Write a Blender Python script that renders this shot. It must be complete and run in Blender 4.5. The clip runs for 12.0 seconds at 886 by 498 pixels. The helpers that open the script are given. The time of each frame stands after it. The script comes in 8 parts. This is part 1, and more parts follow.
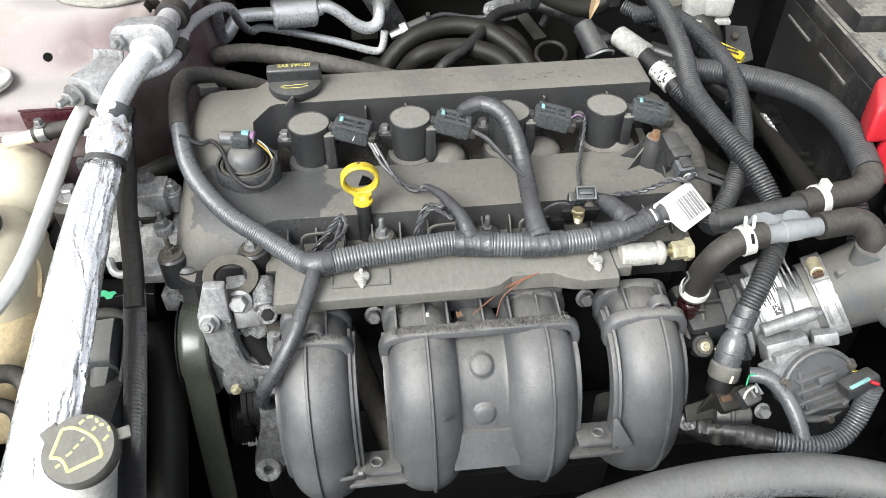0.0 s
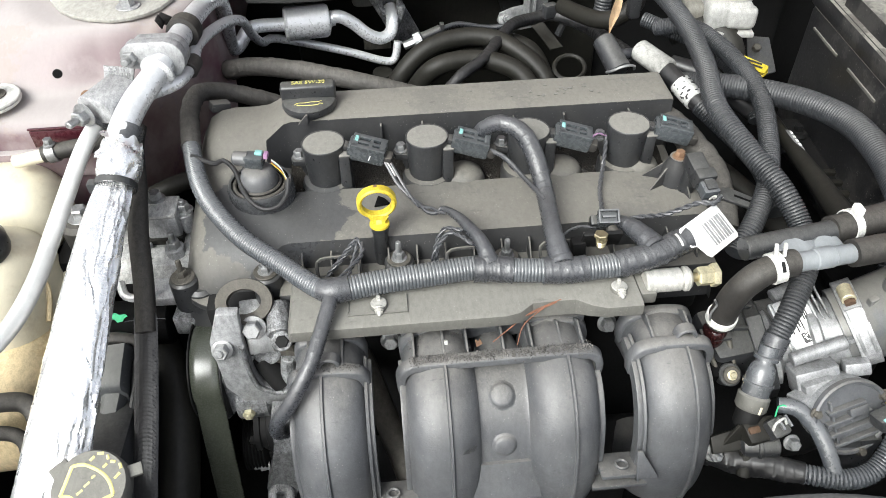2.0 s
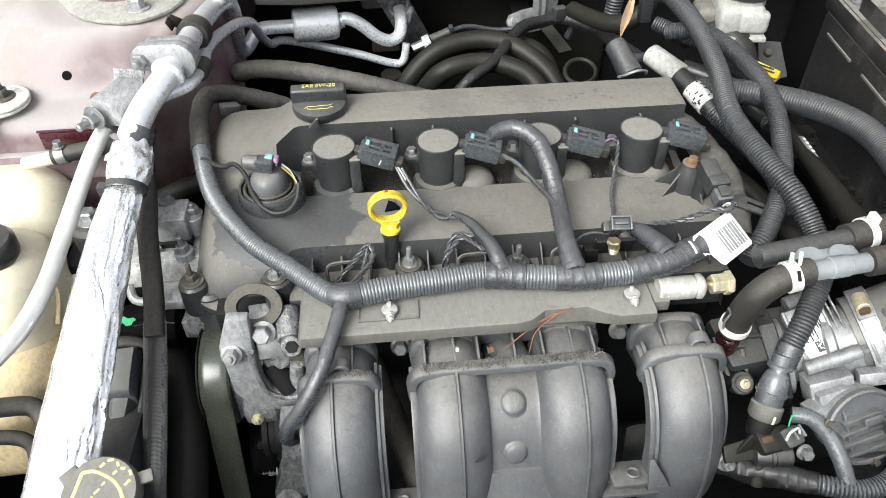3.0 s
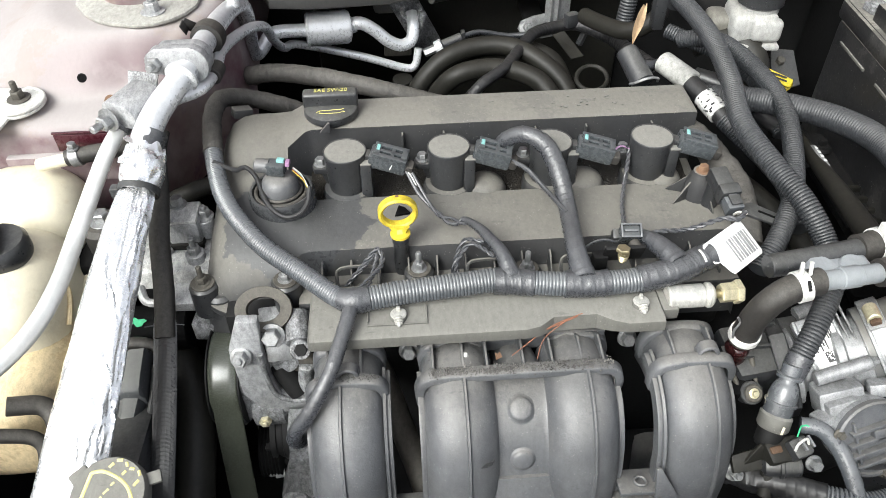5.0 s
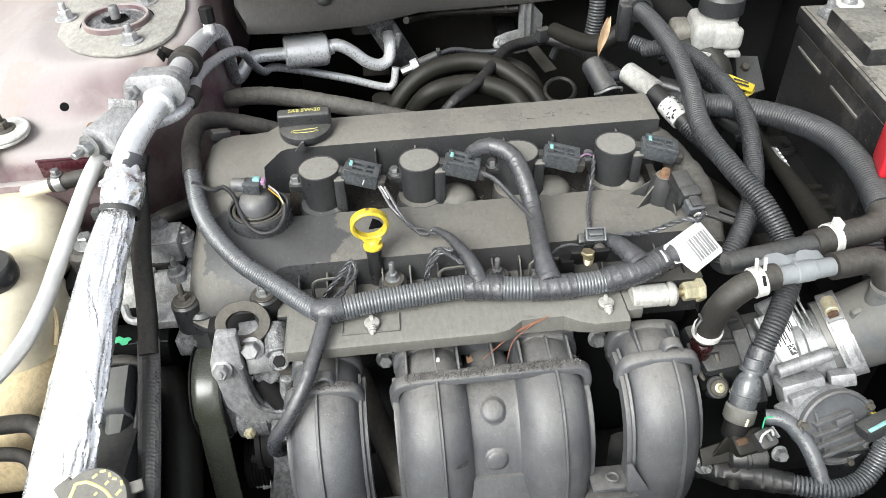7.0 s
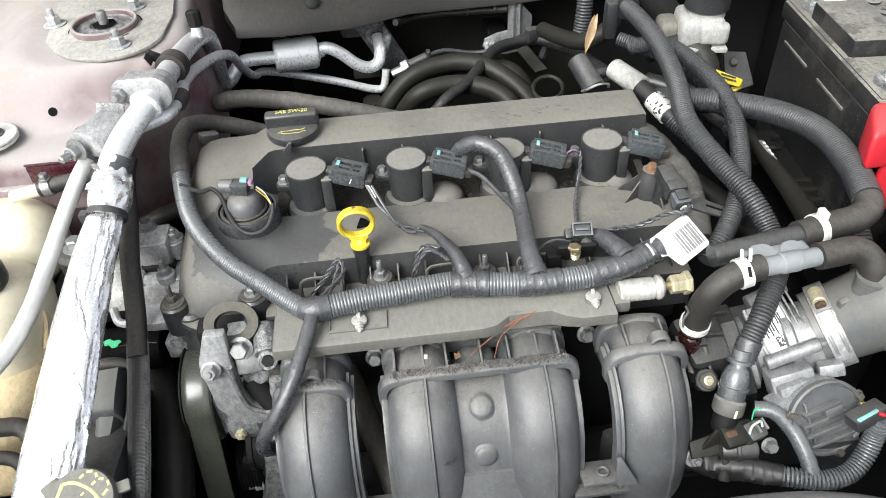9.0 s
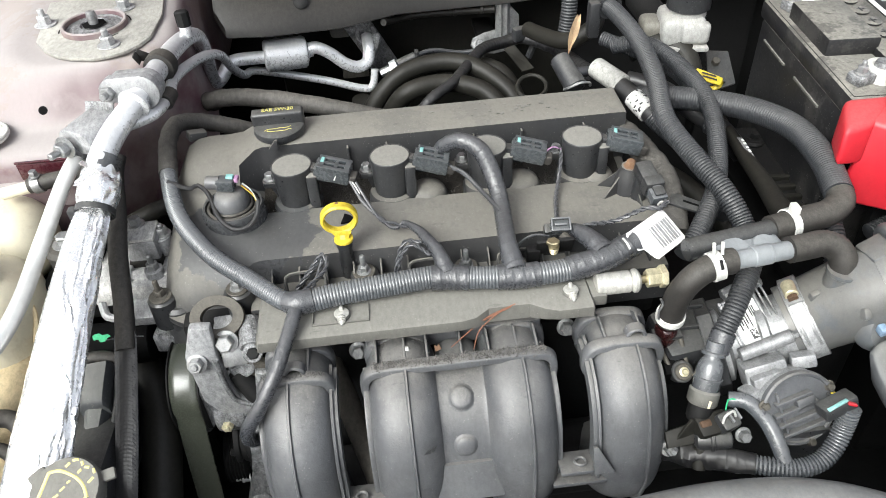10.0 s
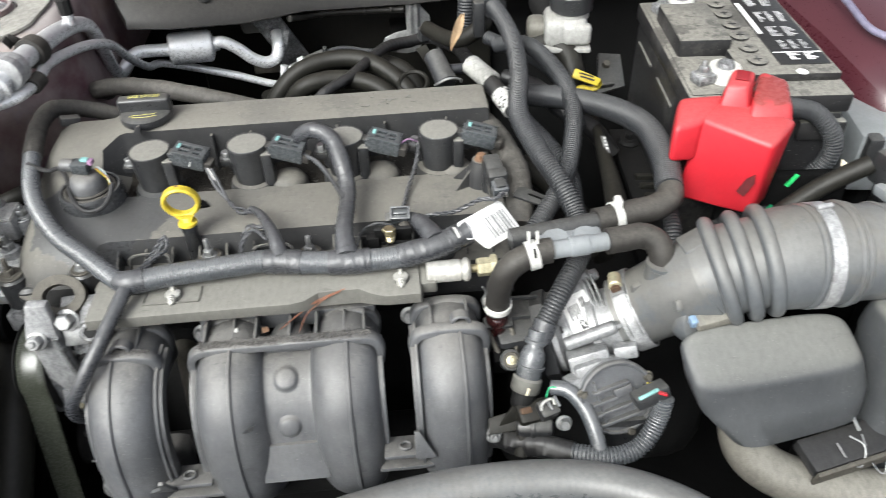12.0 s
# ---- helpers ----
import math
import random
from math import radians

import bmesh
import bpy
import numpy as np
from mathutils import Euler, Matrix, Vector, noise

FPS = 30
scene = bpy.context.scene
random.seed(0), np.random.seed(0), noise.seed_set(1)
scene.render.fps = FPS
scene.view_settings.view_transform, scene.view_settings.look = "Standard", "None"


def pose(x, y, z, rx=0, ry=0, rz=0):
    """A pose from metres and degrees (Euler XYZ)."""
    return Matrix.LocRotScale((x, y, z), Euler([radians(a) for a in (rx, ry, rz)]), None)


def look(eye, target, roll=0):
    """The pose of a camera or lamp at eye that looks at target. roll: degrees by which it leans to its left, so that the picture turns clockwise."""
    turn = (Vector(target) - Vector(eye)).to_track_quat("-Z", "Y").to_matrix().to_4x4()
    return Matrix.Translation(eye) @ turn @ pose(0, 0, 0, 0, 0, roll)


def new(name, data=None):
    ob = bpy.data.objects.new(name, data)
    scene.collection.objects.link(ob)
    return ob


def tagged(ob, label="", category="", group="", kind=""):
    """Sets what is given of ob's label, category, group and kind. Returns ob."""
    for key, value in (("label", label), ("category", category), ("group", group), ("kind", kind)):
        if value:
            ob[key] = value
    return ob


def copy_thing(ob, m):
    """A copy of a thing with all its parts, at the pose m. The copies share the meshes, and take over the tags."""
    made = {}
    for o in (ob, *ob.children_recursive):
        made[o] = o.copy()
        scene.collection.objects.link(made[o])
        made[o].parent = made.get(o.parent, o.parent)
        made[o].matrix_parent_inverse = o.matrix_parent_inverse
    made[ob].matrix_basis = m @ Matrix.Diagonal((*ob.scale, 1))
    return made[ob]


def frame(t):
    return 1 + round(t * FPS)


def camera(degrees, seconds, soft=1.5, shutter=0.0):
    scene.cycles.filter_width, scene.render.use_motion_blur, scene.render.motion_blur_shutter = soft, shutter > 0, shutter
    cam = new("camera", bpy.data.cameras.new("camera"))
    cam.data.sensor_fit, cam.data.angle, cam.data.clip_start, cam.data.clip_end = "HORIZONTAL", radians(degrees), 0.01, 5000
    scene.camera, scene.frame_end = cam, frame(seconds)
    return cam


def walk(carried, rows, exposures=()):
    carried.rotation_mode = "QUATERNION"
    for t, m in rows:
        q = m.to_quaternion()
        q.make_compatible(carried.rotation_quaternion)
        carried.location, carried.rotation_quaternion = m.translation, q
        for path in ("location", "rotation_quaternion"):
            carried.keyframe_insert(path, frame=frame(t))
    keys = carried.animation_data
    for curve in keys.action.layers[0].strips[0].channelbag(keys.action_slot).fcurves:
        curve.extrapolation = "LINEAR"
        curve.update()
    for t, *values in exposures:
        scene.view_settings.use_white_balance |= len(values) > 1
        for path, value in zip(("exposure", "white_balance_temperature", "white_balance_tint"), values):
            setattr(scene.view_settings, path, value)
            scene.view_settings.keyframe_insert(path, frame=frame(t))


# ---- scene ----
cam = camera(62.2, 12.0, soft=0.7, shutter=0.35)
PATH = [
    (0, (-0.076, -0.599, 1.283), (0.067, 0.861, -0.076), -0.5),
    (0.5, (-0.078, -0.589, 1.284), (0.057, 0.873, -0.074), -0.8),
    (1, (-0.081, -0.58, 1.285), (0.043, 0.881, -0.075), -1.1),
    (1.5, (-0.084, -0.574, 1.286), (0.037, 0.885, -0.076), -1.0),
    (2, (-0.083, -0.57, 1.288), (0.041, 0.888, -0.075), -0.9),
    (2.5, (-0.085, -0.566, 1.289), (0.042, 0.892, -0.074), -0.7),
    (3, (-0.09, -0.563, 1.289), (0.028, 0.896, -0.075), -0.7),
    (5, (-0.09, -0.563, 1.291), (0.003, 0.904, -0.065), -0.7),
    (5.5, (-0.08, -0.569, 1.295), (0.01, 0.905, -0.054), -2.0),
    (6, (-0.065, -0.579, 1.298), (0.027, 0.907, -0.037), -2.9),
    (6.5, (-0.065, -0.582, 1.298), (0.035, 0.909, -0.031), -2.7),
    (7, (-0.066, -0.586, 1.3), (0.029, 0.913, -0.021), -2.7),
    (9, (-0.054, -0.593, 1.294), (0.038, 0.917, -0.014), -3.7),
    (9.5, (-0.05, -0.596, 1.295), (0.046, 0.914, -0.012), -3.7),
    (10, (-0.04, -0.608, 1.298), (0.056, 0.903, -0.009), -3.7),
    (10.5, (-0.022, -0.618, 1.297), (0.077, 0.896, -0.006), -3.3),
    (11, (-0.003, -0.626, 1.296), (0.085, 0.892, -0.003), -2.9),
    (11.5, (0.035, -0.639, 1.29), (0.105, 0.885, -0.002), -2.5),
    (11.7, (0.057, -0.641, 1.293), (0.127, 0.876, -0.009), -2.1),
    (12, (0.101, -0.644, 1.285), (0.203, 0.883, -0.003), -2.2),
]
walk(cam, [(t, look(eye, target, roll)) for t, eye, target, roll in PATH])

# ---- world, sun, exposure ----
world = bpy.data.worlds.new("sky_world")
scene.world = world
world.use_nodes = True
_wn, _wl = world.node_tree.nodes, world.node_tree.links
_sky = _wn.new("ShaderNodeTexSky")
_sky.sky_type = 'NISHITA'
_sky.sun_disc = False
_sky.sun_elevation, _sky.sun_rotation = radians(43), radians(220)
_sky.air_density, _sky.dust_density = 1.0, 4.0
_pale = _wn.new("ShaderNodeHueSaturation")
_pale.inputs["Saturation"].default_value = 0.36
_wl.new(_sky.outputs[0], _pale.inputs["Color"])
_bg = _wn["Background"]
_wl.new(_pale.outputs[0], _bg.inputs["Color"])
_bg.inputs["Strength"].default_value = 0.15

sun_data = bpy.data.lights.new("sun", 'SUN')
sun_data.energy, sun_data.angle, sun_data.color = 2.1, radians(35), (0.94, 1.0, 0.99)
sun = new("sun", sun_data)
sun.matrix_world = look((-1.45, -1.75, 3.0), (0, 0, 0.85))
scene.view_settings.exposure = 0.97


# ---- materials ----
def material(name, color, rough=0.6, metal=0.0, dust=0.0, dust_color=(0.27, 0.262, 0.235), grain=300.0, vary=0.25, bump=0.15,
             stain=0.0, stain_color=(0.05, 0.045, 0.04), speck=0.0, trans=0.0, coat=0.0, bump_scale=0.0006, spec=0.4, even=0.3, wash=0.0, film=0.12, grit=0.25, spot=None, up0=0.05, up1=0.95, scuff=0.0):
    m = bpy.data.materials.new(name)
    m.use_nodes = True
    n, l = m.node_tree.nodes, m.node_tree.links
    b = n["Principled BSDF"]
    tc = n.new("ShaderNodeTexCoord")
    geo = n.new("ShaderNodeNewGeometry")
    src = geo.outputs["Position"]

    def noise_tex(scale, detail=4.0, rough_=0.6):
        t = n.new("ShaderNodeTexNoise")
        t.inputs["Scale"].default_value, t.inputs["Detail"].default_value, t.inputs["Roughness"].default_value = scale, detail, rough_
        l.new(src, t.inputs["Vector"])
        return t.outputs["Fac"]

    def ramp(val, a, c):
        r = n.new("ShaderNodeMapRange")
        r.inputs["From Min"].default_value, r.inputs["From Max"].default_value = a, c
        r.interpolation_type = 'SMOOTHSTEP'
        l.new(val, r.inputs["Value"])
        return r.outputs["Result"]

    def math_(op, a, c):
        q = n.new("ShaderNodeMath")
        q.operation = op
        for k, v in ((0, a), (1, c)):
            if isinstance(v, float):
                q.inputs[k].default_value = v
            else:
                l.new(v, q.inputs[k])
        return q.outputs[0]

    def mix(fac, a, c):
        x = n.new("ShaderNodeMix")
        x.data_type = 'RGBA'
        l.new(fac, x.inputs["Factor"])
        for k, v in (("A", a), ("B", c)):
            sock = [s for s in x.inputs if s.name == k and s.type == 'RGBA'][0]
            if isinstance(v, tuple):
                sock.default_value = (*v, 1.0)
            else:
                l.new(v, sock)
        return [s for s in x.outputs if s.type == 'RGBA'][0]

    fine, coarse = noise_tex(grain, 6.0), noise_tex(11.0, 4.0)
    lo = tuple(c * (1 - vary) for c in color)
    hi = tuple(min(1.0, c * (1 + vary)) for c in color)
    col = mix(ramp(coarse, 0.3, 0.7), lo, hi)
    rough_in = math_('MULTIPLY_ADD', fine, 0.25)
    rough_in.node.inputs[2].default_value = rough - 0.12
    if dust:
        sep = n.new("ShaderNodeSeparateXYZ")
        l.new(geo.outputs["Normal"], sep.inputs[0])
        up = ramp(sep.outputs["Z"], up0, up1)
        patch = ramp(math_('ADD', math_('MULTIPLY', noise_tex(13.0, 4.0, 0.55), 0.5), math_('MULTIPLY', noise_tex(340.0, 5.0, 0.75), 0.5)), 0.3, 0.68)
        d = math_('MULTIPLY', up, math_('MULTIPLY_ADD', patch, 1.0 - even))
        d.node.inputs[1].links[0].from_node.inputs[2].default_value = even
        d = math_('MULTIPLY', d, float(dust))
        film = math_('MULTIPLY', ramp(noise_tex(24.0, 5.0, 0.6), 0.4 - 0.35 * min(1.0, film), 0.8), film * dust)
        d = math_('MAXIMUM', d, film)
        col = mix(d, col, dust_color)
        rough_in = math_('ADD', rough_in, math_('MULTIPLY', d, 0.35))
    if stain:
        s = ramp(math_('ADD', noise_tex(9.0, 6.0, 0.68), math_('MULTIPLY', fine, 0.12)), 0.57, 0.61)
        s = math_('MULTIPLY', s, float(stain))
        col = mix(s, col, stain_color)
        rough_in = math_('SUBTRACT', rough_in, math_('MULTIPLY', s, 0.12))
    if spot:
        vd = n.new("ShaderNodeVectorMath")
        vd.operation = 'DISTANCE'
        l.new(src, vd.inputs[0])
        vd.inputs[1].default_value = spot[:3]
        e = math_('ADD', vd.outputs["Value"], math_('MULTIPLY', noise_tex(26.0, 5.0, 0.6), 0.075))
        e = math_('MULTIPLY', ramp(e, spot[3] + 0.0405, spot[3] + 0.0375), 0.8)
        col = mix(e, col, stain_color)
        rough_in = math_('SUBTRACT', rough_in, math_('MULTIPLY', e, 0.2))
    if scuff:
        sv = n.new("ShaderNodeVectorMath")
        sv.operation = 'MULTIPLY'
        sv.inputs[1].default_value = (1.0, 3.2, 2.2)
        l.new(src, sv.inputs[0])
        sn = n.new("ShaderNodeTexNoise")
        sn.inputs["Scale"].default_value, sn.inputs["Detail"].default_value, sn.inputs["Roughness"].default_value = 46.0, 7.0, 0.72
        l.new(sv.outputs[0], sn.inputs["Vector"])
        k_ = math_('MULTIPLY', ramp(sn.outputs["Fac"], 0.62, 0.66), float(scuff))
        col = mix(k_, col, tuple(c * 0.55 for c in color))
        rough_in = math_('SUBTRACT', rough_in, math_('MULTIPLY', k_, 0.1))
    if wash:
        grime = ramp(noise_tex(210.0, 6.0, 0.78), 0.44, 0.72)
        col = mix(math_('MULTIPLY', grime, float(wash)), col, tuple(c * 0.25 for c in color))
    if speck:
        v = n.new("ShaderNodeTexVoronoi")
        v.inputs["Scale"].default_value = 360.0
        l.new(src, v.inputs["Vector"])
        sp = ramp(v.outputs["Distance"], 0.22, 0.10)
        sp = math_('MULTIPLY', sp, ramp(noise_tex(90.0, 2.0), 0.52, 0.6))
        sp = math_('MULTIPLY', sp, float(speck))
        col = mix(sp, col, (0.40, 0.385, 0.35))
    g2 = noise_tex(1100.0, 3.0, 0.7)
    hs = n.new("ShaderNodeHueSaturation")
    vs_ = n.new("ShaderNodeVectorMath")
    vs_.operation = 'MULTIPLY'
    vs_.inputs[1].default_value = (1.0, 0.45, 0.5)
    l.new(src, vs_.inputs[0])
    st_ = n.new("ShaderNodeTexNoise")
    st_.inputs["Scale"].default_value, st_.inputs["Detail"].default_value, st_.inputs["Roughness"].default_value = 260.0, 5.0, 0.65
    l.new(vs_.outputs[0], st_.inputs["Vector"])
    l.new(ramp(math_('ADD', math_('MULTIPLY', g2, 0.45), math_('MULTIPLY', st_.outputs["Fac"], 0.55)), 0.32, 0.68), hs.inputs["Value"])
    hs.inputs["Value"].links[0].from_node.inputs["To Min"].default_value = 1.0 - grit
    hs.inputs["Value"].links[0].from_node.inputs["To Max"].default_value = 1.0 + grit
    l.new(col, hs.inputs["Color"])
    col = hs.outputs[0]
    l.new(col, b.inputs["Base Color"])
    l.new(rough_in, b.inputs["Roughness"])
    b.inputs["Metallic"].default_value = metal
    b.inputs["Specular IOR Level"].default_value = spec
    b.inputs["Transmission Weight"].default_value = trans
    b.inputs["Coat Weight"].default_value = coat
    if trans:
        b.inputs["Subsurface Weight"].default_value = 0.0
    bp = n.new("ShaderNodeBump")
    bp.inputs["Strength"].default_value = bump
    bp.inputs["Distance"].default_value = bump_scale
    l.new(math_('ADD', fine, math_('MULTIPLY', noise_tex(grain * 0.25, 4.0), 0.8)), bp.inputs["Height"])
    l.new(bp.outputs["Normal"], b.inputs["Normal"])
    return m


COVER = material("dusty_cover_plastic", (0.033, 0.0335, 0.035), 0.42, vary=0.12, dust=0.90, dust_color=(0.176, 0.167, 0.144), stain=0.20, stain_color=(0.050, 0.052, 0.055), speck=0.30, bump=0.3, even=0.82, wash=0.08, film=0.10, scuff=0.25, grit=0.10, up0=0.14, up1=0.97, spot=(-0.192, -0.050, 0.862, 0.060))
PLASTIC = material("black_plastic", (0.024, 0.025, 0.027), 0.30, spec=0.5, dust=0.42, dust_color=(0.19, 0.185, 0.165), speck=0.15, wash=0.2, up0=0.25, film=0.16)
CONNECTOR = material("connector_plastic", (0.050, 0.056, 0.060), 0.26, spec=0.6, dust=0.25, dust_color=(0.2, 0.2, 0.19), grit=0.12)
INTAKE = material("intake_plastic", (0.078, 0.081, 0.086), 0.44, dust=0.62, dust_color=(0.205, 0.193, 0.170), speck=0.30, grain=520.0, bump=0.4, spec=0.7, wash=0.12, even=0.6, film=0.20, scuff=0.5, grit=0.16, up0=0.40, up1=1.0, stain=0.32, stain_color=(0.048, 0.050, 0.054))
SHELF = material("grey_shelf_plastic", (0.10, 0.098, 0.088), 0.55, dust=0.8, dust_color=(0.190, 0.185, 0.164), speck=0.25, wash=0.10, even=0.85, vary=0.10, scuff=0.3, grit=0.14)
LOOM = material("loom_plastic", (0.060, 0.066, 0.073), 0.20, spec=0.8, dust=0.42, dust_color=(0.25, 0.25, 0.243), wash=0.2, even=0.5, film=0.15, grit=0.15)
CONDUIT = material("black_conduit_plastic", (0.028, 0.030, 0.033), 0.40, spec=0.45, dust=0.28, dust_color=(0.18, 0.178, 0.17), wash=0.2, even=0.5)
DARKTAPE = material("black_vinyl_tape", (0.016, 0.016, 0.017), 0.36, spec=0.5, dust=0.16, dust_color=(0.13, 0.125, 0.11), wash=0.3)
TAPE = material("cloth_tape", (0.034, 0.036, 0.041), 0.27, spec=0.7, dust=0.30, dust_color=(0.19, 0.188, 0.18), grain=600.0, bump=0.6, wash=0.2, even=0.5, scuff=0.3)
RUBBER = material("rubber", (0.026, 0.024, 0.022), 0.55, dust=0.45, dust_color=(0.16, 0.148, 0.125), wash=0.3)
# Grimy steel taken near black; shade deep in the bay is part of it.
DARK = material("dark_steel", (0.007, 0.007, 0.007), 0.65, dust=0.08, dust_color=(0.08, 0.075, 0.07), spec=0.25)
# Near-black: the shade of deep gaps and holes is put into this colour.
VOID = material("deep_shade_black", (0.004, 0.004, 0.004), 0.8, bump=0.05, spec=0.08)
CAST = material("cast_aluminium", (0.26, 0.265, 0.27), 0.5, metal=0.45, dust=0.3, dust_color=(0.30, 0.29, 0.27), grain=420.0, vary=0.2, bump=1.0, bump_scale=0.0012, stain=0.5, stain_color=(0.10, 0.10, 0.097), wash=0.6, scuff=0.4, grit=0.65)
PIPE = material("aluminium_pipe", (0.70, 0.71, 0.72), 0.28, metal=0.38, wash=0.08, grit=0.10, film=0.1, dust=0.2, dust_color=(0.4, 0.38, 0.34), vary=0.12, bump=0.08)
FOIL = material("foil_wrap", (0.87, 0.87, 0.865), 0.27, metal=0.80, vary=0.03, grain=120.0, bump=0.12, bump_scale=0.002, grit=0.04, wash=0.05, scuff=0.2)
STEEL = material("zinc_steel", (0.33, 0.335, 0.335), 0.40, metal=0.7, wash=0.3, dust=0.2, vary=0.2, bump=0.1)
RUST = material("rusty_steel", (0.17, 0.10, 0.06), 0.75, metal=0.2, vary=0.5, bump=0.4)
BRASS = material("brass", (0.50, 0.43, 0.26), 0.35, metal=0.85, vary=0.2, dust=0.2)
YELLOW = material("yellow_plastic", (0.58, 0.45, 0.04), 0.42, stain=0.25, stain_color=(0.22, 0.15, 0.03), vary=0.12)
DULLYELLOW = material("faded_yellow_print", (0.46, 0.42, 0.14), 0.6)
CREAM = material("cream_plastic", (0.72, 0.665, 0.51), 0.38, grit=0.05, stain=0.15, stain_color=(0.42, 0.30, 0.14), vary=0.1, bump=0.06)
WHITE = material("white_plastic", (0.55, 0.55, 0.52), 0.45, wash=0.12, dust=0.25, dust_color=(0.42, 0.39, 0.32), vary=0.06, bump=0.05)
PAPER = material("label_paper", (0.72, 0.72, 0.70), 0.55, vary=0.05, bump=0.05)
INK = material("black_ink", (0.02, 0.02, 0.02), 0.5)
GREYINK = material("grey_ink", (0.22, 0.22, 0.22), 0.5)
RED = material("red_plastic", (0.43, 0.015, 0.025), 0.36, wash=0.10, vary=0.08, stain=0.0, bump=0.05, dust=0.32, dust_color=(0.34, 0.20, 0.18), grit=0.05, stain_color=(0.20, 0.05, 0.045), spot=(0.437, -0.085, 0.958, 0.016))
# Thin dust plus painted-in sky reflection; PAINT_CLEAN lacks this pale haze.
PAINT = material("maroon_paint_hazed", (0.085, 0.028, 0.040), 0.42, dust=0.95, dust_color=(0.365, 0.338, 0.325), vary=0.12, bump=0.03, coat=0.08, even=0.96, film=0.62, grit=0.04, up0=0.20, up1=1.0, stain=0.24, stain_color=(0.26, 0.20, 0.15))
PAINT_CLEAN = material("maroon_paint_cleaner", (0.050, 0.010, 0.015), 0.28, dust=0.09, dust_color=(0.24, 0.17, 0.18), vary=0.10, bump=0.03, coat=0.3, even=0.8, film=0.15, grit=0.04)
BATTERY = material("battery_plastic", (0.014, 0.014, 0.015), 0.42, dust=0.90, dust_color=(0.26, 0.25, 0.218), speck=0.4, stain=0.62, stain_color=(0.05, 0.048, 0.045), wash=0.4, even=0.65, film=0.05, scuff=0.6, up0=0.45)
FITTING = material("grey_fitting_plastic", (0.20, 0.215, 0.225), 0.34, dust=0.3, speck=0.1, grit=0.1)
DUCT = material("duct_rubber", (0.088, 0.095, 0.101), 0.36, stain=0.25, stain_color=(0.135, 0.120, 0.094), dust=0.48, dust_color=(0.225, 0.213, 0.186), grain=200.0, wash=0.10, vary=0.14, even=0.75, spec=0.55, scuff=0.25, grit=0.12)
BOXGREY = material("air_box_plastic", (0.048, 0.051, 0.054), 0.38, dust=0.85, dust_color=(0.155, 0.155, 0.143), speck=0.2, wash=0.12, even=0.92, vary=0.15, up0=0.45, up1=0.9, scuff=0.15, grit=0.10)
GREEN = material("green_paint_mark", (0.02, 0.35, 0.15), 0.5)
TEAL = material("teal_plastic", (0.22, 0.44, 0.42), 0.4)
LEAF = material("dry_leaf", (0.42, 0.29, 0.17), 0.7, vary=0.4, bump=0.5)
NEEDLE = material("dry_needle", (0.20, 0.085, 0.05), 0.7)
GRIT = material("grit", (0.105, 0.099, 0.091), 0.9, vary=0.6, grit=0.8, wash=0.5)
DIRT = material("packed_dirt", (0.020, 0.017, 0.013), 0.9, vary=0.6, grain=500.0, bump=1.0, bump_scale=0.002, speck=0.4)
ASPHALT = material("asphalt", (0.05, 0.05, 0.05), 0.9, vary=0.4, grain=120.0, bump=0.5)
PIGTAIL = material("wire_pigment_white", (0.6, 0.58, 0.55), 0.5)
WPINK = material("wire_violet", (0.33, 0.19, 0.31), 0.5)
BROWN = material("brown_wire", (0.25, 0.02, 0.02), 0.5)
GRIMY = material("grimy_steel", (0.085, 0.078, 0.066), 0.6, metal=0.3, dust=0.4, dust_color=(0.16, 0.15, 0.125), wash=0.4)
HOSE = material("old_hose_rubber", (0.014, 0.0135, 0.0112), 0.5, dust=0.10, dust_color=(0.10, 0.09, 0.07), wash=0.3, spec=0.28)
LIGHTCAST = material("pale_cast_aluminium", (0.40, 0.405, 0.41), 0.45, metal=0.4, dust=0.3, dust_color=(0.4, 0.39, 0.36), bump=0.6, wash=0.3, grit=0.35, scuff=0.25)
THROTTLE = material("machined_cast_aluminium", (0.33, 0.335, 0.34), 0.42, metal=0.5, dust=0.25, dust_color=(0.32, 0.31, 0.29), bump=0.5, wash=0.35, grit=0.3, scuff=0.3)
# LIGHTCAST made lighter, to offset the shade that falls on the engine mount.
PALECAST = material("cast_aluminium_lightened", (0.58, 0.58, 0.56), 0.5, metal=0.25, dust=0.3, dust_color=(0.45, 0.44, 0.41), bump=0.5, wash=0.4, grit=0.4)
CLOTH = material("worn_cloth_tape", (0.052, 0.049, 0.045), 0.6, dust=0.35, dust_color=(0.18, 0.168, 0.145), grain=700.0, bump=0.6, wash=0.2, even=0.6)
LID = material("worn_coil_top", (0.12, 0.118, 0.11), 0.55, dust=0.9, dust_color=(0.225, 0.217, 0.192), speck=0.4, wash=0.15, even=0.8, bump=0.5, scuff=0.3, grit=0.12)
COWL = material("cowl_plastic", (0.016, 0.015, 0.0135), 0.42, dust=0.16, dust_color=(0.12, 0.11, 0.09), wash=0.3, scuff=0.4, even=0.5)
AMBER = material("amber_tank_plastic", (0.58, 0.47, 0.29), 0.35, vary=0.15, bump=0.05, stain=0.3, stain_color=(0.22, 0.13, 0.05))
PALEBRASS = material("pale_brass", (0.60, 0.55, 0.38), 0.4, metal=0.5, wash=0.25, vary=0.15)
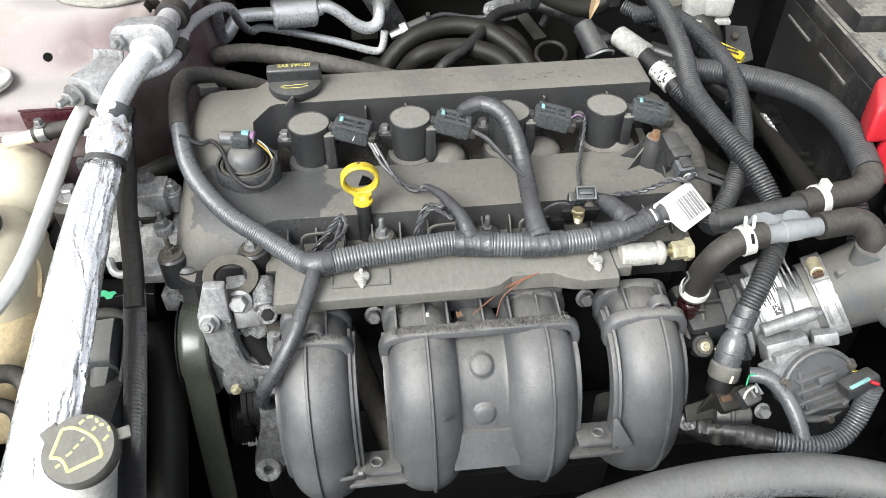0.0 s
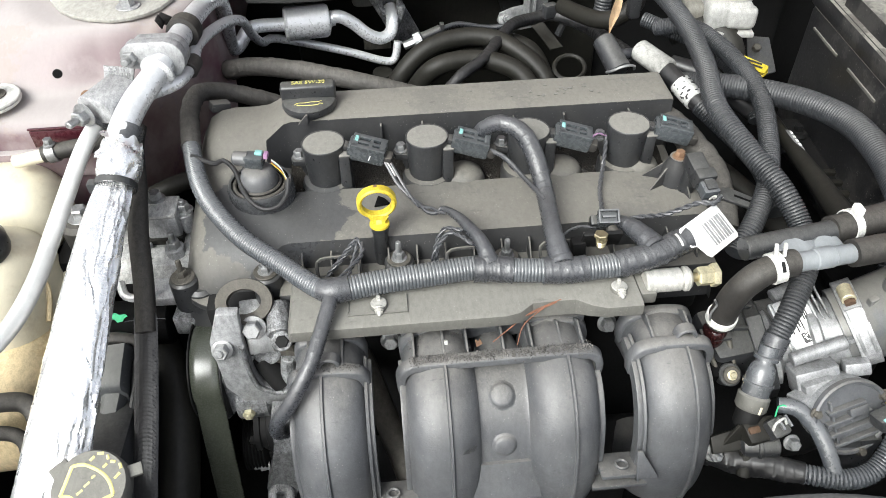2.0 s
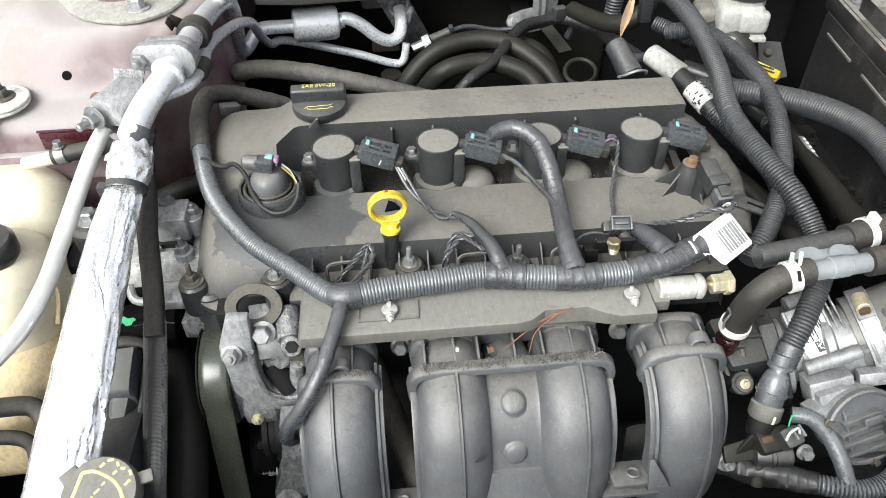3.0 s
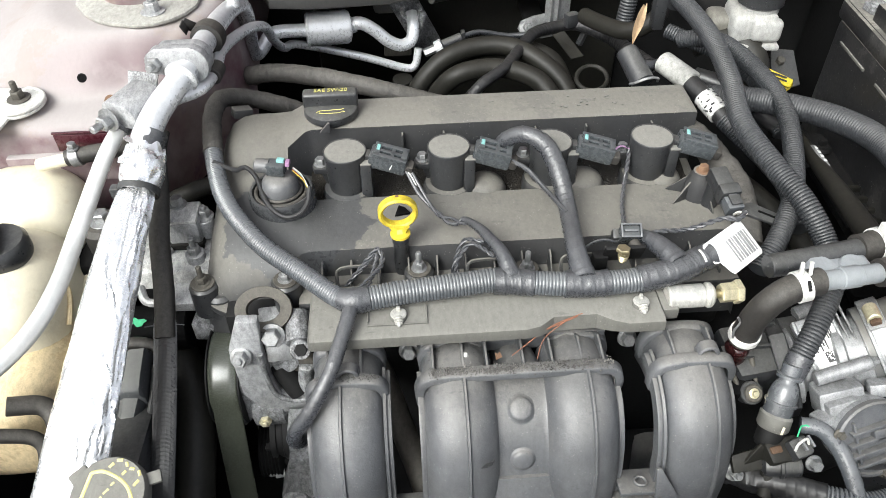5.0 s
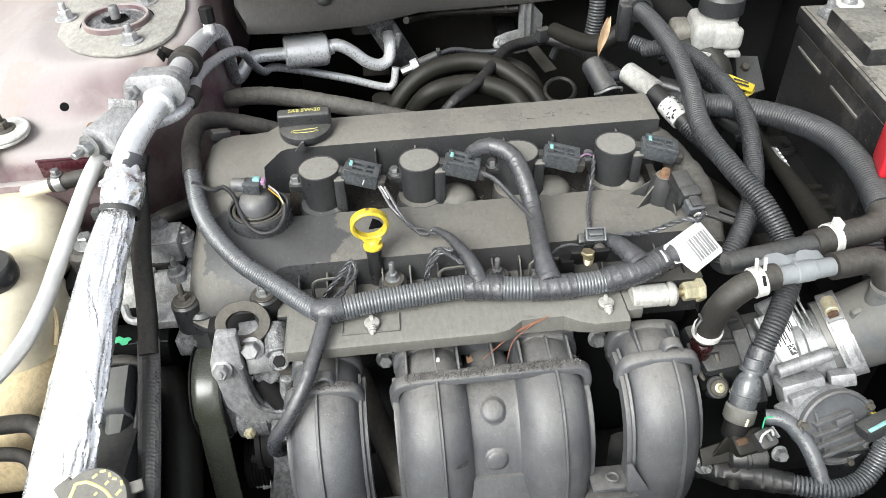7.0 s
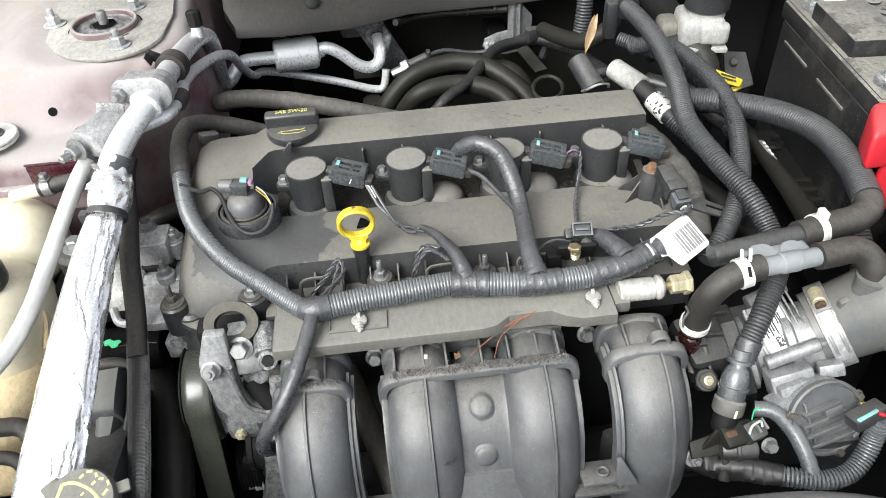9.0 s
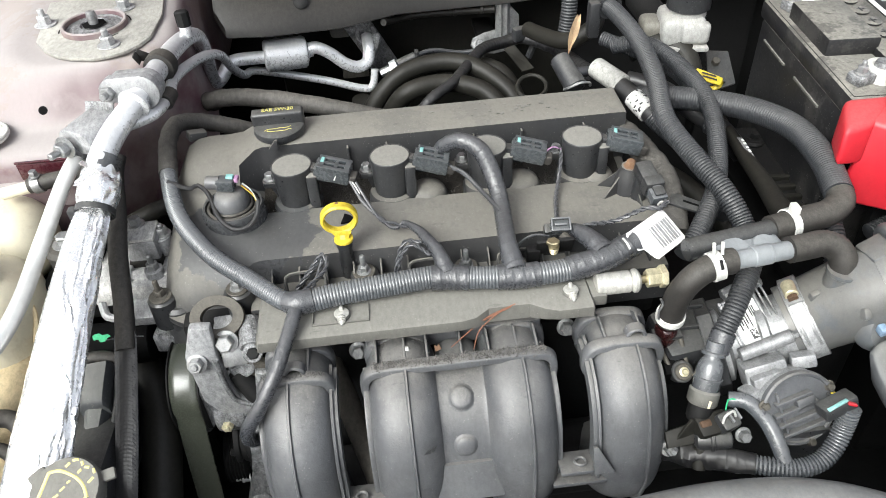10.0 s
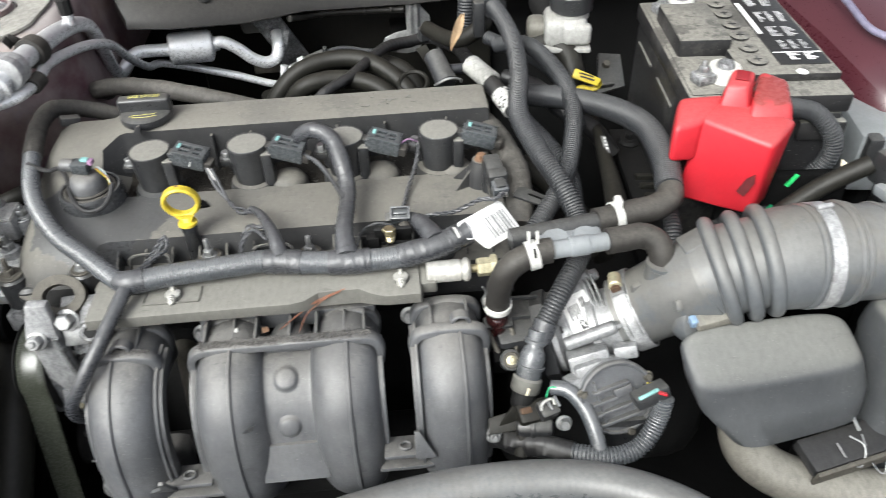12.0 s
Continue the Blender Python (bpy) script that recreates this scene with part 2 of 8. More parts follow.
CREAMCAST = material("pale_coated_steel", (0.55, 0.54, 0.50), 0.36, metal=0.4, wash=0.2, vary=0.12, dust=0.2)
TANCAST = material("tan_duct", (0.14, 0.133, 0.113), 0.55, dust=0.3, vary=0.15)


# ---- mesh helpers ----
def thing(name, loc, label, category, group="", kind=""):
    ob = new(name)
    ob.location = loc
    ob.empty_display_size = 0.01
    return tagged(ob, label, category, group, kind)


def root_of(ob):
    while ob.parent is not None:
        ob = ob.parent
    return ob


def part(name, bm, mat, parent, label="", angle=38, local=False, kind="", flat=False):
    """One mesh object under a thing or a part; bm is in world space unless local."""
    me = bpy.data.meshes.new(name)
    if parent is not None and not local:
        bmesh.ops.translate(bm, verts=bm.verts, vec=-Vector(root_of(parent).location))
    bm.to_mesh(me)
    bm.free()
    me.materials.append(mat)
    if not flat:
        me.shade_smooth()
        me.set_sharp_from_angle(angle=radians(angle))
    ob = new(name, me)
    ob.parent = parent
    if label:
        ob["label"] = label
    if kind:
        ob["kind"] = kind
    return ob


def join(*bms):
    out = bms[0]
    for b in bms[1:]:
        me = bpy.data.meshes.new("tmp")
        b.to_mesh(me)
        out.from_mesh(me)
        bpy.data.meshes.remove(me)
        b.free()
    return out


def moved(bm, m):
    bmesh.ops.transform(bm, matrix=m, verts=bm.verts)
    return bm


def from_rings(rings, cap=True, closed=True):
    bm = bmesh.new()
    vs = [[bm.verts.new(p) for p in ring] for ring in rings]
    n = len(vs[0])
    for a, b in zip(vs[:-1], vs[1:]):
        for i in range(n if closed else n - 1):
            j = (i + 1) % n
            bm.faces.new((a[i], a[j], b[j], b[i]))
    if cap:
        bm.faces.new(vs[0][::-1])
        bm.faces.new(vs[-1])
    bmesh.ops.recalc_face_normals(bm, faces=bm.faces)
    return bm


def box(c, s, bevel=0.002, rot=(0, 0, 0), seg=2):
    bm = bmesh.new()
    bmesh.ops.create_cube(bm, size=1)
    bmesh.ops.scale(bm, vec=s, verts=bm.verts)
    if bevel > 0:
        bmesh.ops.bevel(bm, geom=bm.edges[:], offset=min(bevel, 0.45 * min(s)), segments=seg, profile=0.5, affect='EDGES')
    return moved(bm, pose(*c, *rot))


def lathe(profile, m=None, n=24, cap=True):
    """Profile of (radius, height) turned about z, then posed by m."""
    rings = [[(r * math.cos(2 * math.pi * i / n), r * math.sin(2 * math.pi * i / n), h) for i in range(n)] for r, h in profile]
    bm = from_rings(rings, cap)
    return moved(bm, m) if m is not None else bm


def aim(a, b):
    """A pose at a whose z axis points to b."""
    d = Vector(b) - Vector(a)
    return Matrix.Translation(a) @ d.to_track_quat("Z", "Y").to_matrix().to_4x4()


def rod(a, b, r, r2=None, n=14, bevel=0.0008):
    h = (Vector(b) - Vector(a)).length
    r2 = r if r2 is None else r2
    return lathe([(r - bevel, 0), (r, bevel), (r2, h - bevel), (r2 - bevel, h)], aim(a, b), n)


def spline(pts, step):
    """Even samples along a smooth curve through the points."""
    p = [np.array(q, float) for q in pts]
    p = [2 * p[0] - p[1]] + p + [2 * p[-1] - p[-2]]
    out = []
    for i in range(1, len(p) - 2):
        a, b, c, d = p[i - 1:i + 3]
        for k in range(16):
            t = k / 16
            out.append(0.5 * (2 * b + (c - a) * t + (2 * a - 5 * b + 4 * c - d) * t * t + (3 * b - a - 3 * c + d) * t ** 3))
    out.append(p[-2])
    out = np.array(out)
    s = np.concatenate([[0], np.cumsum(np.linalg.norm(np.diff(out, axis=0), axis=1))])
    n = max(3, int(round(s[-1] / step)) + 1)
    u = np.linspace(0, s[-1], n)
    return np.stack([np.interp(u, s, out[:, k]) for k in range(3)], 1), u


def sweep(pts, r, n=14, step=0.004, pitch=0.0, depth=0.0, wobble=0.0, squash=1.0, cap=True, up=(0, 0, 1), wrap=0.0):
    """A tube along a smooth curve. r: radius or list of radii; pitch, depth: corrugation."""
    if wrap:
        step = min(step, 0.0008)
    if pitch:
        step = pitch / 4
    c, u = spline(pts, step)
    rr = np.interp(np.linspace(0, 1, len(c)), np.linspace(0, 1, len(r)), r) if isinstance(r, (list, tuple)) else np.full(len(c), float(r))
    if pitch:
        k = np.arange(len(c)) % 4
        rr = rr - depth * np.where(k == 0, 1.0, np.where(k == 2, 0.0, 0.12))
    tang = np.gradient(c, axis=0)
    tang /= np.linalg.norm(tang, axis=1)[:, None]
    side = np.cross(tang[0], np.array(up, float))
    if np.linalg.norm(side) < 1e-3:
        side = np.cross(tang[0], np.array((0, 1, 0.2)))
    rings = []
    for i in range(len(c)):
        side = side - tang[i] * side.dot(tang[i])
        side /= np.linalg.norm(side)
        nor = np.cross(side, tang[i])
        ring = []
        for j in range(n):
            a = 2 * math.pi * j / n
            q = rr[i]
            if wobble:
                q *= 1 + wobble * noise.noise(Vector((c[i][0] * 90 + math.cos(a) * 1.5, c[i][1] * 90 + math.sin(a) * 1.5, c[i][2] * 90)))
            if wrap:
                q *= 1 + 0.035 * noise.noise(Vector((c[i][0] * 260 + math.cos(a), c[i][1] * 320 + math.sin(a) * 2, c[i][2] * 320)))
                q += 0.050 * rr[i] * (((u[i] / wrap + a / (2 * math.pi) + 0.45 * noise.noise(Vector((c[i][0] * 70, c[i][1] * 70, c[i][2] * 70)))) % 1.0) ** 5 - 0.16)
            ring.append(tuple(c[i] + q * math.cos(a) * side + q * squash * math.sin(a) * nor))
        rings.append(ring)
    return from_rings(rings, cap)


def prism(poly, m, h, bevel=0.001):
    """A flat shape (x, y list) of thickness h, posed by m."""
    bm = bmesh.new()
    f = bm.faces.new([bm.verts.new((x, y, 0)) for x, y in poly])
    ext = bmesh.ops.extrude_face_region(bm, geom=[f])
    bmesh.ops.translate(bm, vec=(0, 0, h), verts=[v for v in ext["geom"] if isinstance(v, bmesh.types.BMVert)])
    bmesh.ops.recalc_face_normals(bm, faces=bm.faces)
    if bevel:
        bmesh.ops.bevel(bm, geom=bm.edges[:], offset=bevel, segments=2, profile=0.5, affect='EDGES', clamp_overlap=True)
    return moved(bm, m)


def ring_bm(r_out, r_in, h, m, n=28, bevel=0.001):
    b = min(bevel, h * 0.3)
    prof = [(r_in, b), (r_in + b, 0), (r_out - b, 0), (r_out, b), (r_out, h - b), (r_out - b, h), (r_in + b, h), (r_in, h - b)]
    rings = [[(r * math.cos(2 * math.pi * i / n), r * math.sin(2 * math.pi * i / n), z) for i in range(n)] for r, z in prof]
    return moved(from_rings(rings + [rings[0]], cap=False), m)


def arc_strip(m, r, a0, a1, z0, z1, t=0.0012, n=18):
    """A curved strip on a cylinder about m's z axis, from angle a0 to a1."""
    rings = []
    for i in range(n + 1):
        a = a0 + (a1 - a0) * i / n
        c, s = math.cos(a), math.sin(a)
        rings.append([(r * c, r * s, z0), ((r + t) * c, (r + t) * s, z0 + 0.0003), ((r + t) * c, (r + t) * s, z1 - 0.0003), (r * c, r * s, z1)])
    return moved(from_rings(rings), m)


def bearing(m, p):
    """Angle about m's z axis at which the point p lies."""
    q = m.inverted() @ Vector(p)
    return math.atan2(q.y, q.x)


def hex_bolt(a, b, size, flange=1.35, stud=0.0):
    """Bolt head at a facing b: flange, hexagon, and a stud."""
    m = aim(a, b)
    h = size * 0.75
    bm = lathe([(size * flange * 0.55, 0), (size * flange * 0.6, 0.0006), (size * flange * 0.58, 0.0014), (size * 0.5, 0.002)], m, 18)
    hexa = lathe([(size * 0.56, 0.0015), (size * 0.58, 0.002), (size * 0.58, h), (size * 0.48, h + 0.0012)], m, 6)
    bms = [bm, hexa]
    if stud:
        bms.append(lathe([(size * 0.26, h), (size * 0.28, h + 0.001), (size * 0.28, h + stud), (size * 0.2, h + stud + 0.001)], m, 10))
    return join(*bms)


def line_wire(name, pts, r, mat, parent, label=""):
    return part(name, sweep(pts, r, n=8, step=0.004), mat, parent, label)


def twisted_pair(name, pts, r, mat, parent, pitch=0.011):
    """Two thin wires wound round each other along a curve."""
    c, u = spline(pts, 0.0014)
    t = np.gradient(c, axis=0)
    out = []
    for ph in (0.0, math.pi):
        line = []
        for p, q, d in zip(c, u, t):
            d = Vector(d).normalized()
            e1 = d.cross(Vector((0.2, 0.3, 1))).normalized()
            e2 = d.cross(e1)
            a = 2 * math.pi * q / pitch + ph
            line.append(tuple(Vector(p) + r * 0.8 * (math.cos(a) * e1 + math.sin(a) * e2)))
        out.append(sweep(line[::2], r, n=7, step=0.0014))
    return part(name, join(*out), mat, parent)


def text_bm(txt, size, depth=0.0003):
    cu = bpy.data.curves.new("txt", 'FONT')
    cu.body, cu.size, cu.extrude, cu.align_x, cu.align_y = txt, size, depth, 'CENTER', 'CENTER'
    ob = bpy.data.objects.new("txt", cu)
    me = bpy.data.meshes.new_from_object(ob)
    bm = bmesh.new()
    bm.from_mesh(me)
    bpy.data.objects.remove(ob)
    bpy.data.meshes.remove(me)
    return bm


# ---- setting ----
bm = bmesh.new()
bmesh.ops.create_grid(bm, x_segments=8, y_segments=8, size=2000)
ground = tagged(part("ground", bm, ASPHALT, None), "grey asphalt ground under the car", "ground", kind="structure")

# Dark colour stands in for the shade under cowl and hood.
firewall = tagged(part("wall_firewall", box((0.05, 0.60, 0.62), (1.5, 0.04, 0.72), 0.01), DARK, None), "steel firewall behind the engine, coloured dark as in shade", "firewall", kind="structure")
part("insulation_panel", box((0.03, 0.565, 0.72), (0.50, 0.03, 0.30), 0.012), HOSE, firewall, "dark sound-deadening pad")
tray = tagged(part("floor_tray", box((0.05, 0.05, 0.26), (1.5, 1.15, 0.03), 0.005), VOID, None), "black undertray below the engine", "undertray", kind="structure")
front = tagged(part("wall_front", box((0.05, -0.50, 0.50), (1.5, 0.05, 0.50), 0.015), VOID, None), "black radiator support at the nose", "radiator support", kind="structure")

cowl = thing("cowl_panel", (0.1, 0.47, 0.93), "black dusty cowl panel overhanging the firewall", "cowl panel", kind="structure")
rings = []
for x, y0, z0 in ((-0.265, 0.37, 0.895), (-0.250, 0.345, 0.878), (-0.20, 0.350, 0.873), (-0.10, 0.380, 0.862), (-0.02, 0.42, 0.858), (0.14, 0.452, 0.846), (0.40, 0.47, 0.852), (0.70, 0.47, 0.86)):
    rings.append([(x, y0 + 0.012, z0), (x, y0, z0 + 0.006), (x, y0 + 0.004, z0 + 0.018), (x, y0 + 0.035, z0 + 0.045), (x, y0 + 0.09, z0 + 0.062), (x, 0.62, z0 + 0.075), (x, 0.62, z0 + 0.02), (x, y0 + 0.06, z0 + 0.015)])
part("panel", from_rings(rings), COWL, cowl)
part("seal_lip", sweep([(-0.04, 0.410, 0.858), (-0.021, 0.440, 0.848), (0.009, 0.453, 0.846), (0.064, 0.455, 0.845), (0.128, 0.456, 0.843)], 0.0050, n=12), COWL, cowl)
for x_ in (0.000, 0.066, 0.106):
    part("lip_clip", rod((x_, 0.454, 0.8458), (x_ + 0.005, 0.4542, 0.8457), 0.0068, n=12), COWL, cowl)
part("grommet", lathe([(0.009, 0), (0.011, 0.002), (0.008, 0.005), (0.003, 0.006)], pose(-0.150, 0.392, 0.905, 40), 18), DARK, cowl)

hood = tagged(part("hood", join(box((0.05, 0.50, 1.46), (1.5, 0.03, 1.05), 0.01, (18, 0, 0))), PAINT_CLEAN, None), "raised maroon hood standing open over the engine", "hood", kind="structure")

# left apron with the strut tower
apron = thing("wall_apron_left", (-0.50, 0.2, 0.6), "maroon inner fender with strut tower, hazed by dust and painted-in sky sheen", "inner fender", kind="structure")
def apron_edge(y):
    """How far the pressed panel reaches towards the engine at y."""
    return float(np.interp(y, [0.045, 0.10, 0.13, 0.16, 0.19, 0.212, 0.26, 0.32, 0.58], [-0.345, -0.322, -0.305, -0.286, -0.274, -0.269, -0.275, -0.284, -0.290]))
def apron_height(x, y):
    """Flat ledge from which the tower rises in one soft flare."""
    base = float(np.interp(y, [0.045, 0.052, 0.065, 0.10, 0.125, 0.15, 0.58], [0.893, 0.905, 0.909, 0.912, 0.915, 0.918, 0.922]))
    k = min(1.0, max(0.0, (y - 0.212) / 0.19))
    d = math.hypot(x + 0.362 + 0.014 * k, y - 0.212 - 0.19 * k)
    lean = max(0.0, -(x + 0.362) / max(d, 1e-6)) ** 1.3
    f = min(1.0, max(0.0, (0.112 + 0.075 * lean - d) / (0.042 + 0.062 * lean)))
    f = f * f * (3 - 2 * f)
    far = min(1.0, max(0.0, (-0.42 - x) / 0.20))
    return base + (0.9596 - base) * f + 0.012 * far
rings = []
for y in np.concatenate([[0.045, 0.048, 0.052, 0.058, 0.065], np.linspace(0.075, 0.40, 66), [0.46, 0.52, 0.58]]):
    xe = apron_edge(y)
    ring = [(-0.95, y, 0.80)] + [(x, y, apron_height(x, y)) for x in np.concatenate([np.linspace(-0.95, -0.55, 6), np.linspace(-0.53, xe - 0.022, 44)])]
    ze = ring[-1][2]
    for a in (15, 30, 45, 60, 75, 90):
        ring.append((xe - 0.022 + 0.022 * math.sin(radians(a)), y, ze - 0.022 * (1 - math.cos(radians(a)))))
    ring += [(xe + 0.004, y, 0.84), (xe + 0.006, y, 0.80)]
    rings.append(ring)
part("apron_panel", from_rings(rings), PAINT, apron, angle=70)
# Near-black box instead of maroon panel: painted shade low in the bay.
part("shaded_lower_wall", box((-0.64, 0.31, 0.55), (0.60, 0.52, 0.50), 0.01), VOID, apron)
TC = (-0.362, 0.212)
apron_front = box((-0.71, -0.20, 0.55), (0.42, 0.50, 0.55), 0.02)
part("frame_rail", apron_front, DARK, apron)
part("flange_strip", box((-0.40, 0.043, 0.868), (0.14, 0.012, 0.03), 0.003), PAINT, apron)
part("recess_panel", join(box((-0.388, 0.0405, 0.9075), (0.060, 0.003, 0.002), 0.0008), box((-0.388, 0.0405, 0.897), (0.058, 0.003, 0.018), 0.001)), PAINT_CLEAN, apron)
HZ = apron_height(-0.4025, 0.1085)
HN = Vector((HZ - apron_height(-0.3975, 0.1085), HZ - apron_height(-0.4025, 0.1135), 0.005)).normalized()
HP = Vector((-0.4025, 0.1085, HZ))
part("panel_hole", lathe([(0.0046, -0.003), (0.0046, 0.0006), (0.001, 0.0007)], aim(HP, HP + HN), 18), VOID, apron)
part("tab_bracket", prism([(0, 0), (0.026, 0), (0.03, 0.028), (0.0, 0.03)], pose(-0.350, 0.071, 0.919, 55, 0, -8), 0.0018, 0.0005), CAST, apron)
ear = thing("fender_bracket", (-0.435, 0.083, 0.913), "pale painted steel bracket on the inner fender", "bracket")
EAR = [(0.026 * math.cos(a), 0.026 * math.sin(a)) for a in [-math.pi / 2 + math.pi * k / 14 for k in range(15)]] + [(-0.075, 0.028), (-0.075, -0.045), (-0.030, -0.060), (-0.004, -0.052)]
part("plate", prism(EAR, pose(-0.458, 0.080, 0.9165, 3, 0, 0), 0.003, 0.0008), WHITE, ear)
part("rim", sweep([(-0.458 + 0.0245 * math.cos(a), 0.080 + 0.0245 * math.sin(a), 0.9205) for a in [-1.6 + 3.1 * k / 12 for k in range(13)]], 0.0016, n=8, step=0.003), WHITE, ear)
part("nut", hex_bolt((-0.458, 0.086, 0.9195), (-0.458, 0.084, 1), 0.011, 1.7, 0.010), GRIMY, ear)

plate = thing("strut_mount_plate", (TC[0], TC[1], 0.961), "dusty grey strut mount plate on the tower", "strut mount")
poly = [(-0.440, 0.310), (-0.430, 0.245), (-0.422, 0.197), (-0.405, 0.170), (-0.389, 0.155), (-0.371, 0.146), (-0.347, 0.140), (-0.330, 0.143), (-0.315, 0.151), (-0.303, 0.165), (-0.295, 0.184), (-0.293, 0.244), (-0.300, 0.290), (-0.310, 0.330)]
bm = prism(poly, pose(0, 0, 0.9605), 0.004, 0.0012)
part("plate", bm, material("mount_plate_steel", (0.33, 0.32, 0.29), 0.6, metal=0.3, dust=0.7, dust_color=(0.44, 0.43, 0.39)), plate)
SC = (-0.364, 0.223)
part("rim", ring_bm(0.036, 0.032, 0.008, pose(SC[0], SC[1], 0.963)), PAINT, plate)
part("bearing_cup", lathe([(0.0325, 0.9645), (0.031, 0.966), (0.029, 0.965), (0.024, 0.9665), (0.016, 0.968), (0.014, 0.965), (0.002, 0.9648)], pose(SC[0], SC[1], 0), 30), CAST, plate)
part("centre_hole", lathe([(0.014, 0.9682), (0.013, 0.9686), (0.002, 0.9687)], pose(SC[0], SC[1], 0), 6), VOID, plate)
part("strut_rod", lathe([(0.005, 0.966), (0.0058, 0.978), (0.0045, 0.983), (0.001, 0.984)], pose(SC[0], SC[1], 0), 14), STEEL, plate)
for x, y in ((-0.424, 0.241), (-0.342, 0.271), (-0.336, 0.169)):
    part("nut", hex_bolt((x, y, 0.9645), (x, y, 2), 0.013, 1.6, 0.008), LIGHTCAST, plate)
for a in (165, 290, 15):
    part("press_slot", arc_strip(pose(SC[0], SC[1], 0.9640), 0.0385, radians(a), radians(a + 32), 0.0, 0.0009, 0.0012, 8), VOID, plate)

right = thing("wall_apron_right", (0.75, 0.25, 0.6), "dusty maroon inner fender beside the battery", "inner fender", kind="structure")
rings = []
for y, xi, zt in ((-0.02, 0.635, 0.87), (0.01, 0.615, 0.90), (0.06, 0.602, 0.915), (0.12, 0.595, 0.925), (0.25, 0.59, 0.93), (0.58, 0.59, 0.93)):
    rings.append([(0.95, y, 0.84), (0.95, y, zt + 0.025), (0.72, y, zt + 0.02), (xi + 0.035, y, zt), (xi + 0.010, y, zt - 0.012), (xi, y, zt - 0.035), (xi - 0.004, y, 0.86), (xi - 0.004, y, 0.84)])
# Same dark fill on this side, shade put into its colour.
part("shaded_lower_wall", box((0.78, 0.27, 0.57), (0.36, 0.60, 0.54), 0.01), VOID, right)
part("apron_panel", from_rings(rings), PAINT_CLEAN, right)
part("ground_wire", sweep([(0.63, 0.20, 0.955), (0.628, 0.13, 0.945), (0.632, 0.09, 0.935), (0.645, 0.065, 0.932)], 0.004), material("violet_grey_wire", (0.18, 0.17, 0.24), 0.5), right, "grey ground wire")
part("wire_lug", box((0.652, 0.060, 0.931), (0.018, 0.010, 0.003), 0.001), STEEL, right)
part("ground_bolt", hex_bolt((0.660, 0.057, 0.932), (0.660, 0.057, 1), 0.010), BRASS, right)
part("frame_rail", box((0.80, -0.26, 0.52), (0.30, 0.46, 0.50), 0.02), DARK, right)

# engine mass under the top parts
block = thing("engine_block", (0, 0, 0.4), "grimy engine block under the covers, coloured dark as in shade", "engine block")
# DARK on the whole block carries the shade between the parts above.
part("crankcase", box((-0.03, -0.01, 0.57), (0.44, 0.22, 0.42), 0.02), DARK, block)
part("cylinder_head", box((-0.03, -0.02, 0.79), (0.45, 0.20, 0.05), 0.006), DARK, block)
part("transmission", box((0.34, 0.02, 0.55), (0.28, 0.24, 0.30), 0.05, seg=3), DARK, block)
for x in (-0.095, 0.10):
    part("head_bolt", hex_bolt((x, -0.146, 0.786), (x, -1, 1.2), 0.011), STEEL, block)


# ---- valve cover ----
cover = thing("valve_cover", (-0.03, 0, 0.80), "dusty dark grey plastic engine valve cover", "valve cover")
MAIN = [(.105, .79), (.100, .870), (.093, .896), (.088, .901), (.0425, .900), (.0400, .8985), (.0375, .845), (-.012, .840), (-.0165, .857), (-.0185, .859), (-.079, .859), (-.087, .8565), (-.094, .832), (-.122, .829), (-.125, .79)]
LOBE = [(.105, .79), (.100, .865), (.095, .885), (.085, .891), (.046, .890), (.026, .886), (.006, .876), (-.012, .870), (-.030, .866), (-.052, .861), (-.073, .852), (-.089, .838), (-.100, .818), (-.106, .795), (-.108, .775)]
def blend(a, b, t):
    return [((1 - t) * p[0] + t * q[0], (1 - t) * p[1] + t * q[1]) for p, q in zip(a, b)]
def shrunk(sec, dz, dy):
    return [(0.0 + (y - 0.0) * dy, 0.775 + (z - 0.775) * dz) for y, z in sec]
secs = [(-0.279, shrunk(LOBE, 0.20, 0.86)), (-0.276, shrunk(LOBE, 0.55, 0.93)), (-0.270, shrunk(LOBE, 0.78, 0.97)), (-0.260, shrunk(LOBE, 0.92, 0.99)), (-0.248, shrunk(LOBE, 0.98, 1.0)),
        (-0.235, LOBE), (-0.215, LOBE), (-0.200, blend(LOBE, MAIN, 0.12)), (-0.183, blend(LOBE, MAIN, 0.9)), (-0.176, MAIN)]
secs += [(x, MAIN) for x in np.linspace(-0.15, 0.19, 12)]
secs += [(0.198, MAIN), (0.2005, shrunk(MAIN, 0.99, 0.995)), (0.204, shrunk(MAIN, 0.5, 0.99))]
part("cover_shell", from_rings([[(x, y, z) for y, z in s] for x, s in secs]), COVER, cover, angle=33)
part("lobe_lip", prism([(-0.232 + 0.052 * math.cos(a), -0.066 + 0.052 * math.sin(a)) for a in [math.pi * (1.05 + 0.72 * k / 16) for k in range(17)]], pose(0, 0, 0.806), 0.007, 0.001), COVER, cover)
# edge of the front flange and its little walls
part("front_flange", box((0.004, -0.113, 0.827), (0.382, 0.024, 0.008), 0.002), COVER, cover)
for i, x in enumerate(np.linspace(-0.165, 0.185, 15)):
    part("rib", prism([(0, 0), (0.024, 0), (0.022, 0.006), (0.006, 0.020), (0, 0.021)], pose(x, -0.093, 0.829, 90, 0, -90), 0.0016, 0.0003), COVER, cover)
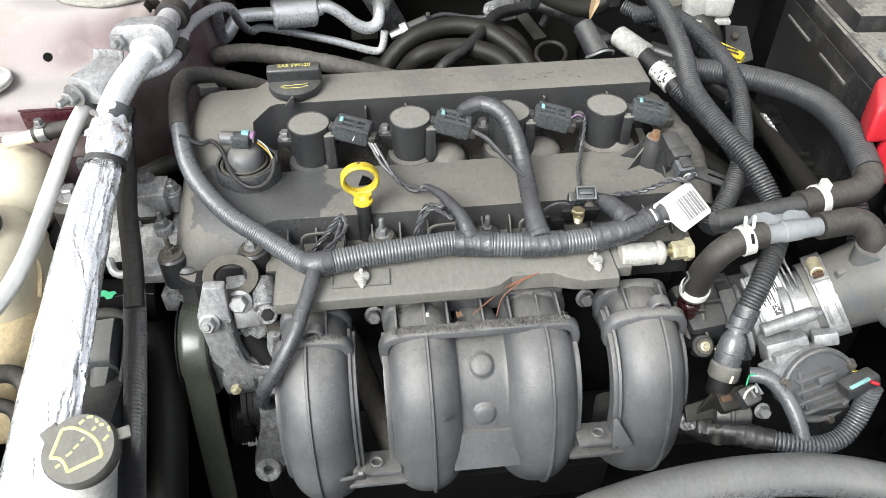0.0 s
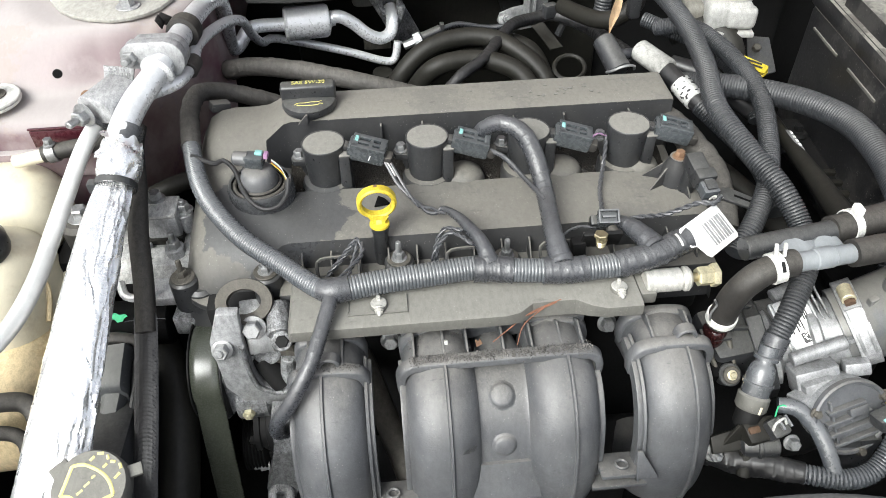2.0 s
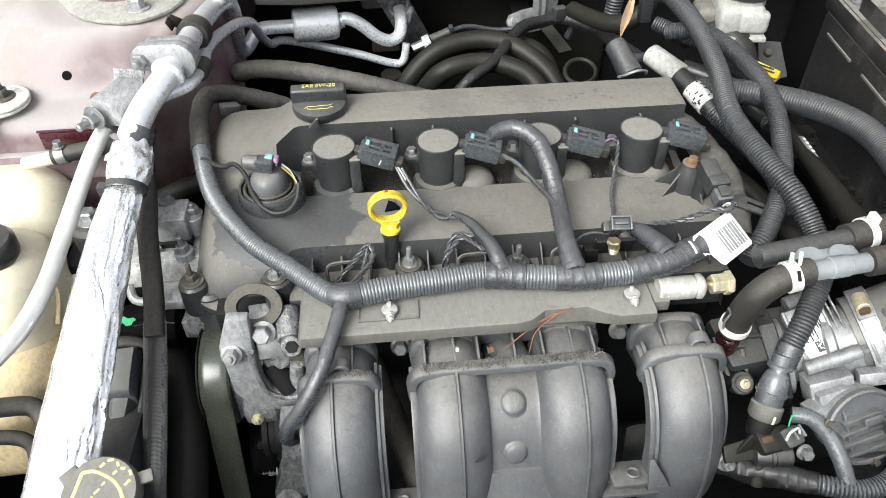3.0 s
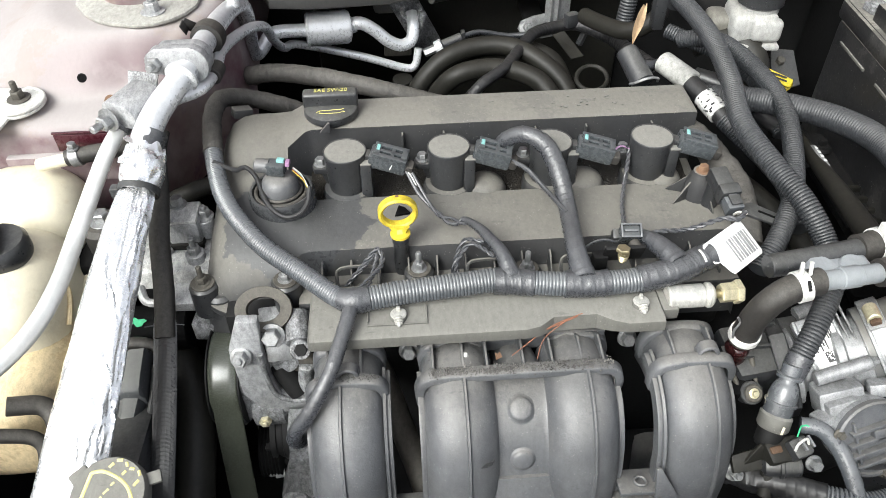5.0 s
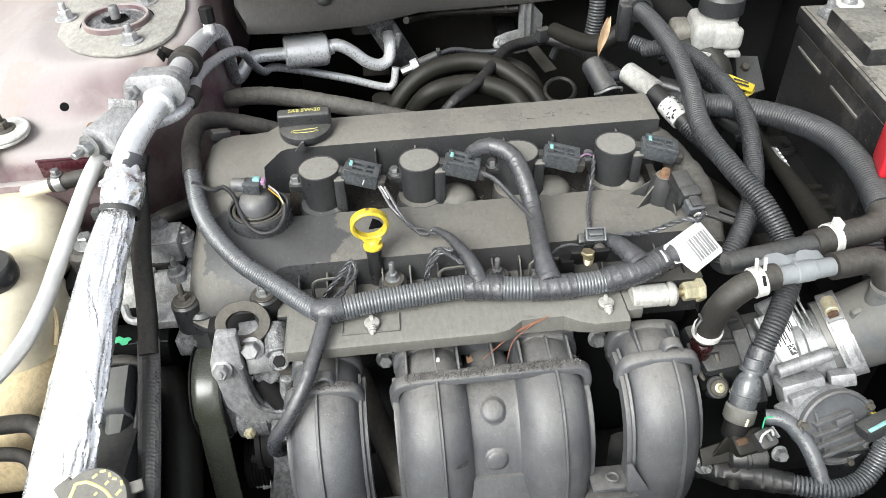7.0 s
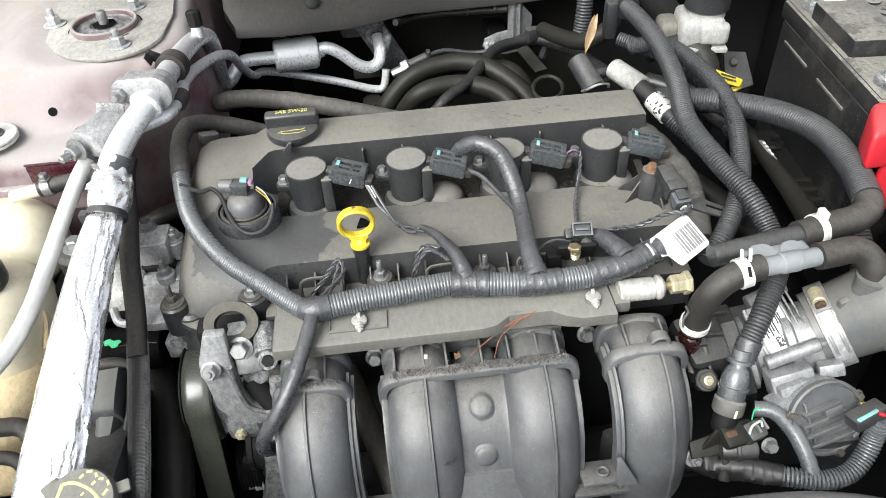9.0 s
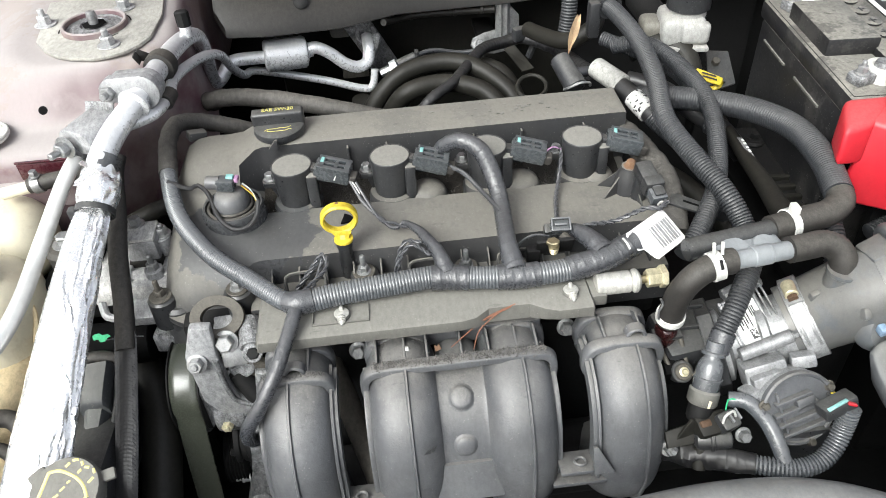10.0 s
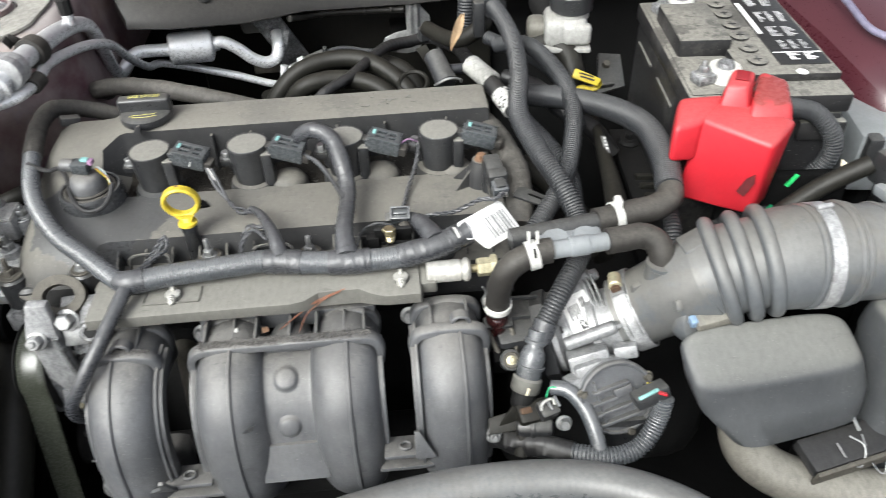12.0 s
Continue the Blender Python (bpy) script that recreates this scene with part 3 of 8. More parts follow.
for x in (-0.135, -0.022, 0.060):
    bm = sweep([(x - 0.017, -0.116, 0.832), (x - 0.018, -0.108, 0.848), (x - 0.012, -0.105, 0.852), (x + 0.012, -0.105, 0.852), (x + 0.018, -0.108, 0.848), (x + 0.017, -0.116, 0.832)], 0.0016, n=6)
    part("port_surround", bm, COVER, cover)
for x, y, z in ((-0.197, -0.108, 0.842), (-0.082, -0.102, 0.840), (0.012, -0.109, 0.840), (-0.274, -0.090, 0.826), (0.135, -0.112, 0.834)):
    part("stud_boss", lathe([(0.0135, z - 0.03), (0.013, z), (0.011, z + 0.002), (0.006, z + 0.002)], pose(x, y, 0), 18), PLASTIC, cover)
    part("stud_washer", ring_bm(0.0108, 0.004, 0.002, pose(x, y, z + 0.002)), GRIMY, cover)
    part("stud_bolt", hex_bolt((x, y, z + 0.003), (x, y, 2), 0.009, 1.3, 0.012), STEEL if z > 0.83 else GRIMY, cover)
for x in (-0.09, -0.05, 0.04, 0.09, 0.155):
    part("valley_rib", box((x, 0.036, 0.868), (0.002, 0.006, 0.048), 0.0006), COVER, cover)
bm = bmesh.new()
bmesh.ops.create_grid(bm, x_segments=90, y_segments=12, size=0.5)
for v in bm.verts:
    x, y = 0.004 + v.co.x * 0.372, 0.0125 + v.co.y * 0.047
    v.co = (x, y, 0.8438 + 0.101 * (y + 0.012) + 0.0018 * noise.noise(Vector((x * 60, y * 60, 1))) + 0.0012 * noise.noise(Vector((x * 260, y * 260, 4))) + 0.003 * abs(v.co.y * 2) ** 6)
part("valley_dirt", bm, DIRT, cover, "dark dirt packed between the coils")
part("filler_neck", lathe([(0.023, 0.875), (0.023, 0.900), (0.022, 0.906)], pose(-0.158, 0.063, 0), 30), COVER, cover)
part("cap_stop", prism([(0, 0), (0.010, 0), (0.010, 0.010), (0.008, 0.010)], pose(-0.168, 0.034, 0.900, 90, 0, 0), 0.003, 0.0004), COVER, cover)
part("corner_boss", lathe([(0.014, 0.845), (0.0135, 0.875), (0.009, 0.884), (0.0085, 0.887)], pose(0.182, -0.040, 0), 18), COVER, cover)
part("corner_bolt", hex_bolt((0.182, -0.040, 0.886), (0.182, -0.040, 2), 0.008, 1.4), RUST, cover, "rusty bolt")
for a in (158, 205, 285):
    part("gusset", prism([(0.0, 0), (0.030, 0), (0.012, 0.020), (0.0, 0.022)], pose(0.182, -0.040, 0.858, 90, 0, a), 0.0018, 0.0003), COVER, cover)
for i, (x, y) in enumerate(((-0.0135, -0.004), (0.082, -0.004), (0.158, -0.006))):
    part("plug_dome", lathe([(0.021, 0.838), (0.021, 0.852), (0.017, 0.860), (0.009, 0.864), (0.002, 0.865)], pose(x, y, 0), 22), COVER, cover)
part("left_clip", box((-0.252, 0.095, 0.888), (0.02, 0.012, 0.010), 0.002, (0, 15, 30)), COVER, cover)

rng = random.Random(31)
fl_bm = bmesh.new()
for k in range(34):
    x_, y_ = rng.gauss(0.085, 0.030), rng.uniform(0.055, 0.088)
    if not -0.10 < x_ < 0.19:
        continue
    r_, n_ = rng.uniform(0.0008, 0.0030), rng.randint(5, 8)
    a_ = [rng.uniform(0.4, 1.0) * r_ for _q in range(n_)]
    top = [fl_bm.verts.new((x_ + a_[q] * math.cos(6.283 * q / n_) * 1.6, y_ + a_[q] * math.sin(6.283 * q / n_), 0.9008 + rng.uniform(0, 0.0005))) for q in range(n_)]
    fl_bm.faces.new(top)
    low = [fl_bm.verts.new((v.co.x, v.co.y, 0.9002)) for v in top]
    for q in range(n_):
        fl_bm.faces.new((top[q], low[q], low[(q + 1) % n_], top[(q + 1) % n_]))
bmesh.ops.recalc_face_normals(fl_bm, faces=fl_bm.faces)
tagged(part("dirt_flakes", fl_bm, SHELF, None, flat=True), "curled flakes of dried dirt on the valve cover", "dirt", kind="stuff")
# oil filler cap
cap = thing("oil_filler_cap", (-0.158, 0.062, 0.905), "black plastic oil filler cap with yellow lettering", "oil cap")
part("disc", lathe([(0.022, 0.901), (0.0255, 0.902), (0.0265, 0.905), (0.0255, 0.909), (0.023, 0.9105), (0.002, 0.911)], pose(-0.158, 0.063, 0), 36), PLASTIC, cap)
part("grip", box((-0.158, 0.068, 0.915), (0.053, 0.013, 0.018), 0.003, (6, 0, 0), 3), PLASTIC, cap)
part("lettering", moved(text_bm("SAE 5W-20", 0.0068), pose(-0.157, 0.0675, 0.9246, 6, 0, 0)), DULLYELLOW, cap, "yellow grade lettering")
bm = sweep([(-0.015, -0.002, 0), (-0.012, 0.001, 0), (-0.004, 0.001, 0), (0.0, 0.002, 0), (0.007, 0.002, 0), (0.011, 0.004, 0)], 0.00035, n=6, step=0.001)
bm = join(bm, sweep([(-0.012, 0.0005, 0), (-0.011, -0.0035, 0), (0.006, -0.0035, 0), (0.009, -0.001, 0), (0.012, -0.002, 0)], 0.00035, n=6, step=0.001))
part("oil_can_mark", moved(bm, pose(-0.156, 0.0515, 0.9112)), DULLYELLOW, cap, "yellow oil can symbol")


# ---- ignition coils ----
def build_coil():
    t = thing("ignition_coil", (-0.144, 0, 0.845), "black ignition coil with dusty round top and plug", "ignition coil", "ignition coils on the valve cover")
    part("body", lathe([(0.0165, -0.005), (0.0172, 0.010), (0.0186, 0.030), (0.0196, 0.048), (0.0202, 0.0530), (0.0202, 0.0550), (0.0196, 0.0558), (0.0190, 0.0556), (0.0188, 0.0548), (0.002, 0.0546)], None, 36), PLASTIC, t, local=True)
    part("lid_disc", lathe([(0.0189, 0.0545), (0.0187, 0.0552), (0.012, 0.0555), (0.002, 0.0556)], None, 32), LID, t, "dusty grey top", local=True)
    part("side_spine", box((0.0185, -0.0085, 0.022), (0.011, 0.015, 0.054), 0.003), PLASTIC, t, local=True)
    part("spine_cap", box((0.0190, -0.0095, 0.0488), (0.010, 0.013, 0.0016), 0.0006), LID, t, "dusty spine top", local=True)
    part("boot_seal", lathe([(0.0250, -0.004), (0.0245, 0.010), (0.0225, 0.0145), (0.0165, 0.016)], None, 26), COVER, t, local=True)
    part("ear", prism([(-0.006, -0.007), (0.012, -0.008), (0.012, 0.008), (-0.006, 0.007), (-0.008, 0)], pose(-0.0245, 0.007, 0.030), 0.006, 0.001), PLASTIC, t, local=True)
    part("ear_web", prism([(0, 0), (0.010, 0), (0.010, -0.028)], pose(-0.026, 0.008, 0.030, 90, 0, 0), 0.003, 0.0004), PLASTIC, t, local=True)
    part("bolt", hex_bolt((-0.0245, 0.007, 0.036), (-0.0245, 0.007, 1), 0.0085, 1.25), STEEL, t, local=True)
    nk = part("neck", box((0.0215, -0.003, 0.050), (0.012, 0.011, 0.009), 0.0015, (0, 8, -12)), PLASTIC, t, local=True)
    m = pose(0.040, -0.008, 0.0485, 4, 12, -13) @ Matrix.Scale(1.06, 4)
    plug = part("connector", moved(box((0, 0, 0), (0.033, 0.019, 0.013), 0.0018), m), CONNECTOR, t, "glossy black connector plug", local=True)
    part("latch_frame", moved(join(box((0.001, 0.0070, 0.0076), (0.030, 0.0046, 0.004), 0.0005), box((0.001, -0.0070, 0.0076), (0.030, 0.0046, 0.004), 0.0005), box((0.0132, 0, 0.0076), (0.005, 0.016, 0.004), 0.0005), box((-0.0105, 0, 0.0076), (0.005, 0.016, 0.004), 0.0005), box((0.001, 0.0, 0.0074), (0.020, 0.0034, 0.0034), 0.0005), box((0.003, 0.0, 0.0074), (0.0032, 0.012, 0.0034), 0.0005)), m), CONNECTOR, plug, local=True)
    part("lock_tab", moved(box((-0.0105, 0.002, 0.0092), (0.003, 0.007, 0.0016), 0.0003), m), TEAL, plug, "pale teal locking tab", local=True)
    # Black sheet on the recess floor paints the shade inside the slots.
    part("recess", moved(box((0.001, 0, 0.0064), (0.026, 0.015, 0.0008), 0.0), m), INK, plug, local=True)
    part("wire_boot", moved(box((0.019, -0.002, -0.001), (0.008, 0.012, 0.009), 0.002), m), RUBBER, plug, local=True)
    return t
coil = build_coil()
for x in (-0.048, 0.048, 0.144):
    copy_thing(coil, pose(x, 0, 0.845))
part("white_tick", moved(box((0.004, -0.0102, 0.001), (0.0009, 0.0005, 0.006), 0.0, (0, 12, 0)), pose(0.040, -0.008, 0.0485, 4, 12, -13) @ Matrix.Scale(1.06, 4)), PAPER, coil, "white paint tick", local=True)

# camshaft sensor on its round boss
cs = thing("camshaft_sensor", (-0.197, -0.028, 0.865), "black camshaft sensor with plug in round boss", "sensor")
S = pose(-0.204, -0.020, 0)
part("boss", lathe([(0.0315, 0.845), (0.030, 0.872), (0.0285, 0.8755), (0.0265, 0.875), (0.026, 0.869), (0.002, 0.868)], S, 34), COVER, cs)
part("seal_ring", ring_bm(0.0250, 0.0215, 0.006, pose(-0.204, -0.020, 0.869)), RUBBER, cs)
part("inner_ring", ring_bm(0.0200, 0.017, 0.008, pose(-0.204, -0.020, 0.868)), RUBBER, cs)
part("dome", lathe([(0.0172, 0.866), (0.0172, 0.876), (0.0166, 0.882), (0.0150, 0.887), (0.0105, 0.8905), (0.002, 0.892)], S, 30), INTAKE, cs, "dusty grey dome")
pm = pose(-0.209, -0.018, 0.899, 0, 5, -8)
part("connector", moved(box((0.004, 0, 0), (0.017, 0.013, 0.012), 0.002), pm), CONNECTOR, cs)
part("connector_nose", moved(lathe([(0.0030, 0), (0.0062, 0.0015), (0.0066, 0.004), (0.0066, 0.014)], pose(-0.016, 0, 0.0004, 0, 90, 0), 18), pm), INTAKE, cs, "grey rounded connector nose")
part("lock_tab", moved(box((0.008, 0.002, 0.0070), (0.007, 0.006, 0.003), 0.001), pm), TEAL, cs, "pale teal and violet locking tab")
part("tab_end", moved(box((0.0150, 0.000, 0.0065), (0.004, 0.007, 0.005), 0.001), pm), WPINK, cs)
for k_, mt_ in enumerate((PIGTAIL, TEAL, BROWN, YELLOW)):
    line_wire("wire", [(-0.190, -0.019 - 0.0015 * k_, 0.898), (-0.183 + 0.0008 * k_, -0.023 - 0.002 * k_, 0.893 - 0.001 * k_), (-0.177 + 0.0003 * k_, -0.034 - 0.0012 * k_, 0.887 - 0.0007 * k_)], 0.0005, mt_, cs)

line_wire("lead", [(-0.266, 0.004, 0.892), (-0.246, -0.002, 0.886), (-0.238, 0.002, 0.886), (-0.226, -0.012, 0.884), (-0.215, -0.040, 0.876), (-0.200, -0.056, 0.872), (-0.186, -0.056, 0.873), (-0.178, -0.046, 0.878), (-0.176, -0.033, 0.886)], 0.0023, DARKTAPE, cs)

scrap = thing("plastic_shard", (-0.095, -0.045, 0.8602), "black plastic shard lying on the valve cover", "debris")
part("shard", prism([(-0.0075, -0.004), (0.0075, -0.003), (0.004, 0.005), (-0.001, 0.009)], pose(-0.0945, -0.045, 0.8598, 4, 6, 12), 0.0022, 0.0003), VOID, scrap)
# dipstick
ds = thing("oil_dipstick", (-0.097, -0.092, 0.835), "yellow plastic ring-handled engine oil dipstick", "dipstick")
RM = pose(-0.0975, -0.0885, 0.8975, 95, 0, 3)
part("ring_handle", ring_bm(0.0168, 0.0129, 0.0092, RM @ pose(0, 0, -0.0045), 40, 0.0016), YELLOW, ds)
part("collar", lathe([(0.0078, 0), (0.0088, 0.001), (0.0086, 0.003), (0.006, 0.0035)], pose(-0.0965, -0.0905, 0.8732), 20), YELLOW, ds)
part("neck", from_rings([[(-0.0968 + x * w, -0.0900 + y * 0.0032, z) for x, y in ((-1, -1), (1, -1), (1, 1), (-1, 1))] for w, z in ((0.0068, 0.8758), (0.0052, 0.8775), (0.0056, 0.880), (0.0085, 0.8840))]), YELLOW, ds)
part("neck_slot", box((-0.0968, -0.0934, 0.8788), (0.0046, 0.0006, 0.005), 0.0002), DULLYELLOW, ds)
part("guide_tube", lathe([(0.0068, 0.81), (0.0066, 0.866), (0.0078, 0.868), (0.0078, 0.8729), (0.004, 0.8737)], pose(-0.0965, -0.0905, 0), 18), PLASTIC, ds)
part("ring_mark", lathe([(0.0016, 0), (0.0013, 0.0005)], pose(-0.0975, -0.0885, 0.9142), 10), RUST, ds)


# ---- rail shield under the loom ----
shield = thing("fuel_rail_shield", (-0.02, -0.165, 0.84), "dusty grey plastic fuel rail shield", "rail shield")
rings = []
for x in np.concatenate([[-0.1735, -0.171], np.linspace(-0.165, 0.105, 24), [0.111, 0.113]]):
    t = min(1.0, max(0.0, (x - 0.005) / 0.02)) * min(1.0, max(0.0, (0.078 - x) / 0.02))
    t = t * t * (3 - 2 * t)
    yf, e = -0.1875 + 0.012 * t, 0.0 if -0.172 < x < 0.112 else 0.004
    rings.append([(x, -0.128 - e, 0.852 - e), (x, yf + 0.004 + e, 0.853 - e), (x, yf + 0.001 + e, 0.8515 - e), (x, yf + e, 0.848), (x, yf + e - 0.002 * t, 0.842 - 0.004 * t), (x, yf + 0.003, 0.839), (x, -0.128 - e, 0.839)])
part("shelf", from_rings(rings), SHELF, shield, angle=30)
part("recess_rim", join(box((-0.1255, -0.162, 0.8535), (0.0012, 0.018, 0.0022), 0.0005), box((-0.0785, -0.165, 0.8535), (0.0012, 0.018, 0.0022), 0.0005), box((-0.102, -0.1745, 0.8535), (0.048, 0.0012, 0.0018), 0.0005)), SHELF, shield)
part("end_block", box((0.119, -0.160, 0.846), (0.014, 0.030, 0.012), 0.002), SHELF, shield)
for x, y in ((-0.101, -0.168), (0.095, -0.170)):
    part("clip_pad", lathe([(0.007, 0), (0.0068, 0.002), (0.006, 0.003), (0.002, 0.003)], pose(x, y + 0.002, 0.8525), 24), SHELF, shield)
    part("clip_washer", lathe([(0.0045, 0), (0.0066, 0.0008), (0.0062, 0.0016), (0.0036, 0.0022)], pose(x, y + 0.002, 0.8556), 22), CREAMCAST, shield, "white push clip")
    part("clip_post", box((x, y + 0.005, 0.8590), (0.0032, 0.003, 0.005), 0.0008), CREAMCAST, shield)
    part("clip_stud", lathe([(0.0030, 0), (0.0040, 0.0015), (0.0028, 0.0022), (0.0038, 0.0037), (0.0026, 0.0044), (0.0033, 0.0058), (0.0022, 0.0065), (0.001, 0.0085)], pose(x, y - 0.002, 0.857, 105), 12), CREAMCAST, shield)

# fuel rail end with fitting
rail = thing("fuel_rail_fitting", (0.14, -0.162, 0.85), "silver fuel rail end with brass nut", "fuel fitting")
part("rail_tube", rod((-0.17, -0.150, 0.832), (0.12, -0.155, 0.834), 0.008), DARK, rail)
part("socket", rod((0.118, -0.162, 0.853), (0.149, -0.162, 0.853), 0.0098, n=24, bevel=0.0015), CREAMCAST, rail)
part("collar", rod((0.149, -0.162, 0.853), (0.1565, -0.162, 0.853), 0.0106, n=24, bevel=0.0025), CREAMCAST, rail)
part("stem", rod((0.157, -0.162, 0.853), (0.165, -0.161, 0.853), 0.0038), BRASS, rail)
part("brass_nut", moved(join(lathe([(0.0075, 0), (0.0085, 0.001), (0.0085, 0.012), (0.007, 0.013)], None, 6), lathe([(0.010, 0.012), (0.0105, 0.013), (0.0105, 0.017), (0.009, 0.018)], None, 6)), aim((0.163, -0.161, 0.853), (0.3, -0.155, 0.853))), PALEBRASS, rail)

# ---- intake manifold ----
RX = (-0.1445, -0.056, 0.0405, 0.1325)
manifold = thing("intake_manifold", (-0.01, -0.23, 0.62), "dusty black plastic four-runner intake manifold", "intake manifold")
CEN = [(-0.172, 0.798), (-0.198, 0.803), (-0.222, 0.797), (-0.240, 0.777), (-0.249, 0.748), (-0.250, 0.715), (-0.238, 0.688), (-0.216, 0.665), (-0.186, 0.652)]
def frames_along(step=0.004):
    """Centre points of a runner with the outward way at each."""
    c, u = spline([(0.0, y, z) for y, z in CEN], step)
    t = np.gradient(c, axis=0)
    return [(Vector(p), Vector((0, q[2], -q[1])).normalized()) for p, q in zip(c, t)]
FR = frames_along()
EXP = 2.1
def runner_bm(x0):
    rings = []
    for i, (c, nor) in enumerate(FR):
        f = i / (len(FR) - 1)
        w = 0.0290 + 0.0012 * math.sin(math.pi * f)
        ring = []
        for j in range(44):
            a = 2 * math.pi * j / 44
            ca, sa = math.cos(a), math.sin(a)
            e = 2 / EXP
            ring.append(tuple(c + Vector((x0 + math.copysign(abs(ca) ** e, ca) * w, 0, 0)) - nor * math.copysign(abs(sa) ** e, sa) * 0.0275))
        rings.append(ring)
    return from_rings(rings)
def along(x0, off, width, lift, a=0.0, b=1.0, drift=0.0):
    """A raised rib along a runner, off metres to its side, wandering by drift."""
    rings = []
    i0, i1 = int(a * (len(FR) - 1)), int(b * (len(FR) - 1))
    for i in range(i0, i1 + 1):
        c, nor = FR[i]
        o = off + drift * (i - i0) / (i1 - i0)
        hh = 0.0275 * max(0.02, 1 - abs(o / 0.0297) ** EXP) ** (1 / EXP)
        base = c + Vector((x0 + o, 0, 0))
        lo, mid, hi = base + nor * (hh - 0.004), base + nor * (hh + lift * 0.2), base + nor * (hh + lift)
        rings.append([tuple(lo - Vector((width * 1.5, 0, 0))), tuple(mid - Vector((width, 0, 0))), tuple(hi - Vector((width * 0.55, 0, 0))), tuple(hi + Vector((width * 0.55, 0, 0))), tuple(mid + Vector((width, 0, 0))), tuple(lo + Vector((width * 1.5, 0, 0)))])
    return from_rings(rings)
def side_wall(x0, s, out, depth, a, b):
    """A thin upright flange that stands off the side of a runner."""
    rings = []
    for i in range(int(a * (len(FR) - 1)), int(b * (len(FR) - 1)) + 1):
        c, nor = FR[i]
        p = c + Vector((x0 + s * 0.0275, 0, 0))
        o = c + Vector((x0 + s * out, 0, 0))
        rings.append([tuple(q + nor * h) for q, h in ((p, depth - 0.012), (p, depth - 0.002), (o - Vector((s * 0.001, 0, 0)), depth), (o + Vector((s * 0.0012, 0, 0)), depth - 0.0006), (o + Vector((s * 0.0012, 0, 0)), depth - 0.012))])
    return from_rings(rings)
RIB = (-0.0045, 0.0035, 0.0045, 0.0090)
for k, x0 in enumerate(RX):
    r = part("runner", runner_bm(x0), INTAKE, manifold, angle=70)
    part("centre_rib", along(x0, RIB[k], 0.0015, 0.0026, 0.16, 0.93, 0.001), INTAKE, r, angle=50)
for k, s_, out, dep, b_ in ((0, -1, 0.0315, 0.006, 0.80), (0, 1, 0.0325, 0.014, 0.62), (1, -1, 0.0320, 0.010, 0.66), (2, 1, 0.0320, 0.008, 0.64), (3, -1, 0.0330, 0.015, 0.58), (3, 1, 0.0315, 0.006, 0.80)):
    part("side_flange", side_wall(RX[k], s_, out, dep, 0.09, b_), INTAKE, manifold, angle=50)
part("side_flange", side_wall(RX[3], -1, 0.0295, 0.0185, 0.09, 0.56), INTAKE, manifold, angle=50)
part("side_flange", side_wall(RX[0], 1, 0.0290, 0.0175, 0.09, 0.60), INTAKE, manifold, angle=50)
# flange ridges over the runners
def flange(x0, x1, y, z):
    """A raised band that runs up one side, over the top and down the other."""
    path = [(x0 + 0.001, z - 0.034), (x0, z - 0.020), (x0 + 0.003, z - 0.009), (x0 + 0.010, z - 0.0025), (x0 + 0.022, z)]
    path += [(x0 + (x1 - x0) * f, z + 0.0005) for f in (0.4, 0.5, 0.6)]
    path += [(x1 - 0.022, z), (x1 - 0.010, z - 0.0025), (x1 - 0.003, z - 0.009), (x1, z - 0.020), (x1 - 0.001, z - 0.034)]
    c, u = spline([(x, y, zz) for x, zz in path], 0.003)
    t = np.gradient(c, axis=0)
    rings = []
    for i in range(len(c)):
        d = Vector(t[i]).normalized()
        nor = Vector((-d.z, 0, d.x))
        o = Vector(c[i])
        rings.append([tuple(o + Vector((0, yy, 0)) + nor * h) for yy, h in ((0.0055, -0.005), (0.0053, -0.0006), (0.0042, 0.0003), (-0.0040, -0.0004), (-0.0052, -0.0018), (-0.0054, -0.007))])
    return from_rings(rings)
for a, b in ((-0.178, -0.111), (-0.0915, 0.0765), (0.097, 0.168)):
    part("flange_ridge", flange(a, b, -0.209, 0.8325), INTAKE, manifold, angle=45)
for a, b in ((-0.175, -0.114), (-0.088, -0.030), (0.016, 0.073), (0.100, 0.165)):
    part("arch_rim", flange(a, b, -0.170, 0.8265), INTAKE, manifold, angle=45)
# stubs behind the flange towards the head
def stub(x0, w):
    rings = []
    for y, z, s in ((-0.203, 0.826, 1.0), (-0.190, 0.825, 0.98), (-0.176, 0.820, 0.95), (-0.160, 0.812, 0.92)):
        ring = []
        for j in range(20):
            a = 2 * math.pi * j / 20
            ca, sa = math.cos(a), math.sin(a)
            ring.append((x0 + math.copysign(abs(ca) ** 0.75, ca) * w * s, y, z - 0.026 + math.copysign(abs(sa) ** 0.75, sa) * 0.026 * s))
        rings.append(ring)
    return from_rings(rings)
for x0, w in ((RX[0], 0.030), (RX[1] - 0.004, 0.028), (-0.007, 0.020), (RX[2] + 0.004, 0.028), (RX[3], 0.031)):
    part("stub", stub(x0, w), INTAKE, manifold, angle=50)
for x in (-0.160, -0.133, -0.076, -0.052, -0.033, -0.004, 0.019, 0.043, 0.060, 0.118, 0.150):
    part("stub_rib", prism([(0, 0), (0.034, 0), (0.036, 0.006), (0.024, 0.0155), (0.0, 0.013)], pose(x - 0.001, -0.203, 0.817, 90, 0, 90), 0.002, 0.0005), INTAKE, manifold)
part("rear_ledge", box((-0.008, -0.166, 0.818), (0.155, 0.010, 0.018), 0.002), INTAKE, manifold)
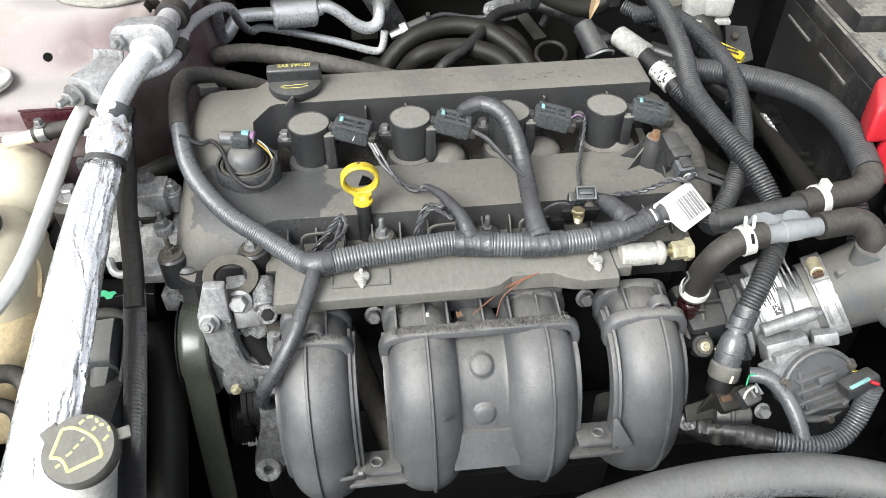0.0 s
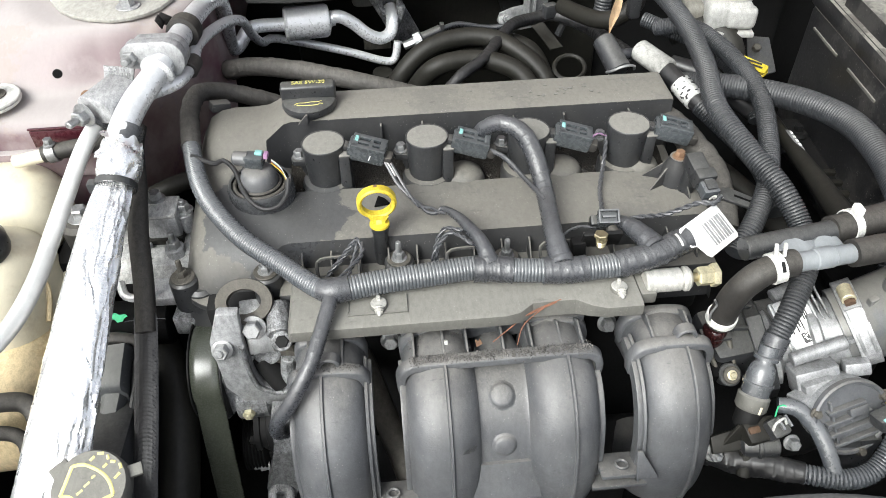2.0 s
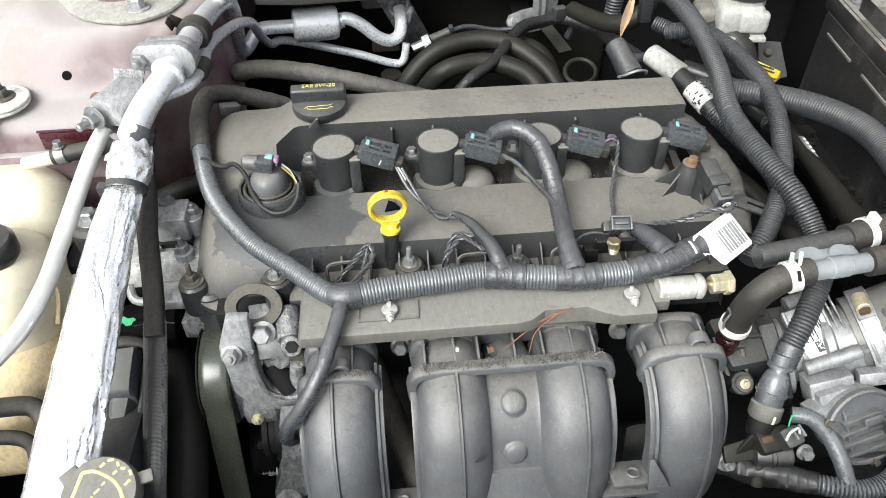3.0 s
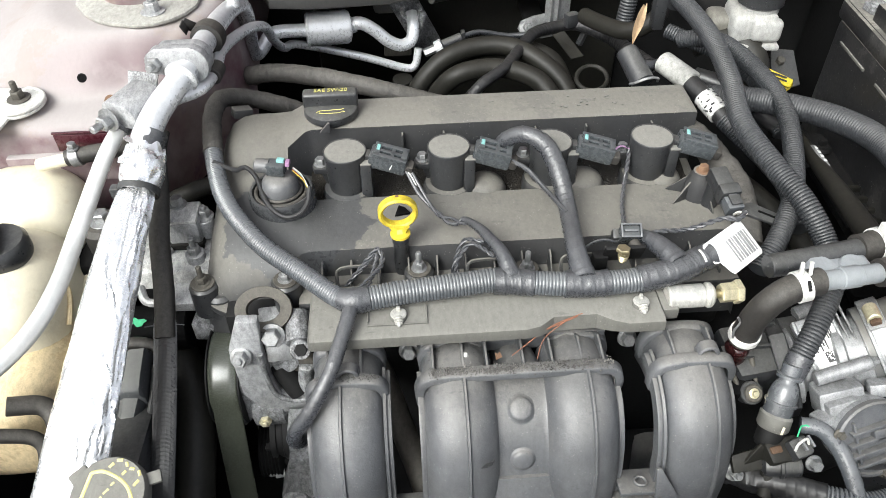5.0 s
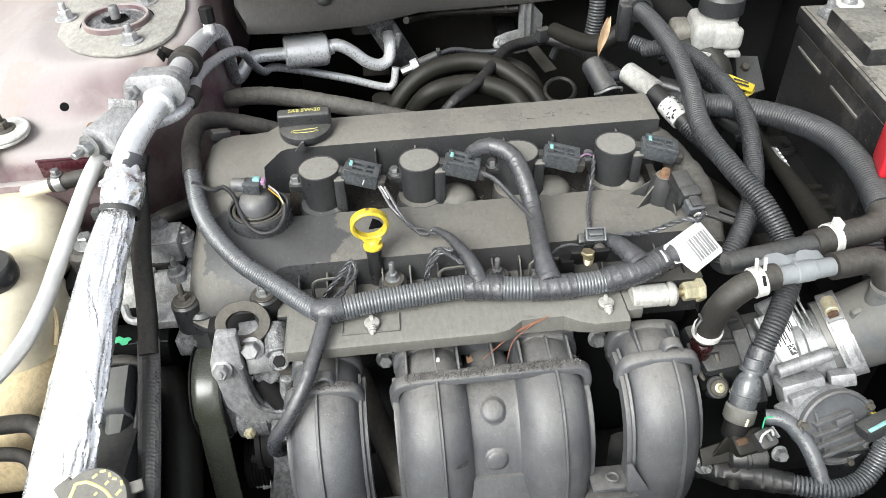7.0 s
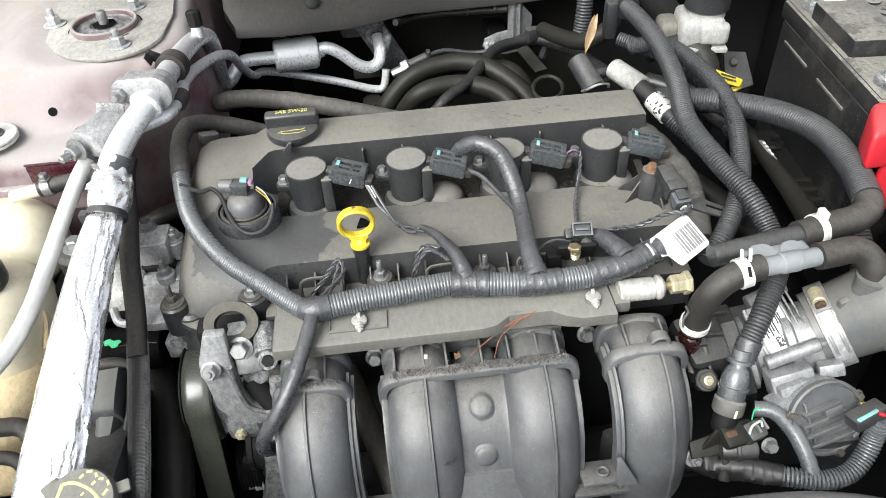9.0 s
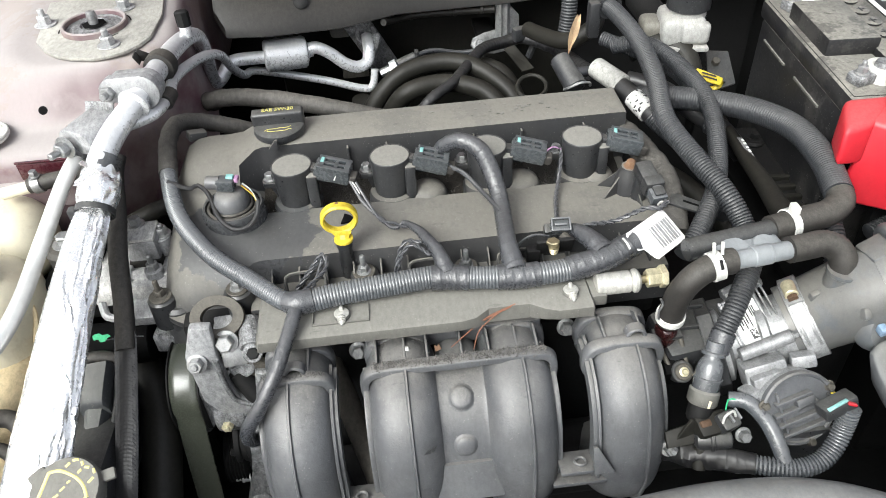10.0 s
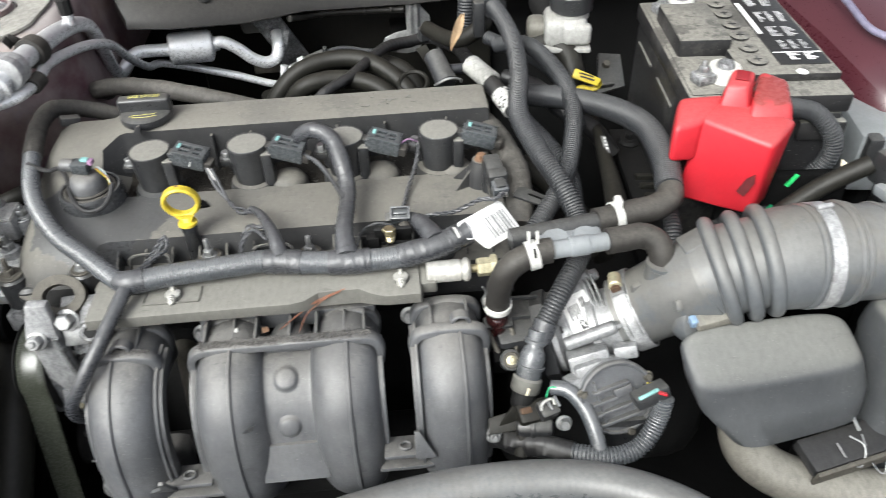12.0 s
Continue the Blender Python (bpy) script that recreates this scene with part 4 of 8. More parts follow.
for x in (-0.143, 0.143):
    part("lug", ring_bm(0.009, 0.0055, 0.010, pose(x, -0.198, 0.832, 90, 0, 0)), INTAKE, manifold)
# sunk web between the middle runners with two low round bumps
WEBX = (RX[1] + RX[2]) / 2
rings = []
for i in range(int(0.10 * (len(FR) - 1)), int(0.74 * (len(FR) - 1))):
    c, nor = FR[i]
    ring = []
    for j in range(25):
        v = -1 + 2 * j / 24
        h = 0.0085 + 0.013 * max(0.0, (abs(v) - 0.55) / 0.45) ** 2.2
        ring.append(tuple(c + Vector((WEBX + v * 0.0300, 0, 0)) + nor * h))
    rings.append(ring + [tuple(c + Vector((WEBX + 0.030, 0, 0)) - nor * 0.01), tuple(c + Vector((WEBX - 0.030, 0, 0)) - nor * 0.01)])
part("web_panel", from_rings(rings), INTAKE, manifold, angle=60)
for y_, r in ((-0.2255, 0.0096), (-0.2535, 0.0090)):
    c, nor = min(FR[:int(0.6 * len(FR))], key=lambda q: abs((q[0] + q[1] * 0.0095).y - y_))
    q = c + Vector((WEBX - 0.001, 0, 0)) + nor * 0.0085
    part("web_bump", lathe([(r * 1.25, -0.0005), (r * 1.06, 0.0004), (r, 0.0012), (r * 0.92, 0.0024), (r * 0.7, 0.0032), (r * 0.35, 0.0037), (0.0005, 0.0038)], aim(q, q + nor), 30), INTAKE, manifold, angle=60)
part("lower_tab", from_rings([[(-0.032, -0.2595, 0.756), (0.014, -0.2595, 0.756), (0.014, -0.230, 0.750), (-0.032, -0.230, 0.750)], [(-0.036, -0.2745, 0.725), (0.021, -0.2745, 0.725), (0.021, -0.250, 0.718), (-0.036, -0.250, 0.718)]]), INTAKE, manifold)
# DARK rather than runner plastic: paints the shade seen between the runners.
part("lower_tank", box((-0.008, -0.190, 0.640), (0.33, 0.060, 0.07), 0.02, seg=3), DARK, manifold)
for x0, x1, z in ((-0.118, -0.083, 0.728), (0.072, 0.103, 0.741)):
    part("link_plate", box(((x0 + x1) / 2, -0.262, z), (x1 - x0 + 0.006, 0.026, 0.004), 0.001, (-14, 0, 0)), INTAKE, manifold)
    part("link_rib", box(((x0 + x1) / 2, -0.262, z - 0.020), (x1 - x0 + 0.016, 0.020, 0.004), 0.001, (-10, 0, 0)), INTAKE, manifold)
    part("link_hole", ring_bm(0.006, 0.0035, 0.003, pose((x0 + x1) / 2, -0.264, z + 0.003, -14)), INTAKE, manifold)
part("gusset", prism([(0, 0), (0.022, 0), (0.010, 0.012), (0.004, 0.036), (0, 0.036)], pose(-0.110, -0.277, 0.730, 65, 0, 180), 0.003, 0.0005), INTAKE, manifold)
part("gusset", prism([(0, 0), (0.018, 0), (0.004, 0.026), (0, 0.026)], pose(0.096, -0.276, 0.744, 65, 0, 0), 0.003, 0.0005), INTAKE, manifold)

part("dark_scuff", prism([(-0.006, -0.0007), (-0.002, 0.0016), (0.0025, 0.0026), (0.006, 0.0033), (0.003, -0.0007), (-0.0013, -0.0016)], aim((-0.0385, -0.2655, 0.7885), (-0.0285, -0.35, 0.825)) @ pose(0, 0, 0, 0, 0, 8), 0.0005, 0.0), PLASTIC, manifold, "dark scuff mark")
# grit and needles on the flange
rng = random.Random(4)
crumbs = []
for i in range(1500):
    y = -0.209 + rng.gauss(0.0, 0.0026)
    crumbs.append((rng.uniform(-0.080, 0.066), y, 0.8335 + (y + 0.209) * 0.10, rng.uniform(0.0002, 0.0008) * rng.choice((0.7, 1.0, 1.3))))
for i in range(260):
    crumbs.append((rng.uniform(-0.170, -0.118), -0.209 + rng.gauss(0, 0.002), 0.8333, rng.uniform(0.0002, 0.0006)))
    crumbs.append((rng.uniform(-0.080, -0.030), -0.186 + rng.gauss(0, 0.006), 0.8262, rng.uniform(0.0002, 0.0007)))
for i in range(900):
    crumbs.append(((0.086, -0.010, 0.112)[i % 3] + rng.uniform(-0.026, 0.026), 0.012 + rng.uniform(-0.018, 0.018), 0.8450, rng.uniform(0.0004, 0.0013)))
verts, faces = [], []
for x, y, z, r in crumbs:
    b0 = len(verts)
    k = [rng.uniform(0.6, 1.3) * r for _q in range(6)]
    verts += [(x + k[0], y, z), (x - k[1], y, z), (x, y + k[2], z), (x, y - k[3], z), (x, y, z + k[4]), (x, y, z - k[5])]
    faces += [tuple(b0 + q for q in f) for f in ((0, 2, 4), (2, 1, 4), (1, 3, 4), (3, 0, 4), (2, 0, 5), (1, 2, 5), (3, 1, 5), (0, 3, 5))]
me = bpy.data.meshes.new("grit")
me.from_pydata(verts, [], faces)
bm = bmesh.new()
bm.from_mesh(me)
bpy.data.meshes.remove(me)
tagged(part("grit", bm, GRIT, None), "dark grit and dirt grains lying on the engine", "grit", kind="stuff")
for pts in (((-0.012, -0.193, 0.8290), (0.015, -0.181, 0.842), (0.042, -0.176, 0.852)), ((0.006, -0.203, 0.835), (0.014, -0.188, 0.842), (0.035, -0.176, 0.850)), ((-0.004, -0.190, 0.834), (0.02, -0.180, 0.846), (0.046, -0.174, 0.853))):
    tagged(part("pine_needle", sweep(pts, 0.00045, n=6, step=0.003), NEEDLE, None), "dry reddish pine needle lying on the manifold", "pine needle", "pine needles")
bit = bmesh.new()
bmesh.ops.create_icosphere(bit, subdivisions=2, radius=0.003)
for v in bit.verts:
    v.co *= 1 + 0.4 * noise.noise(v.co * 600)
tagged(part("white_crumb", moved(bit, pose(-0.050, -0.190, 0.8285)), WHITE, None), "white crumb of debris on the manifold", "debris")
bit = prism([(0, 0), (0.006, 0.001), (0.005, 0.006), (0.003, 0.004), (0.001, 0.006)], pose(-0.026, -0.199, 0.832, 30, 10, 20), 0.0006, 0.0)
tagged(part("leaf_scrap", bit, RUST, None), "rust-brown dry leaf scrap on the manifold", "leaf")


# ---- wiring loom ----
loom = thing("engine_wiring_loom", (-0.05, -0.15, 0.855), "grey-black corrugated engine wiring loom with taped branches", "wiring loom")
part("left_conduit", sweep([(-0.195, 0.150, 0.850), (-0.222, 0.140, 0.868), (-0.254, 0.133, 0.882), (-0.275, 0.112, 0.893), (-0.278, 0.076, 0.892), (-0.2685, 0.018, 0.886), (-0.250, -0.040, 0.879), (-0.217, -0.089, 0.872), (-0.181, -0.122, 0.867), (-0.151, -0.150, 0.8645), (-0.137, -0.158, 0.8645)], 0.0086, n=18, pitch=0.0024, depth=0.0006), LOOM, loom)
part("tape_wrap", sweep([(-0.197, 0.149, 0.851), (-0.222, 0.140, 0.868), (-0.252, 0.133, 0.8815), (-0.2745, 0.113, 0.893), (-0.278, 0.076, 0.892), (-0.270, 0.025, 0.8868)], 0.0094, n=20, wobble=0.06, step=0.0015, wrap=0.017), CLOTH, loom)
TR = [(-0.137, -0.158, 0.8645), (-0.100, -0.152, 0.8655), (-0.053, -0.147, 0.8655), (-0.019, -0.145, 0.8665), (0.014, -0.150, 0.8655), (0.052, -0.154, 0.8655), (0.095, -0.153, 0.866), (0.125, -0.149, 0.870), (0.148, -0.142, 0.874), (0.158, -0.139, 0.876)]
part("trunk_conduit", sweep(TR[:9], 0.0104, n=20, pitch=0.0028, depth=0.0007), LOOM, loom)
for taped in ([(-0.022, -0.1455, 0.8664), (-0.005, -0.147, 0.866), (0.010, -0.1495, 0.8656)], [(0.034, -0.1525, 0.8655), (0.052, -0.154, 0.8655), (0.070, -0.1540, 0.8656)], TR[6:]):
    part("tape_wrap", sweep(taped, 0.0111, n=26, wobble=0.04, wrap=0.0075), TAPE, loom)
part("tape_joint", sweep([(-0.146, -0.154, 0.865), (-0.137, -0.158, 0.866), (-0.124, -0.156, 0.866)], [0.0092, 0.0110, 0.0106], n=18, wobble=0.08), TAPE, loom)
part("drop_branch", sweep([(-0.137, -0.160, 0.866), (-0.142, -0.180, 0.862), (-0.154, -0.213, 0.848), (-0.170, -0.230, 0.826), (-0.185, -0.233, 0.802), (-0.189, -0.226, 0.778), (-0.180, -0.214, 0.764)], 0.0060, n=20, wobble=0.04, step=0.0012, wrap=0.0095), TAPE, loom)
part("branch", sweep([(-0.008, -0.147, 0.870), (-0.014, -0.127, 0.879), (-0.026, -0.097, 0.878), (-0.036, -0.080, 0.875), (-0.041, -0.073, 0.872)], [0.0085, 0.0062, 0.0052, 0.0042, 0.0030], n=18, wobble=0.05, step=0.0012, wrap=0.0095), TAPE, loom)
line_wire("wire_strand", [(-0.034, -0.083, 0.876), (-0.041, -0.074, 0.874), (-0.046, -0.0755, 0.8695), (-0.054, -0.070, 0.867), (-0.060, -0.060, 0.869), (-0.066, -0.050, 0.867), (-0.078, -0.036, 0.874), (-0.086, -0.022, 0.884), (-0.091, -0.015, 0.891)], 0.0019, TAPE, loom)
line_wire("wire_strand", [(-0.036, -0.080, 0.873), (-0.043, -0.078, 0.872), (-0.049, -0.069, 0.8700), (-0.056, -0.066, 0.8695), (-0.062, -0.059, 0.8665), (-0.072, -0.040, 0.873), (-0.083, -0.020, 0.886)], 0.0015, TAPE, loom)
line_wire("bare_wire", [(-0.080, -0.030, 0.879), (-0.085, -0.022, 0.886), (-0.092, -0.014, 0.8915)], 0.0007, PIGTAIL, loom, "white wire")
part("branch", sweep([(0.050, -0.153, 0.870), (0.048, -0.124, 0.878), (0.051, -0.070, 0.880), (0.046, -0.042, 0.899), (0.037, -0.020, 0.911), (0.020, -0.008, 0.914), (0.006, 0.000, 0.904), (0.000, 0.004, 0.890), (0.0, 0.006, 0.872)], [0.0105, 0.0080, 0.0078, 0.0080, 0.0085, 0.0085, 0.008, 0.0075, 0.0065], n=22, wobble=0.04, step=0.0012, wrap=0.0095), TAPE, loom)
line_wire("wire_strand", [(0.048, -0.085, 0.884), (0.036, -0.050, 0.882), (0.022, -0.028, 0.889), (0.011, -0.018, 0.891), (0.006, -0.014, 0.893)], 0.0023, TAPE, loom)
part("branch", sweep([(0.128, -0.146, 0.874), (0.121, -0.128, 0.876), (0.113, -0.110, 0.872), (0.108, -0.100, 0.868)], [0.011, 0.009, 0.0075, 0.005], n=18, wobble=0.06, step=0.0012, wrap=0.0095), TAPE, loom)
twisted_pair("wire_strand", [(0.098, -0.100, 0.868), (0.103, -0.075, 0.864), (0.108, -0.050, 0.864), (0.118, -0.020, 0.872), (0.122, -0.004, 0.888), (0.114, -0.006, 0.894), (0.106, -0.012, 0.892)], 0.0013, TAPE, loom, 0.015)
line_wire("bare_wire", [(0.122, -0.004, 0.890), (0.112, -0.008, 0.896), (0.102, -0.014, 0.8925)], 0.0008, WPINK, loom, "violet wire")
twisted_pair("wire_strand", [(0.108, -0.104, 0.868), (0.130, -0.096, 0.866), (0.150, -0.104, 0.874), (0.172, -0.113, 0.892), (0.184, -0.116, 0.893), (0.192, -0.110, 0.893), (0.195, -0.103, 0.890)], 0.0014, TAPE, loom, 0.016)
line_wire("wire_strand", [(0.118, -0.112, 0.866), (0.128, -0.118, 0.862), (0.140, -0.122, 0.862)], 0.0015, TAPE, loom)
line_wire("wire_strand", [(0.090, -0.106, 0.866), (0.075, -0.103, 0.866), (0.062, -0.106, 0.860), (0.057, -0.112, 0.848)], 0.0013, TAPE, loom)
for pts in (((-0.124, -0.150, 0.872), (-0.120, -0.125, 0.866), (-0.117, -0.106, 0.868), (-0.130, -0.108, 0.854), (-0.142, -0.112, 0.840)),
            ((-0.130, -0.150, 0.872), (-0.113, -0.120, 0.868), (-0.116, -0.104, 0.871), (-0.125, -0.106, 0.862), (-0.146, -0.114, 0.838)),
            ((-0.020, -0.128, 0.877), (-0.036, -0.105, 0.872), (-0.048, -0.108, 0.858), (-0.050, -0.113, 0.842)),
            ((-0.026, -0.108, 0.876), (-0.042, -0.098, 0.870), (-0.051, -0.106, 0.852), (-0.053, -0.112, 0.840))):
    twisted_pair("injector_wire", pts, 0.0012, TAPE, loom, 0.016)
line_wire("colour_wire", [(-0.142, -0.112, 0.841), (-0.147, -0.114, 0.837), (-0.149, -0.114, 0.833)], 0.0008, TEAL, loom)
line_wire("colour_wire", [(-0.050, -0.111, 0.843), (-0.053, -0.114, 0.838), (-0.056, -0.114, 0.834)], 0.0009, YELLOW, loom)
line_wire("colour_wire", [(0.055, -0.112, 0.848), (0.050, -0.114, 0.842), (0.048, -0.114, 0.838)], 0.0009, YELLOW, loom)
for x in (-0.150, -0.055, 0.048):
    part("injector_plug", box((x, -0.116, 0.830), (0.016, 0.014, 0.014), 0.002, (20, 0, 0)), PLASTIC, loom)
CM = pose(0.099, -0.104, 0.872, 30, 0, -4) @ Matrix.Scale(0.95, 4)
cn = part("connector", moved(box((0, 0, 0), (0.019, 0.012, 0.016), 0.002), CM), CONNECTOR, loom)
part("latch_frame", moved(join(box((-0.0085, 0, 0.009), (0.0018, 0.013, 0.006), 0.0005), box((0.0085, 0, 0.009), (0.0018, 0.013, 0.006), 0.0005), box((0, 0.006, 0.010), (0.018, 0.0016, 0.004), 0.0004), box((0, -0.0055, 0.009), (0.018, 0.0018, 0.005), 0.0005), box((0, 0, 0.010), (0.012, 0.0022, 0.003), 0.0004)), CM), LOOM, cn)
part("wire_boot", rod((0.101, -0.110, 0.868), (0.105, -0.120, 0.866), 0.0055), RUBBER, cn)
part("side_ear", moved(box((-0.012, 0, -0.002), (0.006, 0.010, 0.010), 0.0015), CM), PLASTIC, cn)
BMK = aim((0.1455, -0.1425, 0.8735), (0.1475, -0.1418, 0.8738))
BA = bearing(BMK, (0.15, -0.35, 1.25))
part("tape_mark", arc_strip(BMK, 0.0118, BA - 0.55, BA + 0.45, 0.0, 0.002, 0.0005), WHITE, loom, "white paint tick")
TU, TV = Vector((0.0461, 0.0335, -0.001)).normalized(), Vector((0.0034, -0.032, -0.016)).normalized()
TN = TU.cross(-TV).normalized()
TV = TN.cross(TU).normalized()
TM = Matrix((( TU.x, TV.x, TN.x, 0.1470), (TU.y, TV.y, TN.y, -0.139), (TU.z, TV.z, TN.z, 0.8865), (0, 0, 0, 1)))
tag = part("label_tag", prism([(0.002, 0), (0.0505, 0), (0.053, -0.0025), (0.053, -0.0315), (0.0505, -0.034), (0.012, -0.034), (0.0095, -0.031), (0.006, -0.020), (0.0, -0.018), (0.0, -0.002)], TM, 0.0007, 0.0002), PAPER, loom, "white paper barcode label")
for i, w in enumerate((0.0014, 0.0022, 0.0012, 0.0028, 0.0012, 0.0022, 0.0028, 0.0014)):
    part("bar", moved(box((0.025 + i * 0.0034, -0.0185, 0.0009), (w, 0.021, 0.0003), 0.0), TM), GREYINK, tag)

# sensor plug at the right corner of the cover
cp = thing("corner_sensor_plug", (0.192, -0.068, 0.862), "black electrical connector on a sensor stem", "connector")
PM = aim((0.190, -0.050, 0.891), (0.1955, -0.098, 0.878))
part("body", moved(join(box((0, 0, 0.010), (0.017, 0.015, 0.026), 0.003), box((0, 0.002, 0.024), (0.019, 0.017, 0.012), 0.0025)), PM), PLASTIC, cp)
part("nose", moved(join(box((0, 0.0, 0.036), (0.015, 0.012, 0.014), 0.0015), box((0, 0.007, 0.030), (0.008, 0.003, 0.020), 0.0008)), PM), LOOM, cp)
part("latch", moved(box((0, 0.0085, 0.036), (0.010, 0.0015, 0.010), 0.0004), PM), PLASTIC, cp)
part("stem", rod((0.188, -0.052, 0.845), (0.191, -0.055, 0.884), 0.008), PLASTIC, cp)
for k in (-1, 0, 1):
    line_wire("wire", [(0.1955 + k * 0.0035, -0.095, 0.880), (0.195 + k * 0.003, -0.101, 0.888), (0.194 + k * 0.001, -0.108, 0.892)], 0.001, PIGTAIL, cp)

# brass sender under the small connector
bs = thing("brass_sender", (0.094, -0.118, 0.835), "brass sender screwed into a dark bracket", "sender")
part("bracket", box((0.091, -0.120, 0.866), (0.034, 0.004, 0.020), 0.001, (20, 0, 0)), DARK, bs)
part("side_clip", box((0.072, -0.118, 0.856), (0.012, 0.010, 0.016), 0.001), DARK, bs)
part("hexagon", rod((0.0875, -0.1275, 0.8745), (0.0875, -0.1272, 0.8785), 0.0060, n=6), BRASS, bs)
part("thread", lathe([(0.0022, 0), (0.004, 0.003), (0.0034, 0.0036), (0.0044, 0.005), (0.0036, 0.0058), (0.0048, 0.0072), (0.0040, 0.008), (0.005, 0.0095), (0.0045, 0.012)], pose(0.0885, -0.1275, 0.8625), 14), BRASS, bs)


# ---- hoses and fittings beside the throttle body ----
def band(a, b, r, mat=None, w=0.0012):
    """A clamp band round a hose between two centre points."""
    h = (Vector(b) - Vector(a)).length
    return lathe([(r, 0), (r + w, 0.0004), (r + w, h - 0.0004), (r, h)], aim(a, b), 24, cap=False)
eh = thing("breather_hose", (0.19, -0.193, 0.84), "brown-black rubber elbow breather hose with spring clamps", "hose")
part("hose", sweep([(0.177, -0.190, 0.828), (0.177, -0.193, 0.845), (0.178, -0.195, 0.862), (0.184, -0.197, 0.880), (0.196, -0.195, 0.889), (0.212, -0.192, 0.892), (0.220, -0.191, 0.892)], 0.0108, n=20), RUBBER, eh)
part("spring_clamp", band((0.177, -0.191, 0.832), (0.177, -0.192, 0.839), 0.0112), WHITE, eh, "white spring clamp")
cl = part("wire_clamp", band((0.2000, -0.194, 0.8898), (0.209, -0.193, 0.8915), 0.0111, w=0.0014), WHITE, eh, "pale steel spring clamp")
part("clamp_slot", box((0.2046, -0.2025, 0.9000), (0.0024, 0.0012, 0.008), 0.0003, (-45, 0, 4)), DARK, cl)
for d in (-0.0035, 0.0035):
    part("clamp_leg", box((0.2045 + d, -0.1915, 0.9075), (0.0022, 0.003, 0.011), 0.0006, (-20, 0, 0)), WHITE, cl)
part("clamp_leg", sweep([(0.165, -0.196, 0.838), (0.163, -0.197, 0.848), (0.1665, -0.196, 0.855), (0.163, -0.196, 0.862)], 0.001, n=6), STEEL, eh)
part("nipple", lathe([(0.008, 0.80), (0.0092, 0.806), (0.008, 0.810), (0.0098, 0.813), (0.0098, 0.817), (0.0075, 0.820), (0.0090, 0.824), (0.008, 0.832)], pose(0.177, -0.189, 0), 20), material("dark_red_clamp", (0.022, 0.006, 0.006), 0.15, spec=0.7), eh, "dark red nipple")

gf = thing("pipe_junction", (0.24, -0.187, 0.885), "grey moulded plastic hose junction", "hose fitting")
part("pipe", rod((0.217, -0.1915, 0.892), (0.272, -0.186, 0.893), 0.0078, n=18), FITTING, gf)
part("sleeve", rod((0.236, -0.1895, 0.8925), (0.252, -0.188, 0.8928), 0.0088, n=18), FITTING, gf)
for x in (0.227, 0.253):
    part("cap_dome", lathe([(0.0118, 0), (0.0122, 0.002), (0.0120, 0.0065), (0.0108, 0.0080), (0.001, 0.0084)], pose(x, -0.178, 0.8875, 6), 24), FITTING, gf)
part("back_pipe", rod((0.19, -0.168, 0.888), (0.28, -0.156, 0.891), 0.0095, n=18), PLASTIC, gf)
part("bridge", box((0.240, -0.176, 0.889), (0.056, 0.022, 0.010), 0.003, (0, 0, 6)), FITTING, gf)

dh = thing("outlet_hose", (0.30, -0.187, 0.88), "black rubber hose elbow from junction to intake duct", "hose")
part("hose", sweep([(0.268, -0.1865, 0.893), (0.285, -0.1845, 0.893), (0.299, -0.183, 0.893), (0.310, -0.187, 0.889), (0.3145, -0.193, 0.881), (0.315, -0.196, 0.871)], 0.0112, n=20), RUBBER, dh)

sh = thing("sleeved_hose", (0.32, -0.05, 0.88), "large corrugated black sleeve over rubber hose", "hose")
part("sleeve", sweep([(0.235, 0.110, 0.872), (0.262, 0.088, 0.882), (0.294, 0.060, 0.890), (0.330, 0.022, 0.896), (0.350, -0.024, 0.900), (0.3495, -0.080, 0.901), (0.340, -0.128, 0.898)], 0.0126, n=20, pitch=0.0029, depth=0.0005), CONDUIT, sh)
part("hose_end", sweep([(0.3425, -0.118, 0.898), (0.338, -0.136, 0.896), (0.322, -0.146, 0.893), (0.300, -0.150, 0.892), (0.276, -0.155, 0.891), (0.266, -0.157, 0.891)], 0.0118, n=18), RUBBER, sh)
wc = part("pinch_clip", band((0.2815, -0.1535, 0.8912), (0.2885, -0.152, 0.8914), 0.0124), WHITE, sh, "white plastic hose clip")
part("clip_tab", box((0.285, -0.154, 0.907), (0.006, 0.010, 0.010), 0.001), WHITE, wc)

dp = thing("transmission_pipe", (0.33, 0.0, 0.82), "dark steel pipe with white print", "pipe")
part("pipe", sweep([(0.337, 0.120, 0.842), (0.330, 0.078, 0.848), (0.319, 0.008, 0.856), (0.308, -0.062, 0.868), (0.293, -0.137, 0.882)], [0.0045, 0.0055, 0.0075, 0.0090, 0.0105], n=16), HOSE, dp)
part("print_mark", box((0.3210, 0.006, 0.8632), (0.0050, 0.044, 0.0008), 0.0002, (-8, 0, -9)), GREYINK, dp)
for k in range(4):
    part("print_bar", box((0.3240 - 0.0013 * k, 0.020 - 0.0085 * k, 0.8622 + 0.0012 * k), (0.0024, 0.0042, 0.0006), 0.0, (-8, 0, -9)), PAPER, dp)
